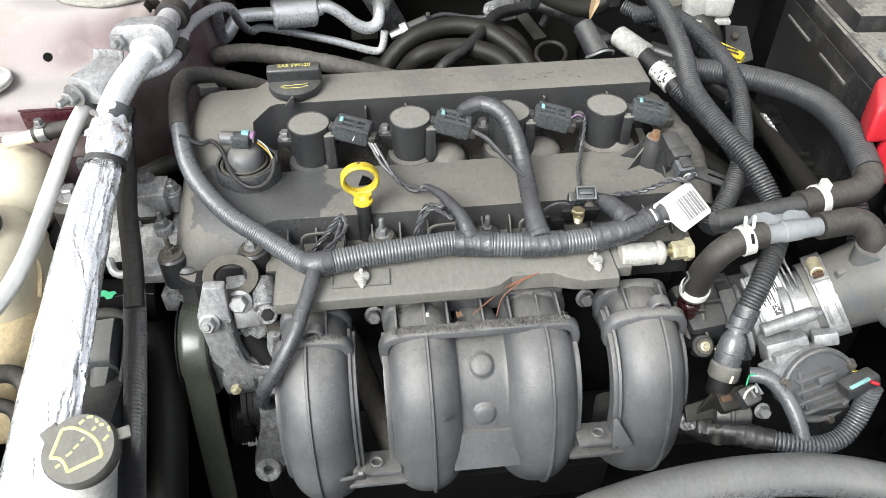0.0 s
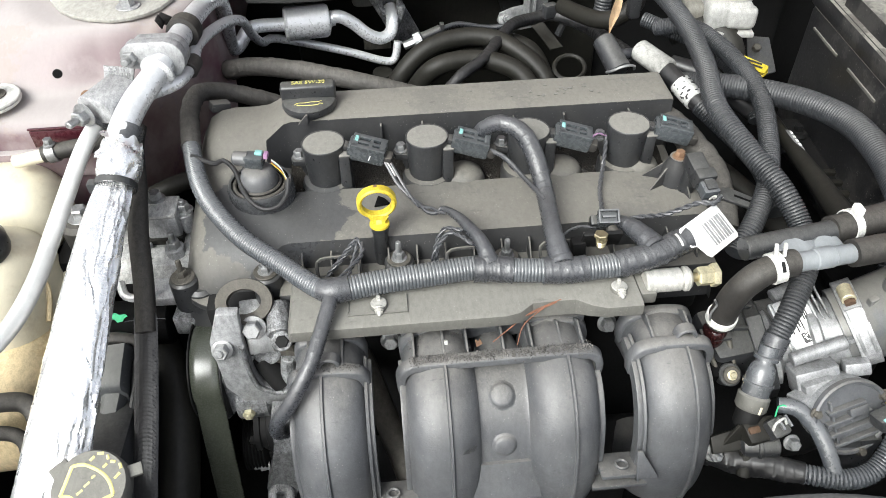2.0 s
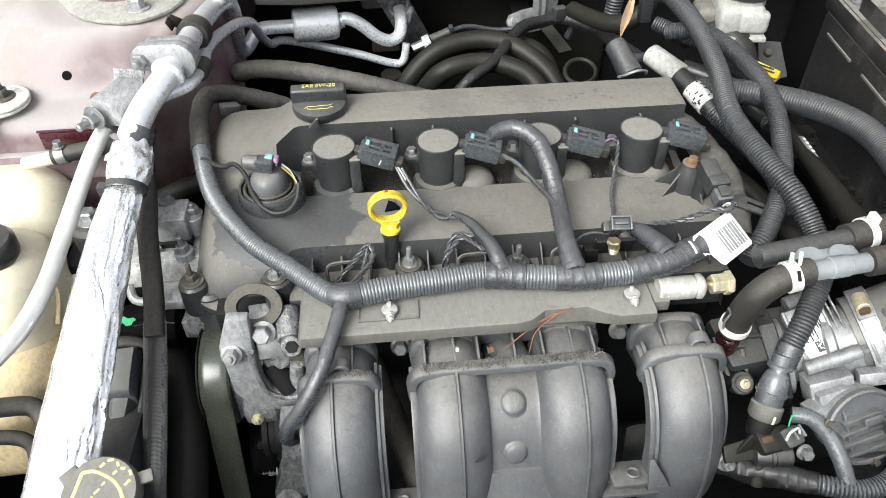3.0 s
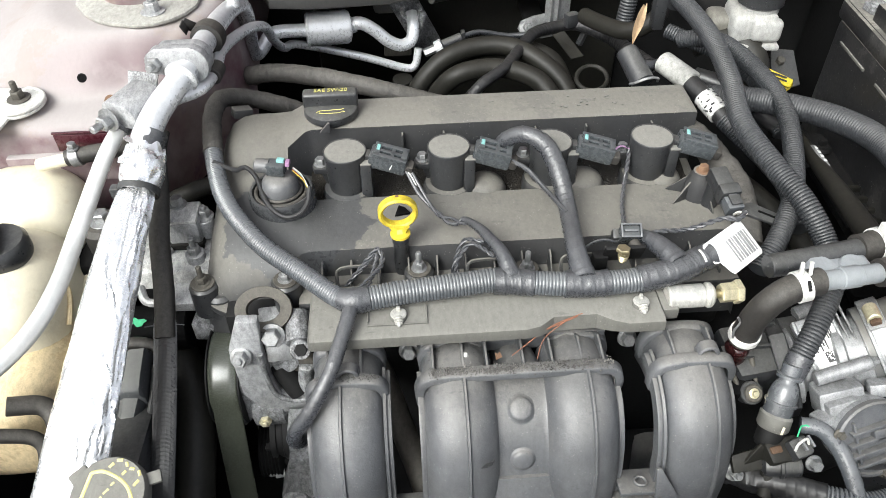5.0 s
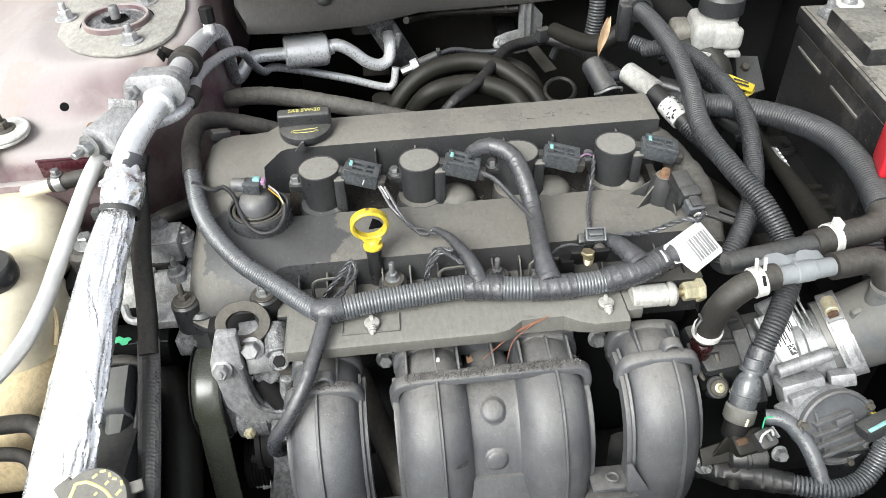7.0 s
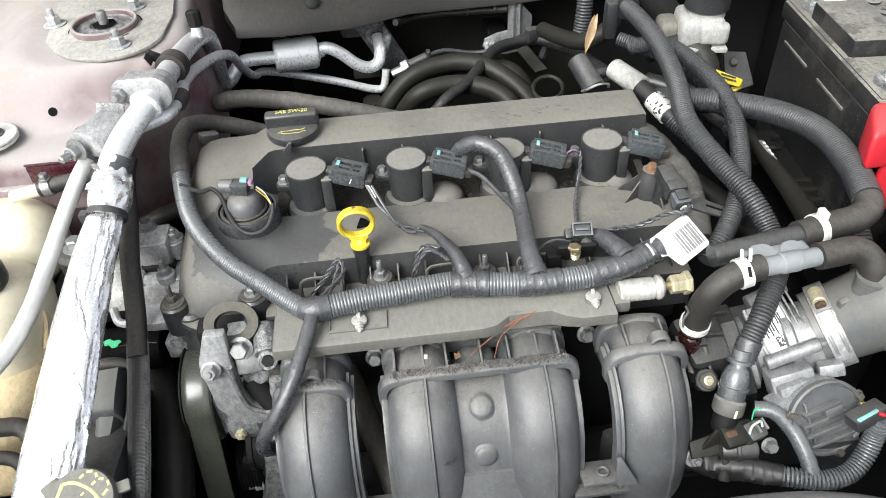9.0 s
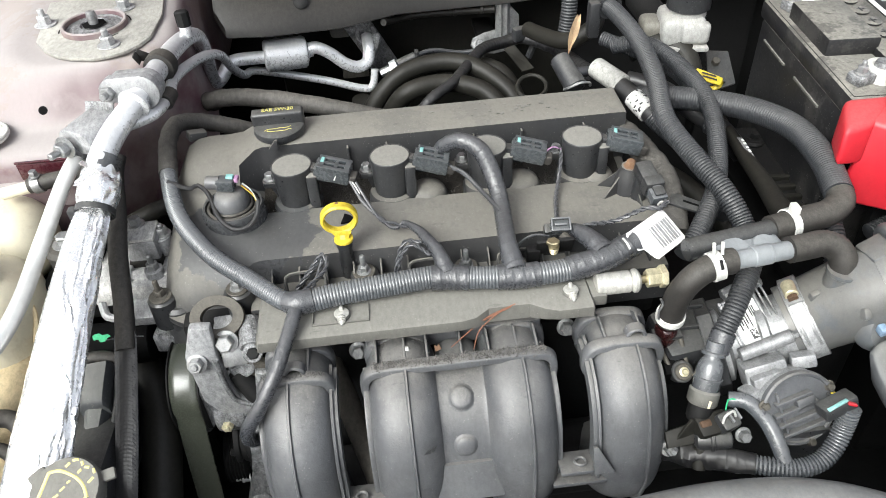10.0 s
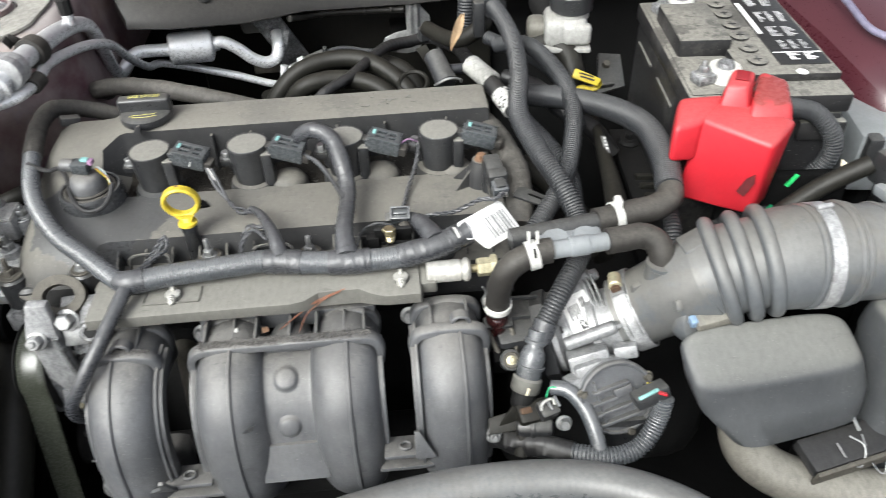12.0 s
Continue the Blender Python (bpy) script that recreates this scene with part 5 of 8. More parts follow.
for name_, lab_, pts_, r_, m_ in (
        ("coolant_hose", "smooth black rubber hose under the conduits", ((0.232, 0.135, 0.882), (0.263, 0.112, 0.880), (0.280, 0.088, 0.874), (0.300, 0.072, 0.862), (0.326, 0.064, 0.845), (0.345, 0.05, 0.82)), 0.0105, DARKTAPE),
        ("booster_hose", "thick black hose bending below the fluid reservoir", ((0.262, 0.225, 0.872), (0.285, 0.224, 0.880), (0.306, 0.213, 0.883), (0.322, 0.196, 0.876), (0.326, 0.176, 0.856), (0.326, 0.165, 0.82)), 0.0145, HOSE),
        ("gearbox_hose", "dark hose passing below the conduits", ((0.235, 0.03, 0.83), (0.262, 0.0, 0.822), (0.285, -0.05, 0.812), (0.30, -0.10, 0.80)), 0.0125, HOSE),
        ("water_hose", "olive-grey hose behind the intake runners", ((-0.135, -0.100, 0.745), (-0.121, -0.135, 0.740), (-0.104, -0.187, 0.728), (-0.090, -0.225, 0.712), (-0.084, -0.24, 0.69)), 0.0115, GRIMY)):
    t = thing(name_, pts_[len(pts_) // 2], lab_, "hose")
    part("hose", sweep(pts_, r_, n=18), m_, t)

# corrugated conduits over the right side
def conduit(pts, r, label, pitch=0.0030, depth=0.0011, mat=CONDUIT):
    mid = pts[len(pts) // 2]
    t = thing("corrugated_conduit", mid, label, "conduit", "corrugated conduits")
    part("conduit", sweep(pts, r, n=18, pitch=pitch, depth=depth), mat, t)
    return t
c1 = conduit([(0.225, 0.262, 0.925), (0.234, 0.222, 0.930), (0.242, 0.147, 0.926), (0.237, 0.068, 0.920), (0.2245, -0.004, 0.914), (0.234, -0.061, 0.905), (0.248, -0.102, 0.894), (0.258, -0.132, 0.876), (0.256, -0.160, 0.864), (0.231, -0.196, 0.848), (0.213, -0.216, 0.829)], [0.0102] * 6 + [0.0098, 0.0094, 0.0090], "long corrugated black conduit down to the purge valve")
part("end_tape", sweep([(0.216, -0.213, 0.832), (0.209, -0.222, 0.818)], [0.0104, 0.0095], n=16, wobble=0.05, step=0.002), TAPE, c1)
part("clip_collar", join(band((0.2335, 0.228, 0.930), (0.2325, 0.240, 0.9295), 0.0110, w=0.004), box((0.215, 0.232, 0.915), (0.014, 0.016, 0.045), 0.003)), PLASTIC, c1)
conduit([(0.232, 0.196, 0.895), (0.250, 0.178, 0.905), (0.270, 0.160, 0.906), (0.287, 0.110, 0.901), (0.292, 0.057, 0.896), (0.286, 0.009, 0.886), (0.263, -0.059, 0.873), (0.231, -0.109, 0.862), (0.208, -0.132, 0.848)], 0.0094, "corrugated black conduit over the battery side hoses")
conduit([(0.222, 0.214, 0.898), (0.247, 0.191, 0.894), (0.272, 0.168, 0.890), (0.290, 0.140, 0.884), (0.301, 0.112, 0.876), (0.306, 0.080, 0.866), (0.305, 0.055, 0.855)], 0.0085, "short corrugated black conduit by the reservoir")
conduit([(0.352, -0.10, 0.862), (0.350, -0.13, 0.850), (0.345, -0.15, 0.83)], 0.009, "short corrugated black conduit below the battery cover")

# white coupling and taped pipe beside the cover
wcp = thing("quick_coupling", (0.21, 0.10, 0.90), "white plastic quick coupling with taped black pipe", "coupling")
part("coupling", rod((0.193, 0.135, 0.902), (0.212, 0.092, 0.900), 0.0118, n=20, bevel=0.002), material("scuffed_white_plastic", (0.32, 0.32, 0.30), 0.5, wash=0.6, dust=0.35), wcp)
part("pipe", sweep([(0.208, 0.10, 0.900), (0.222, 0.062, 0.893), (0.238, 0.03, 0.884)], 0.0100, n=16), DARKTAPE, wcp)
part("ribbed_pipe", sweep([(0.230, 0.042, 0.888), (0.243, 0.022, 0.880), (0.262, -0.010, 0.868), (0.272, -0.040, 0.858), (0.270, -0.08, 0.845)], 0.0102, n=18, pitch=0.003, depth=0.0010), CONDUIT, wcp)
part("print_label", sweep([(0.2185, 0.072, 0.895), (0.228, 0.048, 0.889)], 0.0111, n=18, step=0.003), material("scuffed_label", (0.52, 0.52, 0.50), 0.55, wash=0.6), wcp, "white printed label with worn black print")
rng = random.Random(11)
PLM = aim((0.2185, 0.072, 0.895), (0.228, 0.048, 0.889))
for k in range(60):
    a_, h_ = rng.uniform(0, 6.28), rng.uniform(0.001, 0.026)
    part("print_bar", moved(box((0.01122 * math.cos(a_), 0.01122 * math.sin(a_), h_), (0.0003, rng.uniform(0.001, 0.004), rng.uniform(0.0007, 0.002)), 0.0, (0, 0, math.degrees(a_))), PLM), INK, wcp)
tp = thing("taped_corner_hose", (0.21, -0.06, 0.85), "tan-grey taped hose along the cover end", "hose")
part("hose", sweep([(0.198, 0.06, 0.868), (0.207, 0.02, 0.872), (0.217, -0.03, 0.868), (0.216, -0.065, 0.860), (0.212, -0.10, 0.845)], 0.0135, n=18, wobble=0.08, step=0.002, wrap=0.014), CLOTH, tp)
part("strap", prism([(-0.004, -0.010), (0.030, -0.008), (0.032, 0.0), (0.030, 0.006), (-0.004, 0.008)], pose(0.215, -0.075, 0.868, 5, 10, -28), 0.003, 0.001), PLASTIC, tp)
part("strap_slot", box((0.2300, -0.0835, 0.8660), (0.018, 0.0035, 0.0040), 0.0005, (5, 10, -28)), VOID, tp)

# purge valve and low loom by the manifold
pv = thing("purge_valve", (0.20, -0.24, 0.77), "grimy black purge valve with plug on a bracket", "valve")
part("cap", lathe([(0.0108, 0), (0.0112, 0.004), (0.0112, 0.012), (0.0124, 0.0125), (0.0124, 0.0145), (0.0114, 0.015), (0.0112, 0.020), (0.0102, 0.026), (0.0082, 0.030), (0.0068, 0.032), (0.0066, 0.034), (0.0098, 0.0345), (0.0098, 0.037), (0.0078, 0.038), (0.0078, 0.046)], aim((0.196, -0.241, 0.790), (0.208, -0.219, 0.830)), 28), LOOM, pv)
part("paint_tick", box((0.1935, -0.2575, 0.7950), (0.0022, 0.0008, 0.0065), 0.0002, (-30, 25, 0)), CREAM, pv)
part("skirt", lathe([(0.0115, 0), (0.0128, 0.002), (0.0128, 0.012), (0.0110, 0.014)], aim((0.1935, -0.2455, 0.782), (0.206, -0.2235, 0.822)), 24), SHELF, pv)
part("body", lathe([(0.009, 0), (0.0105, 0.003), (0.0105, 0.012), (0.010, 0.018)], aim((0.190, -0.252, 0.768), (0.195, -0.243, 0.786)), 20), DARK, pv)
part("plug", box((0.210, -0.261, 0.773), (0.018, 0.016, 0.018), 0.003, (20, 0, 20)), PLASTIC, pv)
part("plug_latch", join(box((0.211, -0.264, 0.7845), (0.0018, 0.010, 0.003), 0.0004, (20, 0, 20)), box((0.218, -0.2615, 0.7845), (0.0018, 0.010, 0.003), 0.0004, (20, 0, 20))), STEEL, pv)
line_wire("wire", [(0.210, -0.256, 0.783), (0.214, -0.250, 0.790), (0.221, -0.252, 0.789)], 0.0007, GREEN, pv)
part("rust_patch", box((0.192, -0.262, 0.776), (0.010, 0.006, 0.004), 0.0015, (30, 0, 10)), RUST, pv)
part("bracket", prism([(0, -0.006), (0.030, -0.004), (0.052, 0.002), (0.056, 0.014), (0.036, 0.020), (0.020, 0.012), (0, 0.008)], pose(0.160, -0.262, 0.757, 35, 0, 0), 0.005, 0.001), HOSE, pv)
part("gusset", prism([(0, 0), (0.030, 0), (0.024, 0.012), (0.014, 0.018)], pose(0.168, -0.262, 0.760, 75, 0, 8), 0.003, 0.0008), HOSE, pv)
part("side_body", box((0.199, -0.258, 0.766), (0.030, 0.020, 0.022), 0.004, (20, 0, 10)), HOSE, pv)
part("wire_clip", sweep([(0.2035, -0.2675, 0.782), (0.2045, -0.2660, 0.788), (0.2085, -0.2640, 0.790), (0.2135, -0.2620, 0.789), (0.2160, -0.2630, 0.783)], 0.0011, n=6, step=0.0015), WHITE, pv, "pale spring clip")
part("lower_body", lathe([(0.004, 0), (0.0085, 0.002), (0.0095, 0.006), (0.0095, 0.026), (0.0080, 0.030), (0.003, 0.032)], aim((0.184, -0.264, 0.758), (0.216, -0.270, 0.760)), 20), PLASTIC, pv)
part("body_band", ring_bm(0.0108, 0.009, 0.004, aim((0.196, -0.2665, 0.7588), (0.216, -0.270, 0.760)), 22, 0.0008), PLASTIC, pv)
part("lower_port", rod((0.190, -0.266, 0.758), (0.186, -0.280, 0.738), 0.0060, n=14), HOSE, pv)
part("bolt", hex_bolt((0.165, -0.262, 0.748), (0.165, -0.5, 0.90), 0.010, 1.4, 0.004), STEEL, pv)
part("bolt", hex_bolt((0.224, -0.268, 0.763), (0.224, -0.5, 0.90), 0.009, 1.3), STEEL, pv)
ll = thing("lower_loom", (0.23, -0.28, 0.76), "grey corrugated lower wiring loom", "wiring loom")
part("grey_hose", sweep([(0.216, -0.246, 0.784), (0.230, -0.252, 0.785), (0.242, -0.266, 0.776), (0.248, -0.284, 0.764), (0.250, -0.30, 0.752)], 0.0068, n=18, wobble=0.02, step=0.002), LOOM, ll)
part("conduit", sweep([(0.195, -0.272, 0.745), (0.215, -0.284, 0.750), (0.235, -0.294, 0.753), (0.258, -0.300, 0.754), (0.278, -0.298, 0.757), (0.292, -0.290, 0.765), (0.301, -0.281, 0.778), (0.304, -0.276, 0.795)], 0.0085, n=14, pitch=0.0031, depth=0.0014), LOOM, ll)
part("taped_lump", sweep([(0.150, -0.235, 0.715), (0.172, -0.258, 0.735), (0.195, -0.274, 0.746), (0.212, -0.283, 0.750), (0.228, -0.291, 0.753)], [0.007, 0.009, 0.0115, 0.010, 0.0090], n=18, wobble=0.18, step=0.002, wrap=0.007), DARKTAPE, ll)
for k, mt in enumerate((YELLOW, YELLOW, INK)):
    line_wire("wire", [(0.303, -0.274, 0.790), (0.302 - 0.003 * k, -0.266, 0.797), (0.296 - 0.003 * k, -0.262, 0.798)], 0.0012, mt, ll)

# bracket with dark well and screw between manifold and throttle
mb = thing("sensor_bracket", (0.19, -0.205, 0.78), "black bracket with brass-ringed screw", "bracket")
# Solid near-black box in place of the shaded recess between the arms.
part("well", box((0.182, -0.204, 0.780), (0.022, 0.020, 0.030), 0.003, (20, 0, 0)), VOID, mb)
part("rim_arm", rod((0.168, -0.196, 0.808), (0.179, -0.214, 0.786), 0.0022), GRIMY, mb)
part("rim_arm", rod((0.189, -0.192, 0.810), (0.193, -0.211, 0.788), 0.0022), GRIMY, mb)
part("screw_pad", rod((0.186, -0.2085, 0.781), (0.186, -0.2175, 0.791), 0.0098, n=22), PLASTIC, mb)
part("top_rim", box((0.178, -0.190, 0.811), (0.026, 0.012, 0.005), 0.0015, (10, 0, 0)), PLASTIC, mb)
part("screw_ring", ring_bm(0.0074, 0.0035, 0.003, aim((0.186, -0.2180, 0.7915), (0.186, -0.5, 1.1))), GRIMY, mb)
part("screw", hex_bolt((0.186, -0.2190, 0.7925), (0.186, -0.5, 1.1), 0.0048, 1.6), PALEBRASS, mb)
part("body", box((0.215, -0.175, 0.782), (0.085, 0.05, 0.05), 0.006, (10, 0, 8)), PLASTIC, mb)
part("inset_frame", join(box((0.200, -0.186, 0.812), (0.036, 0.003, 0.004), 0.0006), box((0.200, -0.166, 0.816), (0.036, 0.003, 0.004), 0.0006), box((0.218, -0.176, 0.814), (0.003, 0.02, 0.004), 0.0006)), PLASTIC, mb)

def quad_wedge(c0, s0, c1, s1):
    """A moulded block that tapers from one level rectangle to a lower one."""
    bm = from_rings([[(c[0] + x * s[0] / 2, c[1] + y * s[1] / 2, c[2]) for x, y in ((-1, -1), (1, -1), (1, 1), (-1, 1))] for c, s in ((c0, s0), (c1, s1))])
    bmesh.ops.bevel(bm, geom=bm.edges[:], offset=0.003, segments=2, profile=0.5, affect='EDGES')
    return bm


# ---- throttle body ----
AX = Vector((0.93, -0.10, 0.33)).normalized()
TB0 = Vector((0.2385, -0.1830, 0.781))
tb = thing("throttle_body", (0.255, -0.20, 0.76), "cast aluminium throttle body with black motor cover", "throttle body")
TBM = Matrix.Translation(TB0) @ AX.to_track_quat("Z", "X").to_matrix().to_4x4()
part("bore", lathe([(0.034, -0.012), (0.034, 0.0), (0.025, 0.004), (0.025, 0.028), (0.034, 0.030), (0.034, 0.036), (0.032, 0.038), (0.032, 0.055)], TBM, 40), THROTTLE, tb)
part("flange_plate", lathe([(0.044, -0.018), (0.045, -0.016), (0.045, -0.006), (0.043, -0.005)], TBM, 8), PLASTIC, tb)
PU, PV = Vector((0.872, 0.0, 0.490)), Vector((-0.21, 0.83, 0.51))
PN = PU.cross(PV).normalized()
PV = PN.cross(PU).normalized()
PADC = Vector((0.254, -0.190, 0.811)) + PN * 0.005
PADM = Matrix(((PU.x, PV.x, PN.x, PADC.x), (PU.y, PV.y, PN.y, PADC.y), (PU.z, PV.z, PN.z, PADC.z), (0, 0, 0, 1)))
part("top_pad", moved(box((-0.001, 0.002, -0.0105), (0.034, 0.052, 0.020), 0.003), PADM), THROTTLE, tb)
part("pad_edge", moved(join(box((-0.0155, 0.002, 0.0), (0.003, 0.052, 0.003), 0.001), box((0, -0.0225, 0.0), (0.032, 0.003, 0.003), 0.001)), PADM), THROTTLE, tb)
lab = part("label", moved(box((-0.0005, 0.001, 0.0), (0.0245, 0.038, 0.0010), 0.0), PADM), PAPER, tb, "white printed label")
for k in range(5):
    part("print_bar", moved(box((-0.008 + 0.0022 * k, 0.004 + 0.002 * (k % 2), 0.0007), (0.0010, 0.014 - 0.004 * (k % 2), 0.0003), 0.0), PADM), INK, lab)
rng = random.Random(21)
sq = bmesh.new()
for i_ in range(8):
    for j_ in range(8):
        if rng.random() < 0.5 or i_ == 0 or j_ == 0:
            sq = join(sq, moved(box((-0.003 + 0.0011 * i_, -0.0125 + 0.0011 * j_, 0.0007), (0.0011, 0.0011, 0.0002), 0.0), PADM))
part("print_matrix", sq, INK, lab)
part("print_block", moved(join(*[box((0.0045 + 0.0016 * k, 0.010, 0.0007), (0.0010, 0.009, 0.0002), 0.0) for k in range(3)]), PADM), INK, lab)
for k in range(3):
    part("cast_fin", moved(box((0.0135 + 0.0045 * k, 0.004, -0.002), (0.0018, 0.050, 0.007), 0.0006), PADM), CAST if k else THROTTLE, tb)
part("side_rail", rod((0.233, -0.2185, 0.806), (0.276, -0.216, 0.821), 0.0060, n=16), THROTTLE, tb)
part("rail_bolt", hex_bolt((0.276, -0.216, 0.821), (0.40, -0.209, 0.864), 0.006, 1.2), STEEL, tb)
part("corner_bolt", hex_bolt((0.268, -0.152, 0.822), (0.40, -0.13, 0.86), 0.010), THROTTLE, tb)
part("corner_boss", rod((0.242, -0.156, 0.812), (0.268, -0.152, 0.822), 0.008), THROTTLE, tb)
part("lower_step", box((0.254, -0.226, 0.790), (0.036, 0.024, 0.026), 0.003, (-25, -16, 0)), THROTTLE, tb)
part("step_block", box((0.249, -0.237, 0.789), (0.020, 0.012, 0.018), 0.002, (-25, -14, 0)), THROTTLE, tb)
MN = Vector((0.05, -0.87, 0.48)).normalized()

part("case_step", box((0.2520, -0.2360, 0.7890), (0.026, 0.020, 0.022), 0.003, (-25, -16, 6)), THROTTLE, tb)
part("case_lug", box((0.2380, -0.2440, 0.7800), (0.014, 0.016, 0.020), 0.002, (-25, -10, 20)), THROTTLE, tb)
part("case_lug", box((0.2840, -0.2290, 0.8040), (0.020, 0.014, 0.012), 0.002, (-25, -16, -10)), THROTTLE, tb)
MM = aim((0.270, -0.258, 0.780), Vector((0.270, -0.258, 0.780)) + MN)
part("motor_case", lathe([(0.020, -0.024), (0.0285, -0.022), (0.0305, -0.019), (0.0315, -0.010), (0.0318, 0.0)], MM, 40), THROTTLE, tb, "pale motor housing")
mc = part("motor_cover", lathe([(0.0315, 0), (0.0332, 0.0015), (0.0332, 0.006), (0.0318, 0.0075), (0.0300, 0.0072), (0.0290, 0.0055), (0.002, 0.0050)], MM, 40), INTAKE, tb, "black ribbed motor cover")
for k in range(4):
    part("cover_rib", moved(box((0.002 - 0.003 * k, -0.017 + 0.0095 * k, 0.0070), (0.046 - 0.007 * abs(k - 1), 0.0030, 0.008), 0.0006, (0, 0, 14)), MM), INTAKE, mc)
part("cover_boss", moved(box((0.004, 0.006, 0.0070), (0.016, 0.012, 0.008), 0.0015, (0, 0, 14)), MM), INTAKE, mc)
part("cover_rib", moved(box((-0.016, -0.002, 0.0060), (0.0022, 0.040, 0.006), 0.0006, (0, 0, 14)), MM), INTAKE, mc)
for x_, y_ in ((-0.030, 0.008), (0.027, 0.016), (0.010, -0.031)):
    q0, q1 = MM @ Vector((x_, y_, 0.004)), MM @ Vector((x_, y_, 0.5))
    part("cover_screw", hex_bolt(q0, q1, 0.006), GRIMY, mc)
part("lower_case", quad_wedge((0.271, -0.258, 0.766), (0.056, 0.034), (0.281, -0.272, 0.716), (0.020, 0.016)), PLASTIC, tb)
pg = part("connector", box((0.293, -0.273, 0.797), (0.030, 0.015, 0.012), 0.002, (-20, -14, 14)), PLASTIC, tb)
part("lock_tab", box((0.289, -0.278, 0.8040), (0.018, 0.003, 0.002), 0.0005, (-20, -14, 16)), TEAL, pg, "teal locking tab")
part("red_tab", box((0.3005, -0.279, 0.8045), (0.007, 0.0035, 0.0025), 0.0006, (-20, 14, -16)), RED, pg, "red locking tab")

# ---- intake duct ----
duct = thing("intake_duct", (0.37, -0.215, 0.85), "grey rubber intake duct with bellows and clamps", "intake duct")
D0, D1, D2, D3, D4 = Vector((0.289, -0.187, 0.804)), Vector((0.334, -0.210, 0.856)), Vector((0.380, -0.214, 0.880)), Vector((0.437, -0.219, 0.888)), Vector((0.50, -0.222, 0.888))
part("front_tube", sweep([D0, (0.302, -0.189, 0.812), (0.320, -0.196, 0.831), (0.338, -0.203, 0.849), (0.356, -0.208, 0.864)], [0.0335, 0.0338, 0.0350, 0.0375, 0.0390], n=36, step=0.006), DUCT, duct)
part("middle_tube", sweep([(0.388, -0.215, 0.882), (0.41, -0.217, 0.886), D3, (0.450, -0.2195, 0.888)], [0.041, 0.0425, 0.042, 0.0415], n=36, step=0.006), DUCT, duct)
part("end_tube", sweep([(0.440, -0.219, 0.888), (0.47, -0.221, 0.889), D4, (0.56, -0.224, 0.885)], [0.0395, 0.0395, 0.039, 0.039], n=36, step=0.006), DUCT, duct, "smooth grey air tube")
for x_, r_ in ((0.4175, 0.0435), (0.4460, 0.0440), (0.4520, 0.0425), (0.4760, 0.0405)):
    part("moulded_ring", ring_bm(r_, 0.036, 0.005, aim((x_, -0.219, 0.888), (x_ + 1, -0.235, 0.89)), 40, 0.0015), DUCT, duct)
for k in range(3):
    c = Vector((0.361, -0.2085, 0.8690)).lerp(Vector((0.393, -0.2140, 0.8825)), k / 2)
    d = Vector((0.90, -0.12, 0.40 - 0.07 * k)).normalized()
    rings, R, q = [], 0.0415, 0.0062
    for i in range(44):
        a = 2 * math.pi * i / 44
        rings.append([((R + q * math.cos(b)) * math.cos(a), (R + q * math.cos(b)) * math.sin(a), q * math.sin(b)) for b in [2 * math.pi * j / 12 for j in range(12)]])
    part("bellows_ring", moved(from_rings(rings + [rings[0]], cap=False), Matrix.Translation(c) @ d.to_track_quat("Z", "X").to_matrix().to_4x4()), DUCT, duct)
part("bellows_core", sweep([(0.348, -0.206, 0.860), (0.370, -0.210, 0.873), (0.400, -0.215, 0.884)], 0.0385, n=36, step=0.006), DUCT, duct)
def clamp(a, b, r, name="hose_clamp"):
    c = part(name, band(a, b, r, w=0.0014), LIGHTCAST, duct, "steel worm-drive clamp")
    return c
k1 = clamp((0.2955, -0.1880, 0.8080), (0.3085, -0.1900, 0.8162), 0.0362)
KM = aim((0.2955, -0.1880, 0.8080), (0.3085, -0.1900, 0.8162))
KA, KF = bearing(KM, (0.12, -0.30, 1.30)), bearing(KM, (0.28, -1.2, 0.82))
KS = 1 if math.sin(KF - KA) > 0 else -1
part("clamp_tongue", arc_strip(KM, 0.0376, KA + KS * 0.10, KA + KS * 0.62, 0.0025, 0.0135, 0.0018), LIGHTCAST, k1, "bright clamp tongue")
part("clamp_prong", join(arc_strip(KM, 0.0376, KA + KS * 0.60, KA + KS * 1.15, 0.0025, 0.0050, 0.0016), arc_strip(KM, 0.0376, KA + KS * 0.60, KA + KS * 1.15, 0.0110, 0.0135, 0.0016)), STEEL, k1)
part("clamp_housing", arc_strip(KM, 0.0376, KA - KS * 0.12, KA + KS * 0.12, 0.0015, 0.0145, 0.0050), STEEL, k1)
kp = lambda a, z, r: KM @ Vector((r * math.cos(KA + KS * a), r * math.sin(KA + KS * a), z))
part("clamp_screw", rod(kp(-0.38, 0.008, 0.042), kp(-0.02, 0.008, 0.0445), 0.0058, n=16), PALEBRASS, k1)
part("screw_slot", rod(kp(-0.02, 0.008, 0.0445), kp(0.06, 0.008, 0.0448), 0.0048, n=6), RUST, k1)
k2 = clamp((0.426, -0.2182, 0.8875), (0.437, -0.219, 0.888), 0.0424)
part("clamp_buckle", box((0.430, -0.212, 0.9325), (0.014, 0.004, 0.003), 0.0008, (20, 0, 8)), LIGHTCAST, k2)
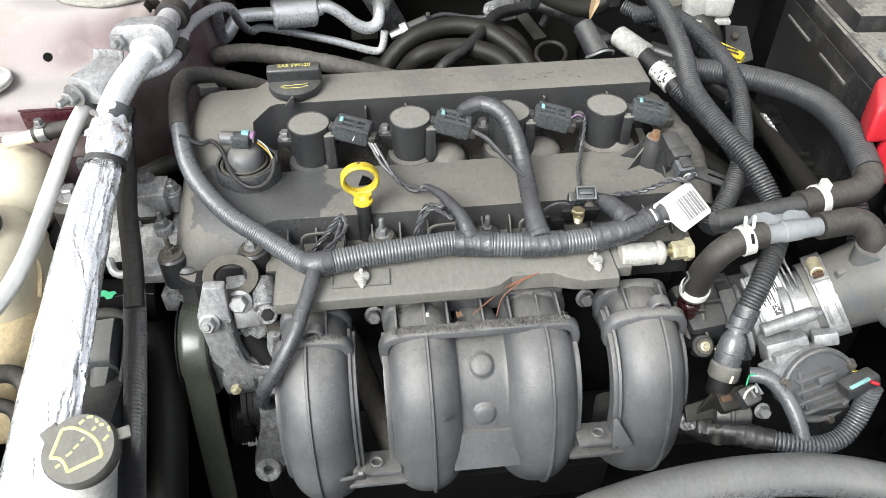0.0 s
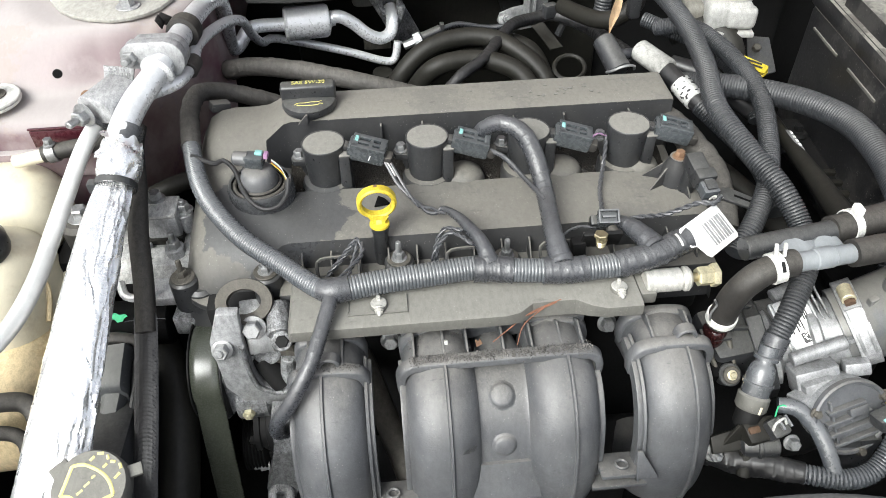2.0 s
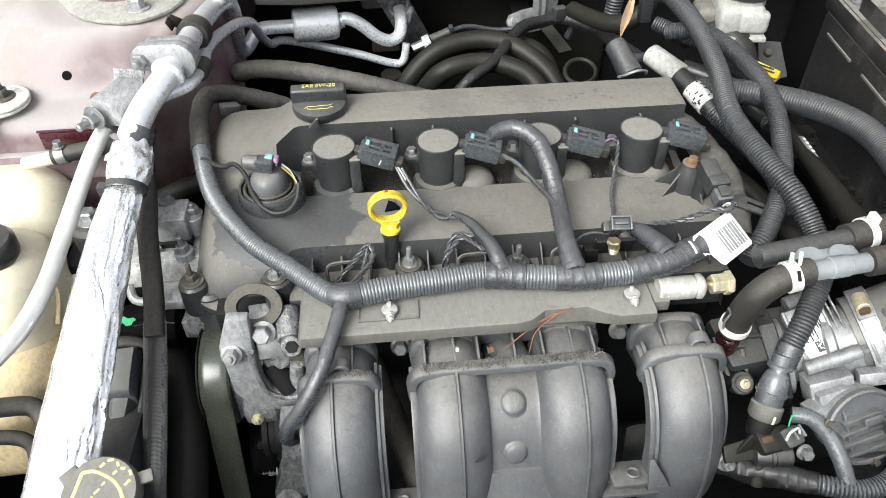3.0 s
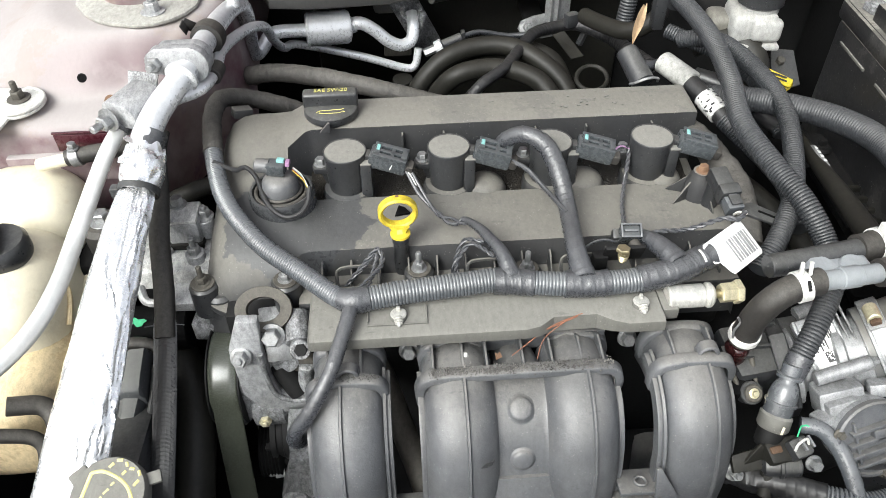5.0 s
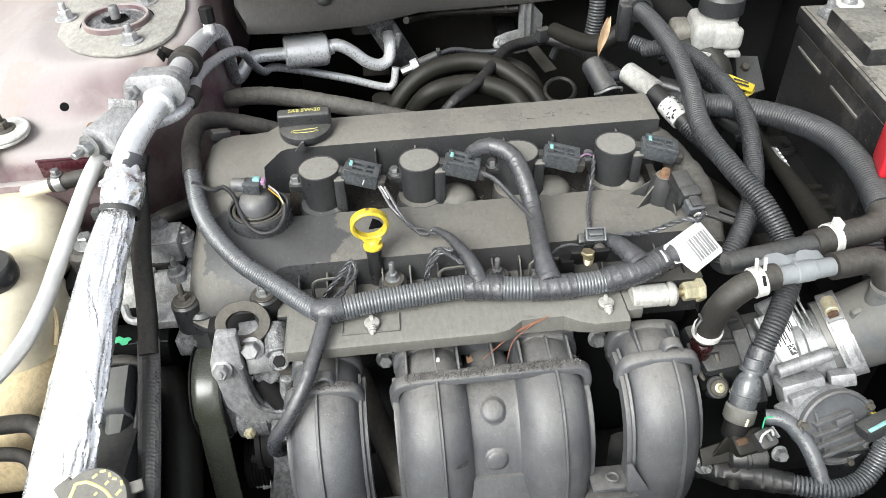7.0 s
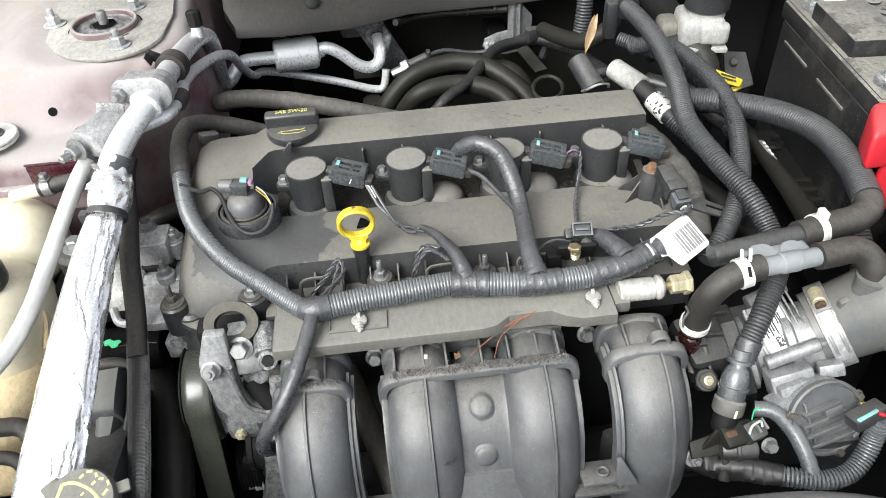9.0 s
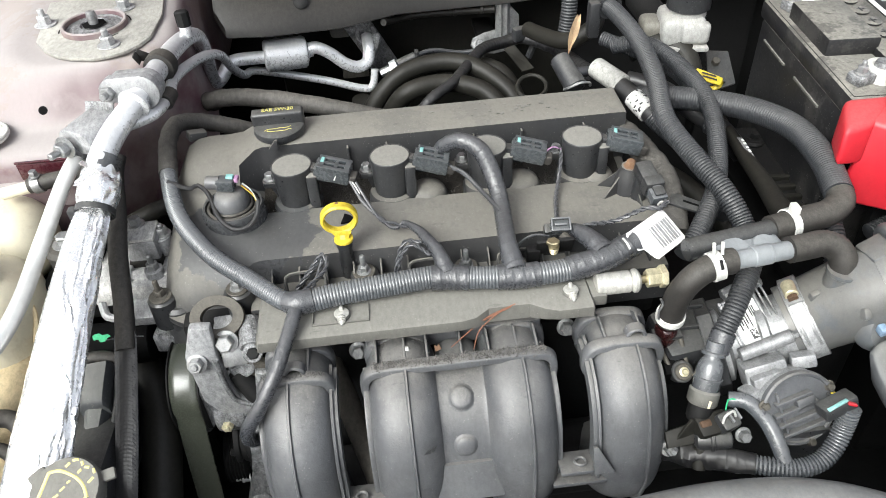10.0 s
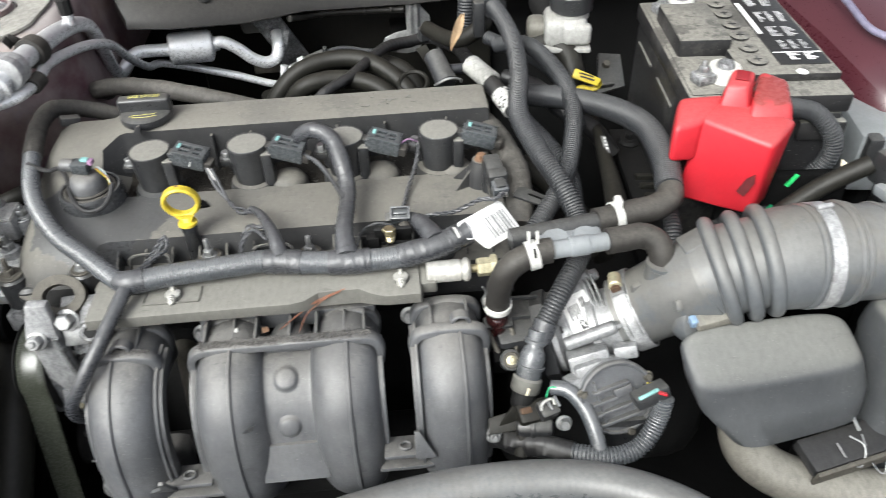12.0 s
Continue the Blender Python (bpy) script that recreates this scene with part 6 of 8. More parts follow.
part("nipple", lathe([(0.0155, 0), (0.0150, 0.006), (0.0142, 0.008), (0.0142, 0.014), (0.0132, 0.018), (0.0128, 0.025), (0.0138, 0.026), (0.0135, 0.029)], aim((0.314, -0.200, 0.847), (0.3145, -0.198, 0.90)), 26), DUCT, duct)
part("nipple_web", prism([(0, 0), (0.024, 0.010), (0.024, -0.010), (0, -0.014)], pose(0.290, -0.199, 0.854, 90, 0, 6), 0.006, 0.001), DUCT, duct)
part("nipple_web", box((0.318, -0.224, 0.851), (0.007, 0.030, 0.010), 0.002, (-38, 0, 8)), DUCT, duct)
part("top_step", box((0.342, -0.196, 0.893), (0.030, 0.030, 0.010), 0.003, (-18, -28, 6)), DUCT, duct)
part("sensor_boss", lathe([(0.024, 0), (0.023, 0.010), (0.019, 0.016)], aim((0.341, -0.226, 0.836), (0.345, -0.27, 0.856)), 26), DUCT, duct)
ts = part("temperature_sensor", box((0.348, -0.244, 0.850), (0.034, 0.012, 0.010), 0.002, (10, -10, 4)), TANCAST, duct, "tan sensor clip")
part("blue_tip", box((0.3295, -0.244, 0.849), (0.006, 0.008, 0.009), 0.0015, (10, -10, 4)), material("pale_blue_plastic", (0.20, 0.29, 0.40), 0.4), ts, "pale blue tip")

# ---- resonator and air box ----
def bulge_box(top, low, z0, z1, mat, name, parent):
    """A rounded moulded box whose top outline is smaller than its lower outline."""
    n = 40
    def outline(c, s, z, e):
        return [(c[0] + math.copysign(abs(math.cos(a)) ** e, math.cos(a)) * s[0], c[1] + math.copysign(abs(math.sin(a)) ** e, math.sin(a)) * s[1], z) for a in [2 * math.pi * i / n for i in range(n)]]
    rings = [outline(low[0], (low[1][0] * 0.93, low[1][1] * 0.9), z0, 0.45), outline(low[0], low[1], z0 + 0.006, 0.42)]
    for f in (0.2, 0.4, 0.55, 0.68, 0.78):
        g = f ** 1.6
        c = (low[0][0] + (top[0][0] - low[0][0]) * f, low[0][1] + (top[0][1] - low[0][1]) * f)
        s = (low[1][0] + (top[1][0] - low[1][0]) * g, low[1][1] + (top[1][1] - low[1][1]) * g)
        rings.append(outline(c, s, z0 + (z1 - z0) * f, 0.42))
    for k, zz in ((1.0, 0.84), (0.985, 0.90), (0.95, 0.955), (0.88, 0.99), (0.76, 1.01), (0.4, 1.02)):
        rings.append(outline(top[0], (top[1][0] * (1 - (1 - k) * 0.55), top[1][1] * k), z0 + (z1 - z0) * zz, 0.45))
    return part(name, from_rings(rings), mat, parent, angle=60)
reson = thing("air_resonator", (0.375, -0.295, 0.78), "dusty black moulded air resonator box", "resonator")
def soft_quad(fl, fr, br, bl, shrink=1.0, lift=0.0, e=0.42, n=44):
    """A rounded outline inside four corner points."""
    ring = []
    for i in range(n):
        a = 2 * math.pi * i / n
        u = 0.5 + 0.5 * shrink * math.copysign(abs(math.cos(a)) ** e, math.cos(a))
        v = 0.5 + 0.5 * shrink * math.copysign(abs(math.sin(a)) ** e, math.sin(a))
        p = (Vector(fl) * (1 - u) + Vector(fr) * u) * (1 - v) + (Vector(bl) * (1 - u) + Vector(br) * u) * v
        ring.append((p.x, p.y, p.z + lift))
    return ring
LOW = ((0.356, -0.318, 0.762), (0.468, -0.304, 0.772), (0.460, -0.255, 0.785), (0.337, -0.262, 0.785))
MIDQ = ((0.331, -0.305, 0.790), (0.475, -0.295, 0.796), (0.462, -0.248, 0.820), (0.317, -0.254, 0.820))
TOPQ = ((0.325, -0.294, 0.804), (0.469, -0.287, 0.815), (0.457, -0.241, 0.843), (0.314, -0.247, 0.840))
part("shell", from_rings([soft_quad(*LOW, 0.5), soft_quad(*LOW, 0.90), soft_quad(*LOW, 1.0, 0.006), soft_quad(*MIDQ), soft_quad(*TOPQ), soft_quad(*TOPQ, 0.97, 0.0035), soft_quad(*TOPQ, 0.91, 0.0060), soft_quad(*TOPQ, 0.80, 0.0078), soft_quad(*TOPQ, 0.5, 0.0090), soft_quad(*TOPQ, 0.15, 0.0094)]), BOXGREY, reson, angle=60)
part("outlet_tube", sweep([(0.372, -0.283, 0.780), (0.374, -0.294, 0.752), (0.386, -0.308, 0.736), (0.415, -0.324, 0.728), (0.47, -0.340, 0.727), (0.53, -0.35, 0.73)], 0.020, n=22), TANCAST, reson, "tan-grey plastic tube")
abx = thing("air_cleaner_box", (0.52, -0.27, 0.78), "dusty black air cleaner box", "air cleaner")
bulge_box(((0.540, -0.270), (0.072, 0.034)), ((0.550, -0.285), (0.074, 0.040)), 0.70, 0.862, BOXGREY, "shell", abx)
part("shelf_edge", box((0.464, -0.312, 0.760), (0.11, 0.030, 0.012), 0.003, (10, 0, 12)), DARKTAPE, abx)
part("shelf_lip", box((0.467, -0.328, 0.755), (0.11, 0.004, 0.016), 0.001, (10, 0, 12)), GRIMY, abx)
part("loose_wire", sweep([(0.438, -0.318, 0.770), (0.444, -0.330, 0.762), (0.454, -0.334, 0.758), (0.460, -0.322, 0.768), (0.450, -0.314, 0.772)], 0.0009, n=6), STEEL, abx)
part("loose_wire", sweep([(0.462, -0.312, 0.770), (0.466, -0.330, 0.756), (0.474, -0.338, 0.750), (0.480, -0.326, 0.760)], 0.0008, n=6), STEEL, abx)
part("spring_clip", sweep([(0.451, -0.286, 0.796), (0.457, -0.300, 0.780), (0.462, -0.308, 0.770)], 0.0016, n=6), STEEL, abx)

# front hose along the radiator support
fh = thing("front_conduit", (0.16, -0.362, 0.80), "thick dusty grey corrugated hose along the front", "hose")
part("hose", sweep([(-0.06, -0.43, 0.79), (-0.01, -0.40, 0.815), (0.032, -0.380, 0.827), (0.067, -0.371, 0.829), (0.108, -0.364, 0.829), (0.155, -0.361, 0.829), (0.20, -0.364, 0.829), (0.238, -0.374, 0.829), (0.272, -0.391, 0.827), (0.30, -0.412, 0.82), (0.33, -0.44, 0.80)], 0.0145, n=26, pitch=0.0044, depth=0.00012), material("dusty_hose_plastic", (0.085, 0.090, 0.093), 0.27, spec=0.7, dust=0.40, dust_color=(0.25, 0.238, 0.21), stain=0.25, stain_color=(0.12, 0.113, 0.098), wash=0.2, grit=0.1), fh)
part("bracket_bar", sweep([(0.06, -0.405, 0.805), (0.16, -0.393, 0.806), (0.26, -0.405, 0.806), (0.34, -0.43, 0.80)], 0.012, n=12), PLASTIC, fh)

# ---- battery ----
bat = thing("car_battery", (0.461, 0.052, 0.76), "dusty black car battery with printed top label", "battery")
bat.rotation_euler = (0, 0, radians(-5))
bat.scale = (0.9, 1, 1)
L = dict(local=True)
part("case", box((0, 0, 0.080), (0.164, 0.226, 0.172), 0.005), BATTERY, bat, **L)
part("lid", box((0, 0, 0.177), (0.170, 0.232, 0.020), 0.004), BATTERY, bat, **L)
part("terminal_step", box((-0.052, 0, 0.1865), (0.058, 0.222, 0.003), 0.001), BATTERY, bat, **L)
part("raised_top", box((0.030, 0.012, 0.190), (0.104, 0.200, 0.010), 0.003), BATTERY, bat, **L)
part("vent_block", box((-0.046, 0.016, 0.1940), (0.058, 0.096, 0.023), 0.003), BATTERY, bat, **L)
part("vent_disc", lathe([(0.008, 0), (0.0085, 0.0006), (0.007, 0.001), (0.002, 0.001)], pose(-0.046, 0.034, 0.2053), 20), BATTERY, bat, **L)
for k in range(6):
    vc = part("vent_cap", lathe([(0.0095, 0), (0.0105, 0.0008), (0.0105, 0.0022), (0.009, 0.0028), (0.002, 0.0026)], pose(0.001, -0.062 + 0.028 * k, 0.1955), 22), BATTERY, bat, **L)
    part("slot", join(box((0.001, -0.062 + 0.028 * k, 0.1985), (0.009, 0.0014, 0.0006), 0.0), box((0.001, -0.062 + 0.028 * k, 0.1985), (0.0014, 0.009, 0.0006), 0.0)), PLASTIC, vc, **L)
LABELINK = material("grey_print", (0.34, 0.34, 0.34), 0.5)
lb = part("top_label", box((0.050, 0.018, 0.1953), (0.054, 0.176, 0.0012), 0.0003), INK, bat, "black label with white print", **L)
rng = random.Random(9)
part("brand_bar", box((0.027, 0.040, 0.1962), (0.006, 0.080, 0.0004), 0.0), PAPER, lb, **L)
for blk, (y0, rows, cols) in enumerate(((-0.060, 6, 2), (-0.036, 7, 3), (-0.006, 8, 2), (0.030, 9, 3), (0.072, 8, 2))):
    for r_ in range(rows):
        for c_ in range(cols):
            w = (0.034 / cols) * rng.uniform(0.35, 0.8)
            part("print_bar", box((0.038 + c_ * 0.036 / cols + w / 2, y0 + 0.0030 * r_, 0.1962), (w, 0.0014, 0.0004), 0.0), LABELINK if blk else PAPER, lb, **L)
part("divider", box((0.050, -0.045, 0.1963), (0.052, 0.0016, 0.0004), 0.0), PAPER, lb, **L)
part("white_spot", lathe([(0.006, 0), (0.0055, 0.0004)], pose(0.040, -0.085, 0.1952), 16), PAPER, bat, **L)
for k, y in enumerate((0.060, -0.030)):
    part("case_strip", box((-0.0832, y, 0.148), (0.0022, 0.062, 0.0030), 0.0006), SHELF, bat, **L)
for y, mt in ((0.088, WHITE), (-0.080, WHITE)):
    post = part("terminal_post", lathe([(0.009, 0.186), (0.0085, 0.203), (0.0075, 0.205), (0.001, 0.2055)], pose(-0.040, y, 0), 20), CAST, bat, **L)
    part("terminal_ring", ring_bm(0.0165, 0.009, 0.014, pose(-0.040, y, 0.187)), mt, post, "crusted pale terminal clamp", **L)
    part("clamp_arm", box((-0.062, y - 0.006, 0.193), (0.026, 0.018, 0.010), 0.002, (0, 0, 20)), CAST, post, **L)
    part("clamp_bolt", join(hex_bolt((-0.066, y - 0.008, 0.198), (-0.066, y - 0.008, 1), 0.009, 1.3, 0.005)), STEEL, post, **L)
part("hold_lip", box((0.060, -0.114, 0.150), (0.05, 0.012, 0.02), 0.003), BATTERY, bat, **L)

# red terminal cover
rc = thing("terminal_cover", (0.40, -0.11, 0.89), "bright red plastic battery terminal cover", "terminal cover")
def quad_loft(secs, mat, name, parent, bevel=0.004):
    bm = from_rings(secs)
    bmesh.ops.bevel(bm, geom=bm.edges[:], offset=bevel, segments=3, profile=0.5, affect='EDGES')
    return part(name, bm, mat, parent, angle=50)
quad_loft([[(0.358, -0.101, 0.868), (0.418, -0.137, 0.866), (0.440, -0.116, 0.868), (0.384, -0.070, 0.870)],
           [(0.371, -0.094, 0.948), (0.420, -0.139, 0.942), (0.451, -0.112, 0.950), (0.402, -0.066, 0.956)]], RED, "shell", rc, 0.0045)
quad_loft([[(0.343, -0.107, 0.910), (0.368, -0.104, 0.908), (0.396, -0.074, 0.908), (0.357, -0.070, 0.910)],
           [(0.345, -0.102, 0.945), (0.374, -0.0975, 0.9485), (0.408, -0.068, 0.9575), (0.360, -0.065, 0.9555)]], RED, "side_lobe", rc, 0.006)
quad_loft([[(0.404, -0.112, 0.936), (0.449, -0.116, 0.938), (0.459, -0.074, 0.940), (0.430, -0.050, 0.940)],
           [(0.416, -0.092, 0.9595), (0.449, -0.102, 0.9580), (0.456, -0.072, 0.969), (0.438, -0.055, 0.971)]], RED, "hood", rc, 0.005)
lt = quad_loft([[(0.390, -0.083, 0.948), (0.416, -0.092, 0.948), (0.429, -0.070, 0.948), (0.403, -0.059, 0.948)],
           [(0.398, -0.074, 0.967), (0.414, -0.081, 0.968), (0.426, -0.067, 0.976), (0.409, -0.059, 0.976)]], RED, "latch_block", rc, 0.0025)
# Uncut slot: a darker red plate carries the shade of its inside.
part("slot", box((0.4140, -0.0690, 0.9735), (0.012, 0.011, 0.0014), 0.0003, (22, 2, -26)), material("shaded_red_plastic", (0.22, 0.01, 0.015), 0.6), lt)
part("dirt_mark", prism([(-0.005, -0.011), (0.003, -0.013), (0.006, 0.004), (0.003, 0.012), (-0.002, 0.005)], pose(0.4085, -0.1318, 0.900, 90, 10, -37), 0.0012, 0.0), material("dark_red_grime", (0.10, 0.012, 0.014), 0.8), rc, "dark grime patch")
pcab = thing("positive_cable", (0.50, -0.08, 0.87), "corrugated black positive battery cable", "cable")
part("conduit", sweep([(0.448, -0.078, 0.945), (0.470, -0.072, 0.938), (0.492, -0.073, 0.931), (0.509, -0.082, 0.912), (0.511, -0.086, 0.892), (0.500, -0.086, 0.872), (0.478, -0.09, 0.852), (0.44, -0.10, 0.84), (0.40, -0.11, 0.83)], 0.0092, n=14, pitch=0.0031, depth=0.0014), CONDUIT, pcab)
bt = thing("battery_tray", (0.46, -0.06, 0.72), "black battery tray wall with green paint marks", "battery tray")
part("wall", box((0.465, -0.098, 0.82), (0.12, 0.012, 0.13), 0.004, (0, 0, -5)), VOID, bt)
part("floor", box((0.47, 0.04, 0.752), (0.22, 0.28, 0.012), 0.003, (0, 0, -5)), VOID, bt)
for p in ((0.468, -0.1055, 0.880), (0.452, -0.1055, 0.846)):
    part("paint_mark", box(p, (0.004, 0.0012, 0.015), 0.0, (0, 30, -5)), material("green_mark", (0.03, 0.55, 0.15), 0.5) if p[2] > 0.85 else GREEN, bt, "green paint mark")
tf = thing("tray_floor_bracket", (0.385, 0.06, 0.80), "black slotted tray bracket with bolt", "bracket")
part("plate", box((0.385, 0.04, 0.806), (0.06, 0.16, 0.008), 0.002, (0, 0, -5)), DARK, tf)
for k in range(4):
    part("slat", box((0.385, 0.012 - 0.018 * k, 0.8125), (0.045, 0.006, 0.006), 0.001, (0, 0, -5)), HOSE, tf)
part("washer", lathe([(0.012, 0.810), (0.0125, 0.812), (0.010, 0.815), (0.004, 0.816)], pose(0.377, 0.088, 0), 22), DARK, tf)
part("bolt", hex_bolt((0.377, 0.088, 0.815), (0.377, 0.088, 2), 0.009, 1.3), DARK, tf)

# fuse box corner and yellow scrap beyond the battery
fb = thing("fuse_box", (0.62, -0.02, 0.82), "dark grey plastic fuse box beside the battery", "fuse box")
part("case", box((0.635, 0.005, 0.842), (0.10, 0.10, 0.07), 0.006, (0, 0, -10)), FITTING, fb)
part("clip", box((0.590, -0.035, 0.862), (0.016, 0.022, 0.030), 0.003, (0, 0, -10)), PLASTIC, fb)
part("clip", box((0.600, -0.068, 0.83), (0.020, 0.020, 0.05), 0.003, (0, 0, -10)), PLASTIC, fb)
mf = thing("air_flow_sensor", (0.53, -0.175, 0.90), "grey air flow sensor plug with red latch", "sensor")
part("body", box((0.520, -0.158, 0.925), (0.030, 0.020, 0.030), 0.003, (0, 0, 12)), PLASTIC, mf)
part("base", box((0.530, -0.175, 0.912), (0.055, 0.026, 0.010), 0.002, (0, 0, 12)), FITTING, mf)
part("latch", box((0.521, -0.158, 0.942), (0.020, 0.006, 0.004), 0.001, (0, 0, 12)), RED, mf)
part("cable", sweep([(0.505, -0.150, 0.925), (0.470, -0.145, 0.900), (0.43, -0.15, 0.872), (0.39, -0.16, 0.85)], 0.0085, n=14), HOSE, mf)
part("tape_scrap", prism([(0, 0), (0.012, -0.003), (0.016, 0.004), (0.008, 0.005), (0.004, 0.010)], pose(0.482, -0.146, 0.916, 20, 10, 0) @ Matrix.Scale(1.3, 4), 0.0015, 0.0003), CREAM, mf, "torn yellow tape scrap")


# ---- left side: foil hose, pipes, reservoir ----
foil = thing("foil_wrapped_hose", (-0.34, -0.20, 0.80), "crumpled silver foil heat-wrapped hose", "hose")
rng = random.Random(12)
CREASES = [(rng.uniform(0.45, 1.6), rng.uniform(-1.6, 1.6), rng.uniform(0.0, 0.03), rng.uniform(0.05, 0.13), rng.uniform(0.0006, 0.0018), rng.uniform(0.03, 0.055)) for _k in range(8)]
CREASES += [(rng.uniform(0.0, 0.6), rng.uniform(-1.0, 1.0), q, q + rng.uniform(0.04, 0.10), rng.uniform(0.0012, 0.0024), rng.uniform(0.04, 0.08)) for q in np.linspace(0.05, 0.34, 14)]
CREASES += [(rng.uniform(0.8, 2.1), rng.choice((-1, 1)) * rng.uniform(8, 26), q, q + rng.uniform(0.02, 0.05), rng.uniform(0.0012, 0.0026), rng.uniform(0.03, 0.06)) for q in np.linspace(0.06, 0.37, 16)]
CREASES += [(rng.uniform(0.3, 0.9), rng.uniform(-4, 4), q, q + rng.uniform(0.03, 0.06), rng.uniform(0.0015, 0.0030), rng.uniform(0.04, 0.08)) for q in np.linspace(0.20, 0.36, 12)]
c, u = spline([(-0.3165, -0.046, 0.906), (-0.3205, -0.062, 0.899), (-0.3305, -0.14, 0.868), (-0.342, -0.215, 0.826), (-0.3555, -0.29, 0.779), (-0.375, -0.37, 0.729)], 0.0016)
rr = np.interp(np.linspace(0, 1, len(c)), [0, 0.04, 0.12, 0.3, 0.6, 1], [0.0125, 0.0155, 0.0180, 0.0205, 0.0242, 0.028])
rings = []
for i in range(len(c)):
    ring = []
    s = u[i]
    for j in range(150):
        a = 2 * math.pi * j / 150
        ca, sa = math.cos(a), math.sin(a)
        p = Vector(c[i])
        fold = noise.noise(Vector((ca * 1.2, sa * 1.2, s * 13)))
        wide = noise.noise(Vector((ca * 2.6 + 7, sa * 2.6, s * 30)))
        dd, _pp = noise.voronoi(Vector((ca * 1.9, sa * 1.9, s * 34 + 0.8 * fold)))
        gap = dd[1] - dd[0]
        pleat = 0.10 * (abs(math.sin(a * 5.5 + 2.5 * fold)) - 0.55) * max(0.0, 1 - s / 0.035) ** 0.7
        fold_lines = 0.0
        for a0, slope, s0, s1, depth, w in CREASES:
            if s0 < s < s1:
                ac_ = a0 + slope * (s - s0) + 0.10 * noise.noise(Vector((a0 * 9, s * 55, 3))) + 0.05 * noise.noise(Vector((a0 * 5, s * 190, 8)))
                q = (a - ac_) / w
                if abs(q) < 4:
                    f_ = min(1.0, (s - s0) / 0.012, (s1 - s) / 0.02)
                    fold_lines += depth * f_ * (math.exp(-(q - 1.1) ** 2) - 1.3 * math.exp(-q * q))
        side_ridge = 0.0016 * max(0.0, 1 - abs(a - 0.75 - 0.1 * fold) / 0.30)
        R = rr[i] * (1 + 0.03 * fold + pleat) + 0.0024 * (dd[0] - 0.45) * (0.5 + max(0.0, ca)) + fold_lines + side_ridge
        ring.append((p.x + R * ca, p.y + 0.35 * R * sa, p.z + 0.9 * R * sa))
    rings.append(ring)
part("wrap", from_rings(rings), FOIL, foil, angle=30)
A0, A1 = Vector((-0.3165, -0.047, 0.906)), Vector((-0.3125, -0.012, 0.926))
CMX = aim(A0, A1)
rings = []
for i in range(15):
    f = i / 14
    ring = []
    for j in range(48):
        a = 2 * math.pi * j / 48
        n1 = noise.noise(Vector((math.cos(a) * 2, math.sin(a) * 2, f * 3)))
        n2 = 1 - 2 * abs(noise.noise(Vector((math.cos(a) * 4, math.sin(a) * 4, f * 6 + 8))))
        R = 0.0150 + 0.0026 * math.sin(math.pi * min(1.0, f * 1.1)) + 0.0016 * n1 + 0.0012 * n2
        ring.append((R * math.cos(a), R * math.sin(a), 0.036 * f * (1 + 0.22 * n1 * f)))
    rings.append(ring)
part("torn_collar", moved(from_rings(rings), CMX), FOIL, foil, "torn bright foil collar", angle=22)
part("cable_tie", arc_strip(aim((-0.3175, -0.053, 0.903), (-0.3125, -0.012, 0.926)), 0.0158, 0, 2 * math.pi, 0.0, 0.0062, 0.0014, 36), PLASTIC, foil)
part("tie_head", box((-0.3350, -0.053, 0.907), (0.008, 0.009, 0.010), 0.0015), PLASTIC, foil)
part("tape_end", sweep([(-0.3130, -0.020, 0.922), (-0.309, -0.004, 0.931)], 0.0142, n=18, step=0.003, wobble=0.1), TAPE, foil)
rng = random.Random(2)
for k in range(7):
    a = rng.uniform(-0.9, 1.3)
    q = CMX @ Vector((0.0165 * math.cos(a), 0.0165 * math.sin(a), rng.uniform(0.012, 0.034)))
    part("foil_scrap", prism([(0, 0), (0.007, 0.001), (0.011, 0.006), (0.008, 0.009), (0.003, 0.006)], Matrix.Translation(q) @ pose(0, 0, 0, rng.uniform(-30, 40), rng.uniform(-40, 40), rng.uniform(0, 360)), 0.0004, 0.0), FOIL, foil)

ac = thing("air_conditioning_line", (-0.28, 0.2, 0.85), "bright aluminium air conditioning pipe with silver muffler", "pipe")
part("main_pipe", sweep([(-0.316, -0.030, 0.915), (-0.3135, -0.012, 0.930), (-0.305, 0.016, 0.942), (-0.290, 0.047, 0.953), (-0.2785, 0.090, 0.959), (-0.2735, 0.160, 0.953), (-0.2685, 0.205, 0.947), (-0.2645, 0.235, 0.939), (-0.263, 0.256, 0.927), (-0.264, 0.272, 0.908), (-0.270, 0.296, 0.875), (-0.277, 0.324, 0.838), (-0.275, 0.336, 0.827), (-0.268, 0.346, 0.830), (-0.260, 0.356, 0.839), (-0.248, 0.366, 0.842), (-0.205, 0.378, 0.837)], [0.0125, 0.012, 0.0115, 0.0110, 0.0110, 0.0108, 0.0105, 0.0100, 0.0092, 0.0082, 0.0082, 0.0085, 0.009, 0.009, 0.009, 0.009], n=20), PIPE, ac)
part("muffler", lathe([(0.014, 0), (0.020, 0.001), (0.0225, 0.004), (0.0225, 0.056), (0.020, 0.060), (0.011, 0.063)], aim((-0.213, 0.379, 0.837), (-0.15, 0.390, 0.8345)), 32), PIPE, ac)
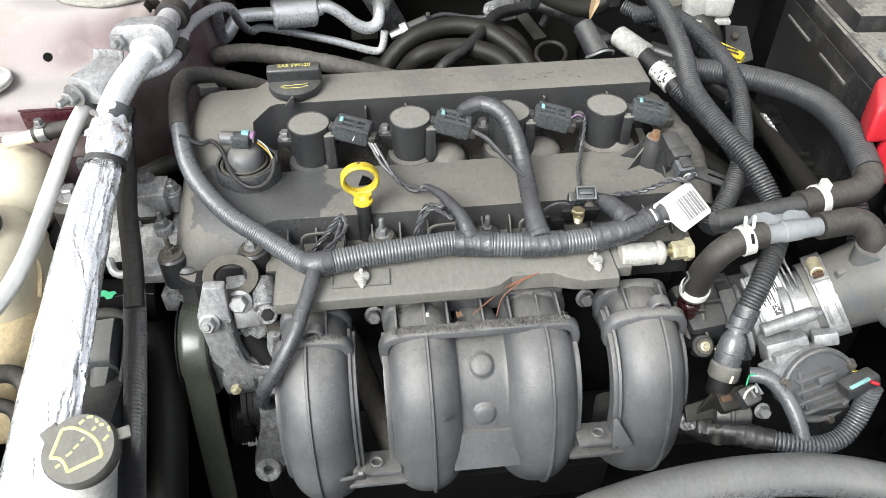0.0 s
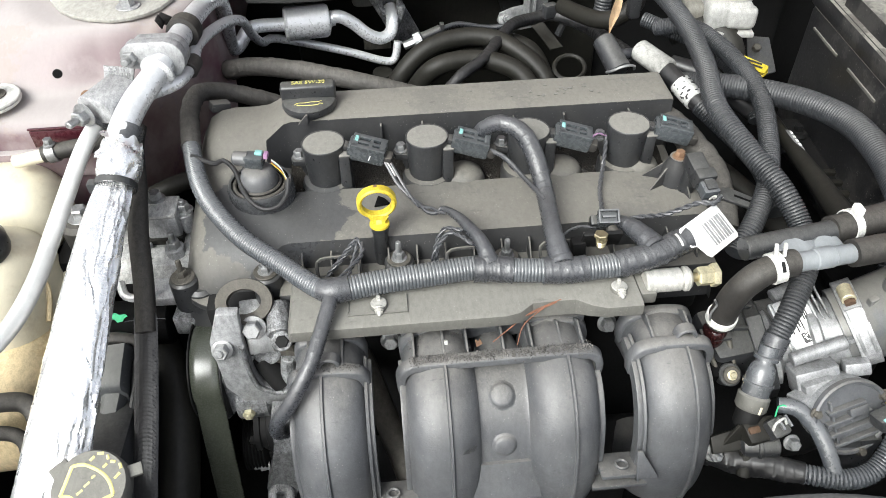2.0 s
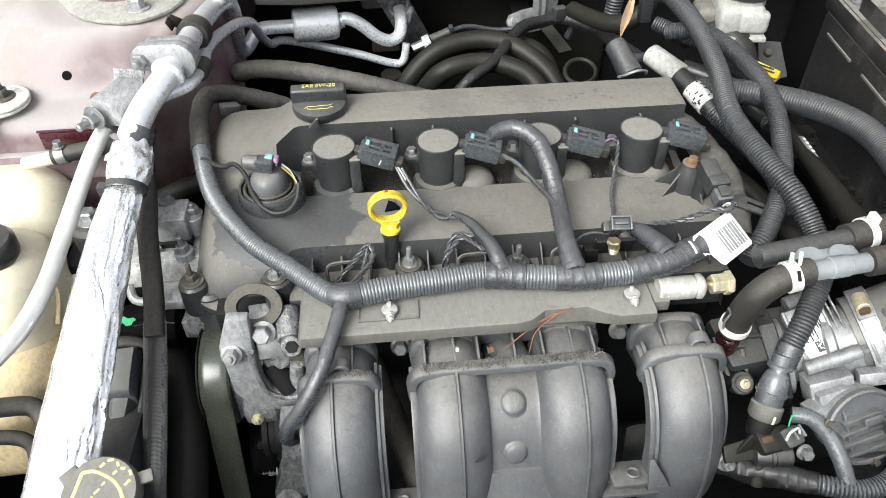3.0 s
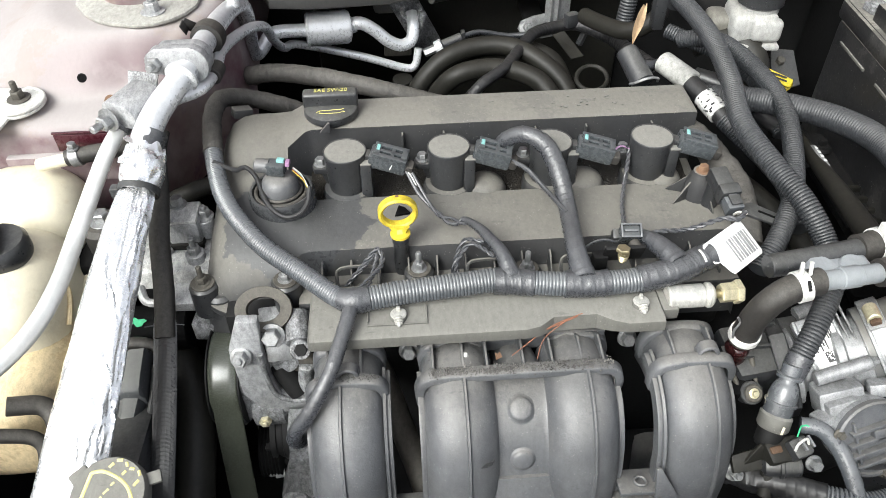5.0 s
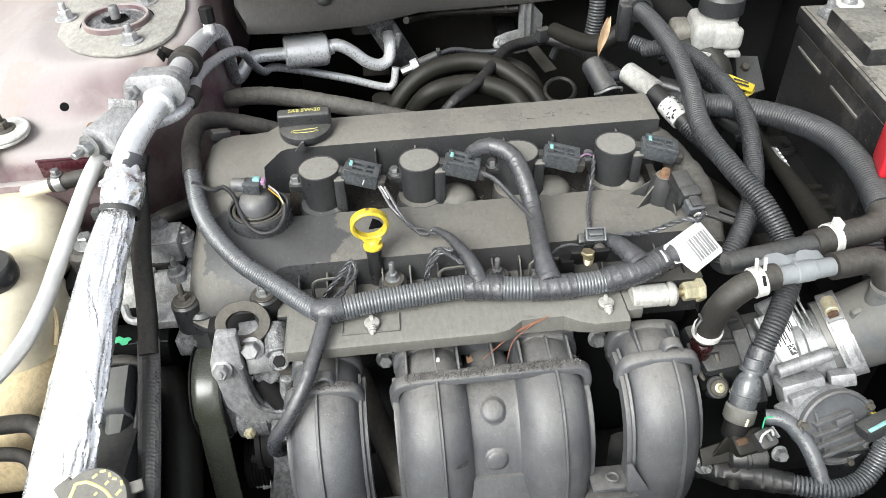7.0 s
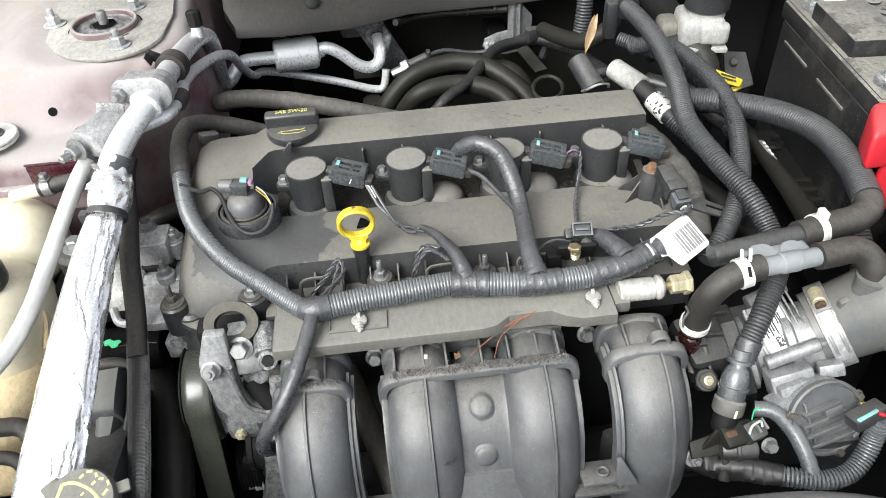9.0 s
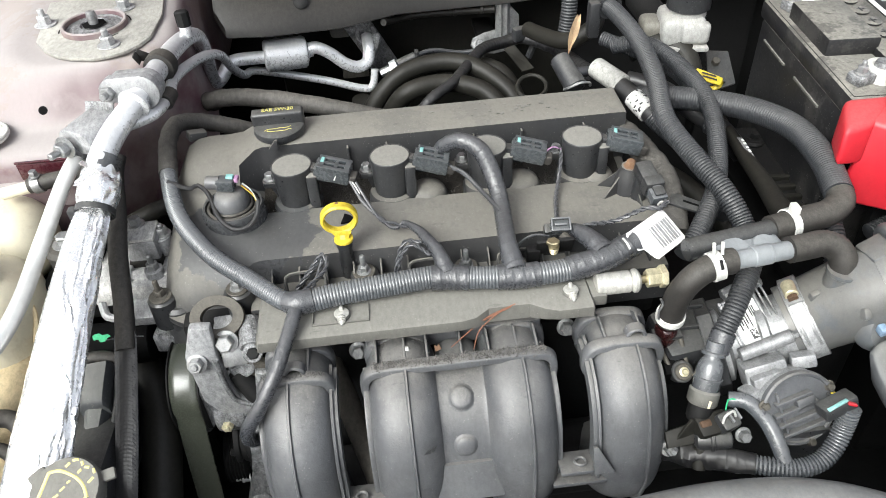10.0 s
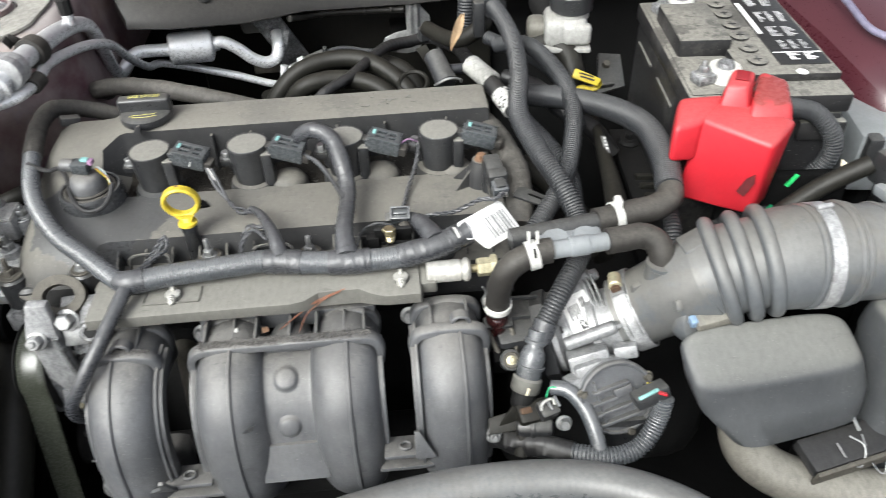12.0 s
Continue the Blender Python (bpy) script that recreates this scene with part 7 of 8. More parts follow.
part("rear_pipe", sweep([(-0.155, 0.389, 0.836), (-0.139, 0.391, 0.838), (-0.120, 0.396, 0.824), (-0.103, 0.400, 0.806), (-0.085, 0.408, 0.794), (-0.070, 0.417, 0.797), (-0.066, 0.428, 0.812), (-0.068, 0.445, 0.825)], 0.0088, n=18), PIPE, ac)
part("muffler_neck", rod((-0.153, 0.389, 0.8355), (-0.146, 0.390, 0.837), 0.0105), PIPE, ac)
part("small_pipe", sweep([(-0.322, 0.030, 0.934), (-0.298, 0.043, 0.936), (-0.275, 0.058, 0.938), (-0.267, 0.092, 0.938), (-0.266, 0.130, 0.940), (-0.254, 0.20, 0.926), (-0.243, 0.25, 0.905), (-0.245, 0.31, 0.858), (-0.242, 0.36, 0.822), (-0.225, 0.388, 0.812), (-0.139, 0.399, 0.783), (-0.082, 0.405, 0.760), (-0.066, 0.408, 0.762), (-0.060, 0.414, 0.785)], 0.0058, n=14), PIPE, ac)
part("drop_plate", prism([(-0.006, 0), (0.006, 0), (0.005, 0.080), (0.0, 0.098), (-0.006, 0.080)], aim((-0.266, 0.262, 0.926), (-0.288, 0.338, 0.815)) @ pose(0, 0, 0, 90, 0, 0) @ pose(0, 0, 0, 0, 25, 0), 0.003, 0.0008), PIPE, ac, "flat pipe support plate")
rm = aim((-0.2785, 0.085, 0.959), (-0.2735, 0.145, 0.955))
part("rubber_clamp", lathe([(0.0105, 0.030), (0.0155, 0.031), (0.016, 0.034), (0.016, 0.046), (0.0155, 0.049), (0.0105, 0.050)], rm, 24), RUBBER, ac, "brown rubber clamp sleeve")
part("clamp_fin", join(box((-0.292, 0.128, 0.968), (0.014, 0.0014, 0.010), 0.0005, (0, 40, 35)), box((-0.295, 0.121, 0.969), (0.014, 0.0014, 0.008), 0.0005, (0, 60, 70))), RUBBER, ac)
part("small_rubber_clamp", rod((-0.268, 0.078, 0.938), (-0.266, 0.098, 0.938), 0.0085), RUBBER, ac)
def stadium(r0, r1, d, n=14):
    """Outline round two circles, the second d to the side."""
    return [(r0 * math.cos(a), r0 * math.sin(a)) for a in [-math.pi / 2 + math.pi * k / n for k in range(n + 1)]] + [(-d + r1 * math.cos(a), r1 * math.sin(a)) for a in [math.pi / 2 + math.pi * k / n for k in range(n + 1)]]
jb = part("joint_block", prism(stadium(0.0175, 0.0125, 0.027), rm @ pose(0, 0, -0.026, 0, 0, -172), 0.012, 0.003), LIGHTCAST, ac, "pale cast joint block")
part("joint_block_cap", prism(stadium(0.0165, 0.0120, 0.024), rm @ pose(0, 0, -0.0135, 0, 0, -172), 0.012, 0.003), LIGHTCAST, jb)
part("weld_ring", lathe([(0.0125, 0), (0.0155, 0.002), (0.0155, 0.005), (0.0125, 0.007)], aim((-0.289, 0.048, 0.9535), (-0.2825, 0.068, 0.957)), 22), PIPE, ac)
nb = Vector((-0.3115, 0.066, 0.962))
part("joint_nut", hex_bolt(nb, nb + Vector((-0.15, -1, 0.15)), 0.0125, 1.5, 0.008), STEEL, ac)
part("pipe_block", prism(stadium(0.0135, 0.0120, 0.012), aim((-0.346, 0.020, 0.937), (-0.318, 0.072, 0.940)), 0.040, 0.003), LIGHTCAST, ac, "grey cast pipe block")
nb = Vector((-0.349, 0.014, 0.936))
part("block_nut", hex_bolt(nb, nb + Vector((-0.5, -1, 0.05)), 0.0125, 1.5, 0.011), STEEL, ac)
part("service_port", rod((-0.262, 0.205, 0.950), (-0.262, 0.207, 0.962), 0.0065), PIPE, ac)
part("port_cap", lathe([(0.0065, 0), (0.0078, 0.001), (0.0080, 0.016), (0.006, 0.018)], aim((-0.262, 0.207, 0.962), (-0.263, 0.213, 1.0)), 8), DARK, ac)
part("small_bolt", hex_bolt((-0.371, 0.082, 0.915), (-0.371, 0.03, 0.95), 0.008, 1.3), RUST, ac)

wp = thing("white_pipe", (-0.37, -0.08, 0.87), "grey-white painted metal pipe beside the reservoir", "pipe")
part("pipe", sweep([(-0.338, 0.034, 0.930), (-0.346, 0.022, 0.921), (-0.356, -0.008, 0.909), (-0.3655, -0.075, 0.888), (-0.373, -0.130, 0.872), (-0.388, -0.172, 0.860), (-0.420, -0.21, 0.850), (-0.46, -0.24, 0.845)], 0.0072, n=16), material("pale_pipe", (0.66, 0.66, 0.64), 0.34, metal=0.30, dust=0.15, dust_color=(0.5, 0.49, 0.46), grit=0.06), wp)
part("flare_nut", rod((-0.341, 0.030, 0.927), (-0.346, 0.020, 0.920), 0.009), CAST, wp)

bh = thing("black_hose", (-0.305, -0.12, 0.80), "black rubber hose with braided sleeve", "hose")
part("hose", sweep([(-0.318, 0.040, 0.905), (-0.3205, 0.022, 0.893), (-0.314, -0.02, 0.876), (-0.310, -0.062, 0.857), (-0.305, -0.10, 0.832), (-0.303, -0.134, 0.808)], 0.0088, n=16), RUBBER, bh)
c, u = spline([(-0.3035, -0.126, 0.814), (-0.303, -0.150, 0.797), (-0.303, -0.20, 0.762), (-0.304, -0.26, 0.72), (-0.306, -0.32, 0.66)], 0.0011)
rings = []
for i in range(len(c)):
    ring = []
    for j in range(48):
        a = 2 * math.pi * j / 48
        R = 0.0098 + 0.0007 * math.sin(8 * a + u[i] * 900) * math.sin(8 * a - u[i] * 900)
        ring.append((c[i][0] + R * math.cos(a), c[i][1] + 0.75 * R * math.sin(a), c[i][2] + 0.75 * R * math.sin(a)))
    rings.append(ring)
part("braided_sleeve", from_rings(rings), DARKTAPE, bh, "braided fabric sleeve", angle=60)
part("frayed_end", join(*[sweep([(-0.303 + 0.0095 * s, -0.126, 0.816), (-0.303 + 0.014 * s, -0.127, 0.8165), (-0.303 + 0.017 * s, -0.1275, 0.8165)], 0.0005, n=6, step=0.002) for s in (-1, 1)]), TAPE, bh)
fhse = thing("lower_radiator_hose", (-0.30, -0.13, 0.68), "thick black radiator hose in the shadow", "hose")
part("hose", sweep([(-0.345, -0.05, 0.735), (-0.322, -0.085, 0.735), (-0.302, -0.125, 0.715), (-0.300, -0.165, 0.69), (-0.305, -0.24, 0.62)], 0.019, n=20), HOSE, fhse)
part("hose_far", sweep([(-0.36, 0.01, 0.82), (-0.30, 0.03, 0.84), (-0.25, 0.05, 0.84)], 0.009, n=14), HOSE, fhse)

res = thing("coolant_reservoir", (-0.45, -0.05, 0.72), "cream translucent plastic coolant reservoir with black cap", "coolant reservoir")
def lobe(c_, s_, e=0.75):
    n1, n2, rings = 18, 36, []
    for i in range(n1 + 1):
        ph = -math.pi / 2 + math.pi * (0.02 + 0.96 * i / n1)
        rings.append([(c_[0] + s_[0] * math.copysign(abs(math.cos(ph)) ** e, 1) * math.copysign(abs(math.cos(t)) ** e, math.cos(t)), c_[1] + s_[1] * abs(math.cos(ph)) ** e * math.copysign(abs(math.sin(t)) ** e, math.sin(t)), c_[2] + s_[2] * math.copysign(abs(math.sin(ph)) ** e, math.sin(ph))) for t in [2 * math.pi * j / n2 for j in range(n2)]])
    return from_rings(rings)
part("upper_tank", lobe((-0.452, 0.012, 0.835), (0.055, 0.046, 0.045), 0.8), CREAM, res, angle=70)
part("main_tank", lobe((-0.458, -0.075, 0.800), (0.062, 0.070, 0.062), 0.72), CREAM, res, angle=70)
part("lower_tank", lobe((-0.450, -0.115, 0.745), (0.060, 0.085, 0.060), 0.6), AMBER, res, "amber lower tank", angle=70)
part("mould_seam", sweep([(-0.395, 0.03, 0.822), (-0.392, -0.01, 0.815), (-0.396, -0.05, 0.800), (-0.392, -0.10, 0.79), (-0.392, -0.16, 0.78)], 0.003, n=8), CREAM, res)
part("neck_seam", sweep([(-0.437, 0.007, 0.846), (-0.424, -0.031, 0.839), (-0.409, -0.060, 0.829), (-0.396, -0.084, 0.816), (-0.395, -0.105, 0.801)], 0.0026, n=8), AMBER, res)
part("outlet", rod((-0.43, 0.018, 0.888), (-0.398, 0.020, 0.893), 0.0062), CREAM, res)
CAPX, CAPY = -0.443, -0.072
cp_ = part("cap", lathe([(0.024, 0), (0.025, 0.003), (0.025, 0.014), (0.022, 0.018), (0.015, 0.019), (0.002, 0.0185)], pose(CAPX, CAPY, 0.856) @ Matrix.Scale(1.06, 4), 36), PLASTIC, res, "dark grey screw cap")
part("cap_grip", box((CAPX, CAPY, 0.882), (0.012, 0.044, 0.010), 0.002, (0, 0, 20)), PLASTIC, cp_)
part("overflow_hose", sweep([(-0.402, 0.020, 0.893), (-0.380, 0.022, 0.896), (-0.352, 0.028, 0.896), (-0.330, 0.04, 0.89)], 0.0078, n=14), RUBBER, res)
hc = part("hose_clamp", band((-0.398, 0.0203, 0.8935), (-0.389, 0.021, 0.895), 0.0080), STEEL, res)
part("clamp_screw", hex_bolt((-0.3935, 0.020, 0.903), (-0.3935, 0.020, 1), 0.0075, 1.2), STEEL, hc)
part("side_hose", sweep([(-0.42, -0.19, 0.80), (-0.395, -0.185, 0.79), (-0.385, -0.20, 0.775), (-0.39, -0.23, 0.75)], 0.008, n=12), RUBBER, res)
part("side_hose", sweep([(-0.43, -0.21, 0.79), (-0.402, -0.205, 0.775), (-0.395, -0.215, 0.76), (-0.40, -0.24, 0.74)], 0.006, n=12), RUBBER, res)

# ---- engine mount ----
mount = thing("engine_mount", (-0.31, -0.04, 0.78), "cast grey engine mount with rubber pad and bolts", "engine mount")
part("base_plate", box((-0.305, -0.030, 0.812), (0.085, 0.075, 0.022), 0.004), PALECAST, mount)
part("arm", prism([(-0.028, -0.012), (0.018, -0.016), (0.026, 0.006), (0.012, 0.020), (-0.030, 0.018)], pose(-0.290, -0.070, 0.790, 18, 0, 4), 0.016, 0.003), LIGHTCAST, mount)
part("front_bar", box((-0.296, -0.050, 0.822), (0.066, 0.012, 0.008), 0.002, (8, 0, 3)), PALECAST, mount)
part("web", box((-0.318, -0.062, 0.808), (0.006, 0.024, 0.020), 0.002), LIGHTCAST, mount)
part("web", box((-0.272, -0.060, 0.812), (0.006, 0.022, 0.018), 0.002, (0, 0, 20)), PALECAST, mount)
part("step", box((-0.325, -0.050, 0.823), (0.030, 0.024, 0.012), 0.003), PALECAST, mount)
part("mount_block", box((-0.298, -0.022, 0.838), (0.030, 0.030, 0.030), 0.003), LIGHTCAST, mount, "dusty grey cast block")
part("rubber_pad", box((-0.298, -0.0235, 0.8265), (0.032, 0.031, 0.008), 0.002), HOSE, mount, "black rubber pad")
part("block_plate", box((-0.298, -0.022, 0.8545), (0.029, 0.029, 0.004), 0.0012), PALECAST, mount)
for p, h in (((-0.304, -0.012, 0.8565), 0.0), ((-0.280, -0.018, 0.846), 0.004), ((-0.287, -0.052, 0.830), 0.010)):
    part("bolt", hex_bolt(p, (p[0], p[1], 2), 0.0105, 1.4, h), STEEL, mount)
for p in ((-0.281, -0.020, 0.826), (-0.287, -0.052, 0.812)):
    part("spacer", rod(p, (p[0], p[1], p[2] + 0.020), 0.009), LIGHTCAST, mount)
part("bushing", lathe([(0.020, 0.82), (0.021, 0.845), (0.017, 0.850), (0.002, 0.851)], pose(-0.372, -0.022, 0), 24), RUBBER, mount, "dark rubber bushing")
part("bushing_bolt", hex_bolt((-0.372, -0.022, 0.850), (-0.372, -0.022, 2), 0.013, 1.6), STEEL, mount)
part("support", box((-0.36, -0.01, 0.79), (0.09, 0.07, 0.05), 0.006), DARK, mount)
part("clip_hook", sweep([(-0.334, -0.080, 0.818), (-0.328, -0.092, 0.812), (-0.316, -0.094, 0.812), (-0.310, -0.086, 0.818)], 0.004, n=8), LIGHTCAST, mount)
part("rear_boss", lathe([(0.016, 0.79), (0.0155, 0.815), (0.012, 0.818), (0.006, 0.818)], pose(-0.262, -0.088, 0), 20), PLASTIC, mount)

gm = thing("green_marked_part", (-0.346, -0.085, 0.77), "black glossy housing with a green paint mark", "housing")
part("housing", rod((-0.375, -0.082, 0.765), (-0.300, -0.082, 0.765), 0.022, n=24), VOID, gm)
part("paint_mark", prism([(-0.009, 0.001), (-0.007, -0.003), (-0.003, -0.002), (0.000, -0.005), (0.005, -0.004), (0.006, -0.001), (0.009, 0.001), (0.006, 0.003), (0.001, 0.002), (-0.003, 0.004), (-0.007, 0.003)], pose(-0.343, -0.092, 0.7855, 30, 0, -6), 0.0006, 0.0), GREEN, gm, "green paint mark")

sd = thing("fan_shroud", (-0.335, -0.18, 0.74), "grey-black plastic radiator fan shroud edge", "fan shroud")
part("panel", box((-0.350, -0.20, 0.730), (0.070, 0.17, 0.07), 0.008, (-12, 0, 4)), PLASTIC, sd)
part("upper_latch", from_rings([[(x + dx, y, z + dz) for dx, dz in ((-0.013, -0.012), (-0.013, 0.002), (-0.010, 0.006), (0.009, 0.008), (0.013, 0.002), (0.013, -0.012))] for x, y, z in ((-0.334, -0.130, 0.784), (-0.334, -0.133, 0.788), (-0.335, -0.155, 0.779), (-0.336, -0.165, 0.772), (-0.336, -0.168, 0.767))]), BOXGREY, sd)
part("edge_lip", from_rings([[(x + dx * w, y, z + dz) for dx, dz in ((-0.010, -0.010), (-0.010, 0.002), (-0.006, 0.005), (0.006, 0.004), (0.010, -0.002), (0.010, -0.010))] for x, y, z, w in ((-0.335, -0.167, 0.768, 1.0), (-0.338, -0.182, 0.757, 0.85), (-0.344, -0.203, 0.738, 0.8), (-0.350, -0.225, 0.715, 0.8))]), BOXGREY, sd)
part("edge_channel", sweep([(-0.318, -0.140, 0.780), (-0.319, -0.166, 0.764), (-0.326, -0.19, 0.742), (-0.334, -0.225, 0.71)], 0.0035, n=8), PLASTIC, sd)
part("rim", sweep([(-0.365, -0.125, 0.788), (-0.335, -0.122, 0.790), (-0.310, -0.128, 0.785)], 0.006, n=10), RUBBER, sd)

# ---- lifting eye, accessory bracket, pulley and belt ----
le = thing("lifting_eye", (-0.21, -0.12, 0.80), "dirty grey steel engine lifting eye", "lifting eye")
EM = aim((-0.2155, -0.127, 0.829), (-0.22, -0.36, 1.10))
part("ring", moved(from_rings((lambda rr_: rr_ + [rr_[0]])([[(0.0192 * k * math.cos(a) * 1.06, 0.0192 * k * math.sin(a) * (0.86 if k > 1 else 0.78), z) for a in [2 * math.pi * j / 32 for j in range(32)]] for k, z in ((0.70, 0), (1.18, 0), (1.20, 0.001), (1.20, 0.006), (1.18, 0.007), (0.72, 0.007), (0.70, 0.006))]), cap=False), EM), GRIMY, le)
part("tang", box((-0.199, -0.131, 0.806), (0.020, 0.014, 0.018), 0.003, (30, 0, 0)), GRIMY, le)
part("cast_lug", box((-0.211, -0.116, 0.809), (0.030, 0.016, 0.010), 0.003, (25, 0, 4)), LIGHTCAST, le)

br = thing("accessory_bracket", (-0.225, -0.14, 0.70), "rough cast aluminium accessory bracket with bolts", "bracket")
part("front_block", box((-0.270, -0.088, 0.775), (0.044, 0.028, 0.022), 0.002, (0, 0, -6)), CAST, br)
part("block_hole", lathe([(0.006, 0), (0.006, 0.0012)], pose(-0.279, -0.082, 0.7852), 16), VOID, br)
arm = [(-0.234, 0.846), (-0.216, 0.845), (-0.2185, 0.808), (-0.217, 0.770), (-0.212, 0.747), (-0.197, 0.739), (-0.188, 0.745), (-0.190, 0.724), (-0.216, 0.719), (-0.231, 0.725), (-0.245, 0.750), (-0.2465, 0.810)]
# Paler than the rest of the casting: its sunlit tone is in the colour.
part("upright", prism(arm[::-1], pose(0, -0.146, 0, 90, 0, 0), 0.010, 0.0022), LIGHTCAST, br)
part("face_rib", sweep([(-0.2205, -0.157, 0.806), (-0.2195, -0.157, 0.772), (-0.2145, -0.157, 0.748), (-0.198, -0.157, 0.7385), (-0.188, -0.157, 0.742)], 0.0026, n=10), CAST, br)
part("pad", lathe([(0.0105, 0), (0.0100, 0.002), (0.008, 0.003)], aim((-0.236, -0.152, 0.806), (-0.237, -0.40, 0.93)), 20), LIGHTCAST, br)
part("cross_web", box((-0.196, -0.140, 0.775), (0.036, 0.010, 0.020), 0.003, (0, 25, 0)), GRIMY, br)
part("case", lathe([(0.020, 0), (0.033, 0.002), (0.034, 0.006), (0.033, 0.030), (0.026, 0.036)], aim((-0.244, -0.125, 0.716), (-0.20, -0.125, 0.716)), 32), CAST, br)
part("case_face", prism([(-0.251, 0.758), (-0.242, 0.767), (-0.225, 0.754), (-0.216, 0.726), (-0.193, 0.720), (-0.196, 0.707), (-0.214, 0.701), (-0.231, 0.698), (-0.242, 0.712), (-0.252, 0.698), (-0.258, 0.699), (-0.258, 0.724)][::-1], pose(0, -0.136, 0, 90, 0, 0), 0.018, 0.003), CAST, br)
part("right_arm", rod((-0.192, -0.150, 0.738), (-0.186, -0.146, 0.775), 0.007), CAST, br)
part("inner_boss", rod((-0.205, -0.128, 0.776), (-0.204, -0.146, 0.780), 0.012, n=18), CAST, br)
part("tooth_wheel", lathe([(0.018, 0), (0.030, 0.001), (0.030, 0.006), (0.028, 0.007), (0.028, 0.012), (0.030, 0.013), (0.030, 0.018), (0.02, 0.019)], aim((-0.232, -0.140, 0.672), (-0.19, -0.140, 0.672)), 24), DARK, br)
part("tube_boss", rod((-0.187, -0.146, 0.806), (-0.184, -0.165, 0.818), 0.0088, n=20), CAST, br)
part("tube_boss_back", rod((-0.190, -0.125, 0.820), (-0.187, -0.152, 0.812), 0.011, n=18), CAST, br)
part("tube_hole", rod((-0.184, -0.1645, 0.8177), (-0.1838, -0.166, 0.8187), 0.0058, n=6), DARK, br)
part("bolt", hex_bolt((-0.236, -0.1585, 0.806), (-0.238, -0.40, 0.93), 0.012, 1.3, 0.002), STEEL, br)
part("bolt", hex_bolt((-0.209, -0.146, 0.817), (-0.212, -0.40, 0.96), 0.0135, 1.35), STEEL, br)
part("nut_tab", box((-0.206, -0.148, 0.800), (0.022, 0.006, 0.020), 0.002, (-25, 0, 6)), STEEL, br)
part("bolt", hex_bolt((-0.231, -0.155, 0.7125), (-0.229, -0.40, 0.79), 0.0100, 1.2, 0.003), PALEBRASS, br)
part("inner_arm", rod((-0.212, -0.140, 0.770), (-0.196, -0.150, 0.742), 0.010), DARK, br)
part("lower_leg", from_rings([[(x + a * w, y + c_, z) for a, c_ in ((-1, -0.010), (1, -0.010), (1, 0.012), (-1, 0.012))] for x, y, z, w in ((-0.197, -0.172, 0.730, 0.010), (-0.198, -0.174, 0.700, 0.011), (-0.203, -0.177, 0.660, 0.013), (-0.210, -0.180, 0.632, 0.016), (-0.214, -0.181, 0.612, 0.013))]), CAST, br, angle=20)
part("leg_foot", ring_bm(0.013, 0.0045, 0.012, aim((-0.213, -0.186, 0.620), (-0.215, -0.40, 0.75))), CAST, br)
part("rib_block", box((-0.218, -0.150, 0.670), (0.040, 0.030, 0.012), 0.002), DARK, br)
part("rib_block", box((-0.215, -0.152, 0.652), (0.034, 0.030, 0.010), 0.002), DARK, br)
part("stud", hex_bolt((-0.224, -0.168, 0.640), (-0.45, -0.22, 0.66), 0.011, 1.3, 0.006), STEEL, br)

bp_ = thing("drive_belt", (-0.262, -0.15, 0.55), "worn black serpentine drive belt over a pulley", "drive belt")
path = [(-0.262, -0.062, 0.50), (-0.262, -0.078, 0.70)] + [(-0.262, -0.118 - 0.042 * math.cos(a), 0.735 + 0.042 * math.sin(a)) for a in [math.pi * 0.98 - math.pi * 1.02 * k / 10 for k in range(11)]] + [(-0.262, -0.172, 0.69), (-0.262, -0.192, 0.62), (-0.262, -0.215, 0.54), (-0.262, -0.24, 0.45)]
cc, _u = spline(path, 0.006)
tt = np.gradient(cc, axis=0)
rings = []
for i in range(len(cc)):
    t = Vector(tt[i]).normalized()
    nrm = Vector((0, t.z, -t.y))
    o = Vector(cc[i])
    rings.append([tuple(o + Vector((-0.0125, 0, 0))), tuple(o + Vector((0.0125, 0, 0)))] + [tuple(o + Vector((x_, 0, 0)) + nrm * h_) for x_, h_ in ((0.0125, 0.0022), (0.0115, 0.0030), (0.006, 0.0034), (-0.006, 0.0034), (-0.0115, 0.0030), (-0.0125, 0.0022))])
BELT = material("belt_rubber", (0.055, 0.060, 0.046), 0.26, vary=0.12, grain=900.0, spec=0.7, bump=0.03, grit=0.08)
part("belt", from_rings(rings), BELT, bp_)
part("grooved_wheel", lathe([(0.02, 0)] + [(0.030 - 0.0012 * (k % 2), 0.001 + 0.0016 * k) for k in range(14)] + [(0.02, 0.025)], aim((-0.246, -0.145, 0.650), (-0.2, -0.145, 0.650)), 30), VOID, bp_)
part("pulley", lathe([(0.012, 0), (0.0465, 0.0005), (0.0465, 0.0018), (0.0405, 0.003), (0.0405, 0.027), (0.0465, 0.0282), (0.0465, 0.0295), (0.02, 0.030)], aim((-0.2768, -0.118, 0.735), (-0.2, -0.118, 0.735)), 36), DARK, bp_)

# ---- washer filler ----
wf = thing("washer_filler", (-0.294, -0.305, 0.78), "white washer filler neck with dusty black cap", "washer filler")
WM = aim((-0.2955, -0.2995, 0.8380), (-0.2935, -0.3295, 0.9380))
WN = WM @ Vector((0, 0, 0.001))
part("neck", lathe([(0.0225, 0), (0.0230, 0.004), (0.0225, 0.010), (0.0215, 0.014), (0.0220, 0.060), (0.0225, 0.11)], aim(WN, WN + Vector((-0.030, -0.012, -0.10))), 30), WHITE, wf)
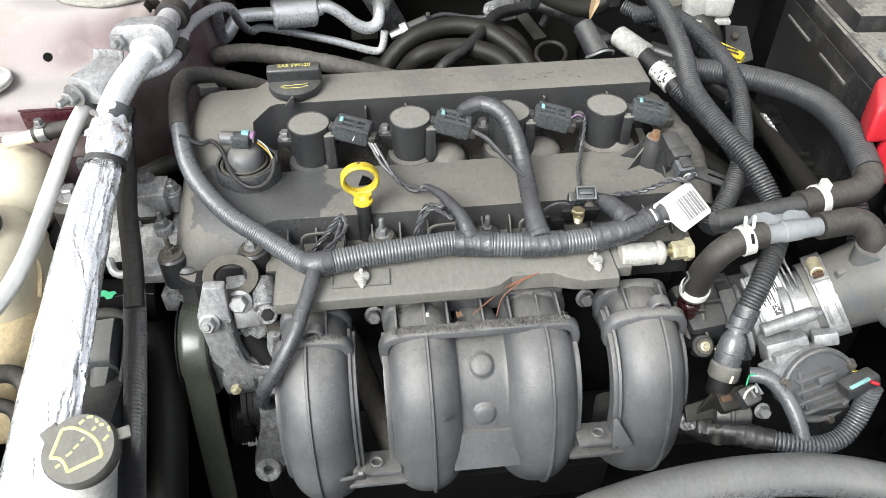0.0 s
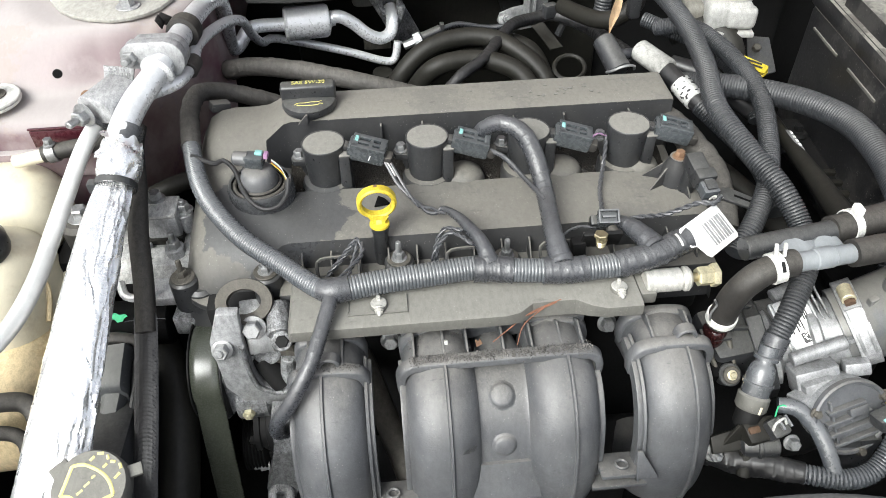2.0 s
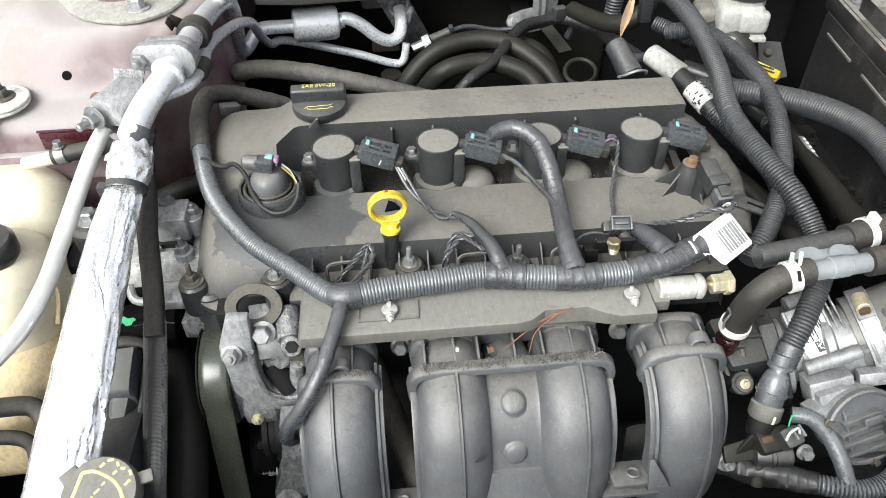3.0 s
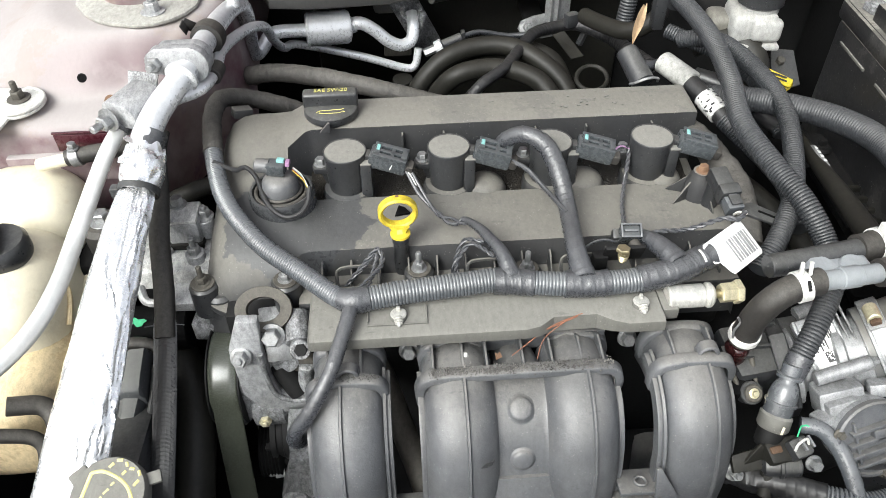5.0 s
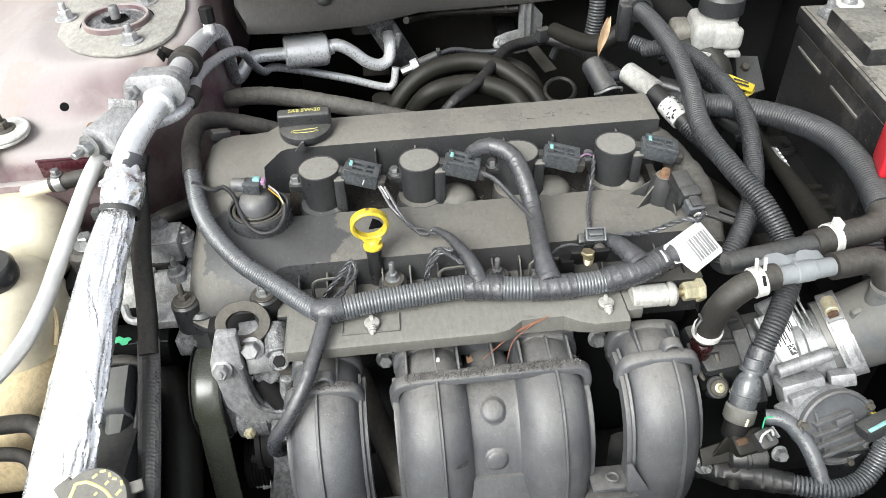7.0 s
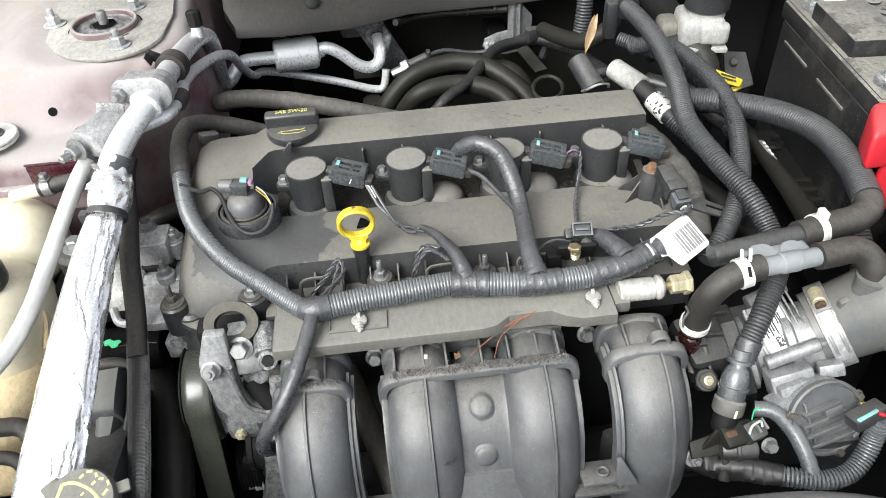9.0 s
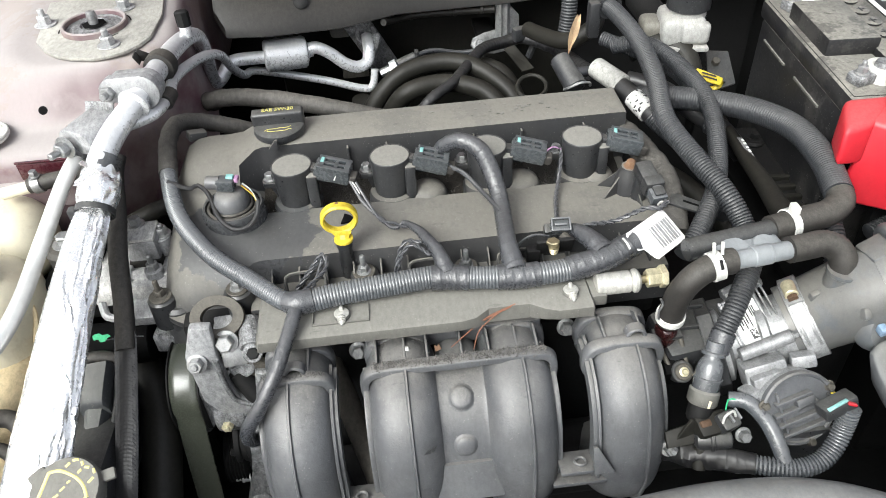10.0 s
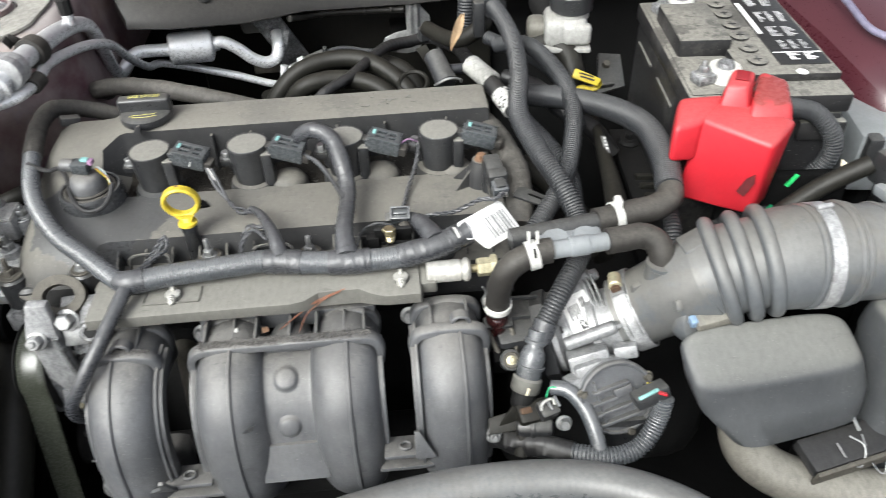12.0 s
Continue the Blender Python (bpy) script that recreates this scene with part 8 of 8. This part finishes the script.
wcap = part("cap", lathe([(0.0235, -0.002), (0.0248, 0.0), (0.0248, 0.010), (0.0235, 0.0125), (0.002, 0.0128)], WM, 36), SHELF, wf, "dusty black cap")
part("tab", moved(box((0.026, 0.008, 0.006), (0.013, 0.009, 0.004), 0.0015, (0, 0, 12)), WM), SHELF, wcap)
part("tab", moved(box((-0.021, 0.015, 0.006), (0.013, 0.010, 0.005), 0.0015, (0, 0, 35)), WM), SHELF, wcap)
YP = material("yellow_print", (0.62, 0.56, 0.22), 0.6)
def mark(pts, r=0.0012):
    if len(pts) == 2:
        pts = [pts[0], ((pts[0][0] + pts[1][0]) / 2, (pts[0][1] + pts[1][1]) / 2), pts[1]]
    return sweep([(x, y, 0.0126) for x, y in pts], r, n=6, step=0.0012, squash=0.5)
FAN_OUT, FAN_IN = [(-0.0115, 0.0147), (-0.0063, 0.0151), (-0.0016, 0.0138), (0.0075, 0.0080), (0.0130, 0.0013), (0.0162, -0.0075)], [(-0.0174, -0.0040), (-0.0115, -0.0053), (-0.0075, -0.0098), (-0.0055, -0.0151)]
part("screen_symbol", moved(join(mark(FAN_OUT), mark(FAN_IN), mark([FAN_OUT[0], FAN_IN[0]]), mark([FAN_OUT[-1], FAN_IN[-1]])), WM), YP, wcap, "yellow windscreen washer symbol")
for dash in ([(-0.0134, -0.0111), (-0.0107, -0.0093)], [(-0.0071, -0.0044), (-0.0036, -0.0018)], [(-0.0028, 0.0000), (0.0004, 0.0027)], [(0.0016, 0.0049), (0.0036, 0.0067)], [(-0.0004, 0.0169), (0.0024, 0.0195)], [(0.0043, 0.0209), (0.0083, 0.0209)], [(0.0107, 0.0191), (0.0115, 0.0160)], [(0.0083, 0.0111), (0.0107, 0.0133)], [(0.0130, 0.0147), (0.0162, 0.0138)], [(0.0190, 0.0124), (0.0201, 0.0089)], [(0.0194, 0.0062), (0.0162, 0.0027)]):
    part("spray_dash", moved(mark(dash, 0.0010), WM), YP, wcap)

# ---- rear: heater hoses, wires, reservoir ----
rh = thing("rear_taped_hose", (-0.15, 0.17, 0.85), "taped dusty rubber hose behind the valve cover", "hose")
part("hose", sweep([(-0.262, 0.245, 0.845), (-0.262, 0.213, 0.864), (-0.224, 0.196, 0.875), (-0.164, 0.176, 0.875), (-0.100, 0.155, 0.868), (-0.05, 0.148, 0.855), (0.02, 0.145, 0.84)], 0.0105, n=18, wobble=0.06, wrap=0.015), CLOTH, rh)
for pts in (((-0.078, 0.32, 0.72), (-0.069, 0.31, 0.775), (-0.030, 0.322, 0.815), (0.021, 0.332, 0.827), (0.073, 0.322, 0.824), (0.121, 0.285, 0.799), (0.14, 0.25, 0.76)),
            ((-0.055, 0.29, 0.76), (-0.020, 0.275, 0.815), (0.035, 0.280, 0.822), (0.087, 0.262, 0.812), (0.11, 0.23, 0.78), (0.115, 0.20, 0.74)),
            ((-0.035, 0.36, 0.73), (-0.030, 0.36, 0.78), (0.0, 0.37, 0.795), (0.05, 0.38, 0.80), (0.12, 0.36, 0.79), (0.15, 0.33, 0.74))):
    t = thing("heater_hose", pts[0], "grey-brown rubber heater hose arching behind the engine", "hose", "heater hoses")
    part("hose", sweep(pts, 0.0125, n=16), HOSE, t)
for x in (-0.085, -0.040):
    t = thing("heater_stub", (x, 0.40, 0.73), "dark heater hose stub with clamp", "hose stub", "heater stubs")
    part("stub", rod((x, 0.40, 0.70), (x, 0.395, 0.748), 0.015), HOSE, t)
    part("clamp", band((x, 0.3975, 0.728), (x, 0.3965, 0.736), 0.0152), DARK, t)
fl = thing("expansion_flange", (-0.08, 0.46, 0.79), "bare steel pipe flange plate on the firewall", "flange")
part("plate", box((-0.062, 0.458, 0.805), (0.040, 0.006, 0.110), 0.006, (15, -24, 0), 3), CAST, fl)
part("foot", box((-0.090, 0.44, 0.772), (0.040, 0.012, 0.018), 0.002), GRIMY, fl)
part("port_collar", ring_bm(0.0165, 0.0095, 0.006, aim((-0.068, 0.447, 0.826), (-0.070, 0.35, 0.90))), CAST, fl)
part("side_arm", box((-0.058, 0.44, 0.80), (0.010, 0.010, 0.07), 0.003, (20, 12, 0)), CAST, fl)
part("grey_block", box((-0.105, 0.47, 0.84), (0.035, 0.03, 0.045), 0.008), SHELF, fl)
ps = thing("pressure_switch", (-0.03, 0.406, 0.78), "steel pressure switch with black plug and cable", "pressure switch")
part("hexagon", rod((-0.052, 0.404, 0.782), (-0.034, 0.405, 0.789), 0.006, n=6), STEEL, ps)
part("collar", rod((-0.036, 0.405, 0.788), (-0.026, 0.406, 0.792), 0.010, n=20), PIPE, ps)
part("plug", rod((-0.026, 0.406, 0.792), (0.002, 0.412, 0.800), 0.0075, n=14), PLASTIC, ps)
part("clip", box((0.004, 0.413, 0.802), (0.006, 0.012, 0.014), 0.001), PLASTIC, ps)
part("cable", sweep([(0.004, 0.413, 0.801), (0.03, 0.430, 0.798), (0.07, 0.44, 0.786), (0.10, 0.44, 0.786)], 0.004, n=10), TAPE, ps)
rl = thing("rear_loom", (0.15, 0.40, 0.80), "black taped wiring loom along the firewall", "wiring loom")
part("loom", sweep([(-0.005, 0.225, 0.815), (0.016, 0.240, 0.827), (0.046, 0.272, 0.829), (0.093, 0.360, 0.825), (0.132, 0.400, 0.815), (0.164, 0.405, 0.817), (0.199, 0.360, 0.819), (0.206, 0.290, 0.835), (0.210, 0.210, 0.855)], [0.0070, 0.0070, 0.0075, 0.0085, 0.0090, 0.0090, 0.0090, 0.0090], n=18, wobble=0.10, step=0.0015, wrap=0.009), DARKTAPE, rl)
part("stray_tie", box((0.176, 0.408, 0.792), (0.006, 0.010, 0.018), 0.001, (0, 25, 20)), PLASTIC, rl)
part("clip_block", box((0.156, 0.40, 0.826), (0.020, 0.014, 0.020), 0.003, (0, 0, 20)), PLASTIC, rl)
sb = thing("firewall_bracket", (0.13, 0.47, 0.80), "bright folded steel bracket with bolt", "bracket")
FW = pose(0, 0.468, 0, 90)
part("foot", prism([(0.092, 0.783), (0.096, 0.795), (0.113, 0.802), (0.133, 0.806), (0.157, 0.784), (0.147, 0.769), (0.130, 0.766), (0.100, 0.771)], FW, 0.003, 0.0008), STEEL, sb)
part("folded_plate", from_rings([[(0.131, 0.460, z), (0.138, 0.454, z), (0.143, 0.461, z), (0.148, 0.453, z), (0.153, 0.460, z), (x, 0.464, z), (x, 0.467, z), (0.131, 0.464, z)] for z, x in ((0.796, 0.160), (0.806, 0.168), (0.827, 0.168), (0.842, 0.155), (0.850, 0.153))]), STEEL, sb, angle=30)
part("arm", from_rings([[(0.143, 0.452, 0.779), (0.159, 0.452, 0.785), (0.159, 0.455, 0.783), (0.143, 0.455, 0.777)], [(0.163, 0.402, 0.764), (0.181, 0.402, 0.768), (0.181, 0.404, 0.765), (0.163, 0.404, 0.761)]]), HOSE, sb)
part("bolt", hex_bolt((0.106, 0.465, 0.786), (0.106, 0.30, 0.86), 0.012, 1.7, 0.009), STEEL, sb)
part("stem", box((0.120, 0.510, 0.785), (0.030, 0.085, 0.012), 0.002), DARK, sb)
hk = thing("rear_hook", (0.127, 0.165, 0.84), "dark steel lifting hook behind the cover", "lifting hook")
part("ring", ring_bm(0.0195, 0.0150, 0.006, aim((0.127, 0.165, 0.866), (0.10, 0.05, 1.15)), bevel=0.002), HOSE, hk)
part("shank", box((0.127, 0.16, 0.838), (0.018, 0.008, 0.02), 0.002), DARK, hk)
pc = thing("pcv_plug", (0.158, 0.112, 0.89), "black rubber pipe end with wire clip", "pipe end")
part("sleeve", rod((0.150, 0.134, 0.918), (0.163, 0.098, 0.898), 0.0112, 0.0122, n=20, bevel=0.002), PLASTIC, pc)
part("clip", sweep([(0.149, 0.100, 0.897), (0.152, 0.092, 0.903), (0.163, 0.088, 0.910), (0.175, 0.094, 0.906), (0.178, 0.100, 0.899)], 0.0014, n=8), STEEL, pc)
part("wire", sweep([(0.168, 0.13, 0.90), (0.185, 0.14, 0.895), (0.20, 0.16, 0.885)], 0.006, n=10), TAPE, pc)
mh = thing("rear_hose_elbow", (0.19, 0.26, 0.86), "dusty black rubber hose elbow", "hose")
part("hose", sweep([(0.156, 0.335, 0.862), (0.168, 0.300, 0.868), (0.185, 0.262, 0.876), (0.202, 0.246, 0.886), (0.222, 0.248, 0.900), (0.23, 0.27, 0.905)], 0.0105, n=16), HOSE, mh)
part("corrugated", sweep([(0.205, 0.32, 0.86), (0.209, 0.325, 0.89), (0.212, 0.335, 0.93)], 0.011, n=14, pitch=0.004, depth=0.0012), CONDUIT, mh)
lf = thing("dry_leaf", (0.184, 0.205, 0.905), "curled dry tan leaf caught on a hose", "leaf")
rings = []
for i in range(9):
    f = i / 8
    w = 0.006 * math.sin(math.pi * (0.08 + 0.9 * f)) + 0.0006
    p = Vector((0.194, 0.222, 0.925)).lerp(Vector((0.176, 0.19, 0.893)), f)
    rings.append([tuple(p + Vector((s * w, 0.4 * w * s, 0.003 * abs(s) + 0.0012 * math.sin(9 * f)))) for s in (-1, -0.5, 0, 0.5, 1)] + [tuple(p + Vector((s * w, 0.4 * w * s, 0.003 * abs(s) + 0.0012 * math.sin(9 * f) - 0.0005))) for s in (1, 0.5, 0, -0.5, -1)])
part("blade", from_rings(rings), LEAF, lf)

TANK = material("clouded_white_plastic", (0.34, 0.34, 0.325), 0.35, dust=0.3, dust_color=(0.33, 0.31, 0.26), wash=0.06)
bf = thing("brake_fluid_reservoir", (0.33, 0.21, 0.87), "white translucent brake fluid reservoir with black cap", "fluid reservoir")
part("tank", box((0.322, 0.222, 0.902), (0.052, 0.055, 0.036), 0.009, (0, 0, -8), 3), TANK, bf)
part("front_lobe", box((0.332, 0.197, 0.902), (0.034, 0.016, 0.026), 0.006, (0, 0, -8), 3), TANK, bf)
part("base_lip", box((0.322, 0.219, 0.884), (0.060, 0.062, 0.006), 0.002, (0, 0, -8)), TANK, bf)
part("neck", rod((0.328, 0.220, 0.915), (0.328, 0.221, 0.930), 0.022, n=28), TANK, bf)
part("cap", lathe([(0.024, 0.942), (0.026, 0.944), (0.0255, 0.962), (0.023, 0.965), (0.002, 0.966)], pose(0.328, 0.221, -0.018), 30), PLASTIC, bf)
part("side_tank", box((0.290, 0.236, 0.895), (0.026, 0.040, 0.026), 0.008, (0, 0, -8), 3), TANCAST, bf)
part("master_cylinder", rod((0.33, 0.20, 0.865), (0.33, 0.40, 0.865), 0.02), DARK, bf)
yt = thing("yellow_dipstick", (0.335, 0.148, 0.855), "yellow transmission dipstick loop handle", "dipstick")
part("loop", prism([(-0.017, -0.005), (0.016, -0.006), (0.018, 0.004), (-0.016, 0.007)], pose(0.334, 0.147, 0.868, 55, 16, -14), 0.004, 0.0015), YELLOW, yt)
part("loop_leg", sweep([(0.349, 0.145, 0.866), (0.352, 0.147, 0.860), (0.350, 0.147, 0.855), (0.342, 0.148, 0.852), (0.332, 0.149, 0.855), (0.326, 0.152, 0.852)], 0.0034, n=10, squash=0.7), YELLOW, yt)
for d_ in (-0.0018, 0.0018):
    part("print_bar", box((0.334 - 0.2 * d_, 0.1425 + 0.5 * d_, 0.8722 + d_), (0.018, 0.0018, 0.0005), 0.0, (55, 16, -14)), INK, yt)
part("tube", rod((0.326, 0.155, 0.78), (0.328, 0.153, 0.852), 0.006), DARK, yt)
ws = thing("loose_bracket_plate", (0.41, 0.25, 0.83), "grey plastic bracket beside the battery", "bracket")
part("plate", prism([(-0.022, -0.030), (0.020, -0.024), (0.030, 0.025), (0.0, 0.032)], pose(0.385, 0.235, 0.825, 30, 0, 10), 0.004, 0.001), PLASTIC, ws)
part("bolt", hex_bolt((0.388, 0.245, 0.832), (0.388, 0.10, 1.05), 0.010, 1.5), GRIMY, ws)
part("flange_edge", box((0.372, 0.214, 0.816), (0.040, 0.004, 0.018), 0.001, (30, 0, 10)), PLASTIC, ws)
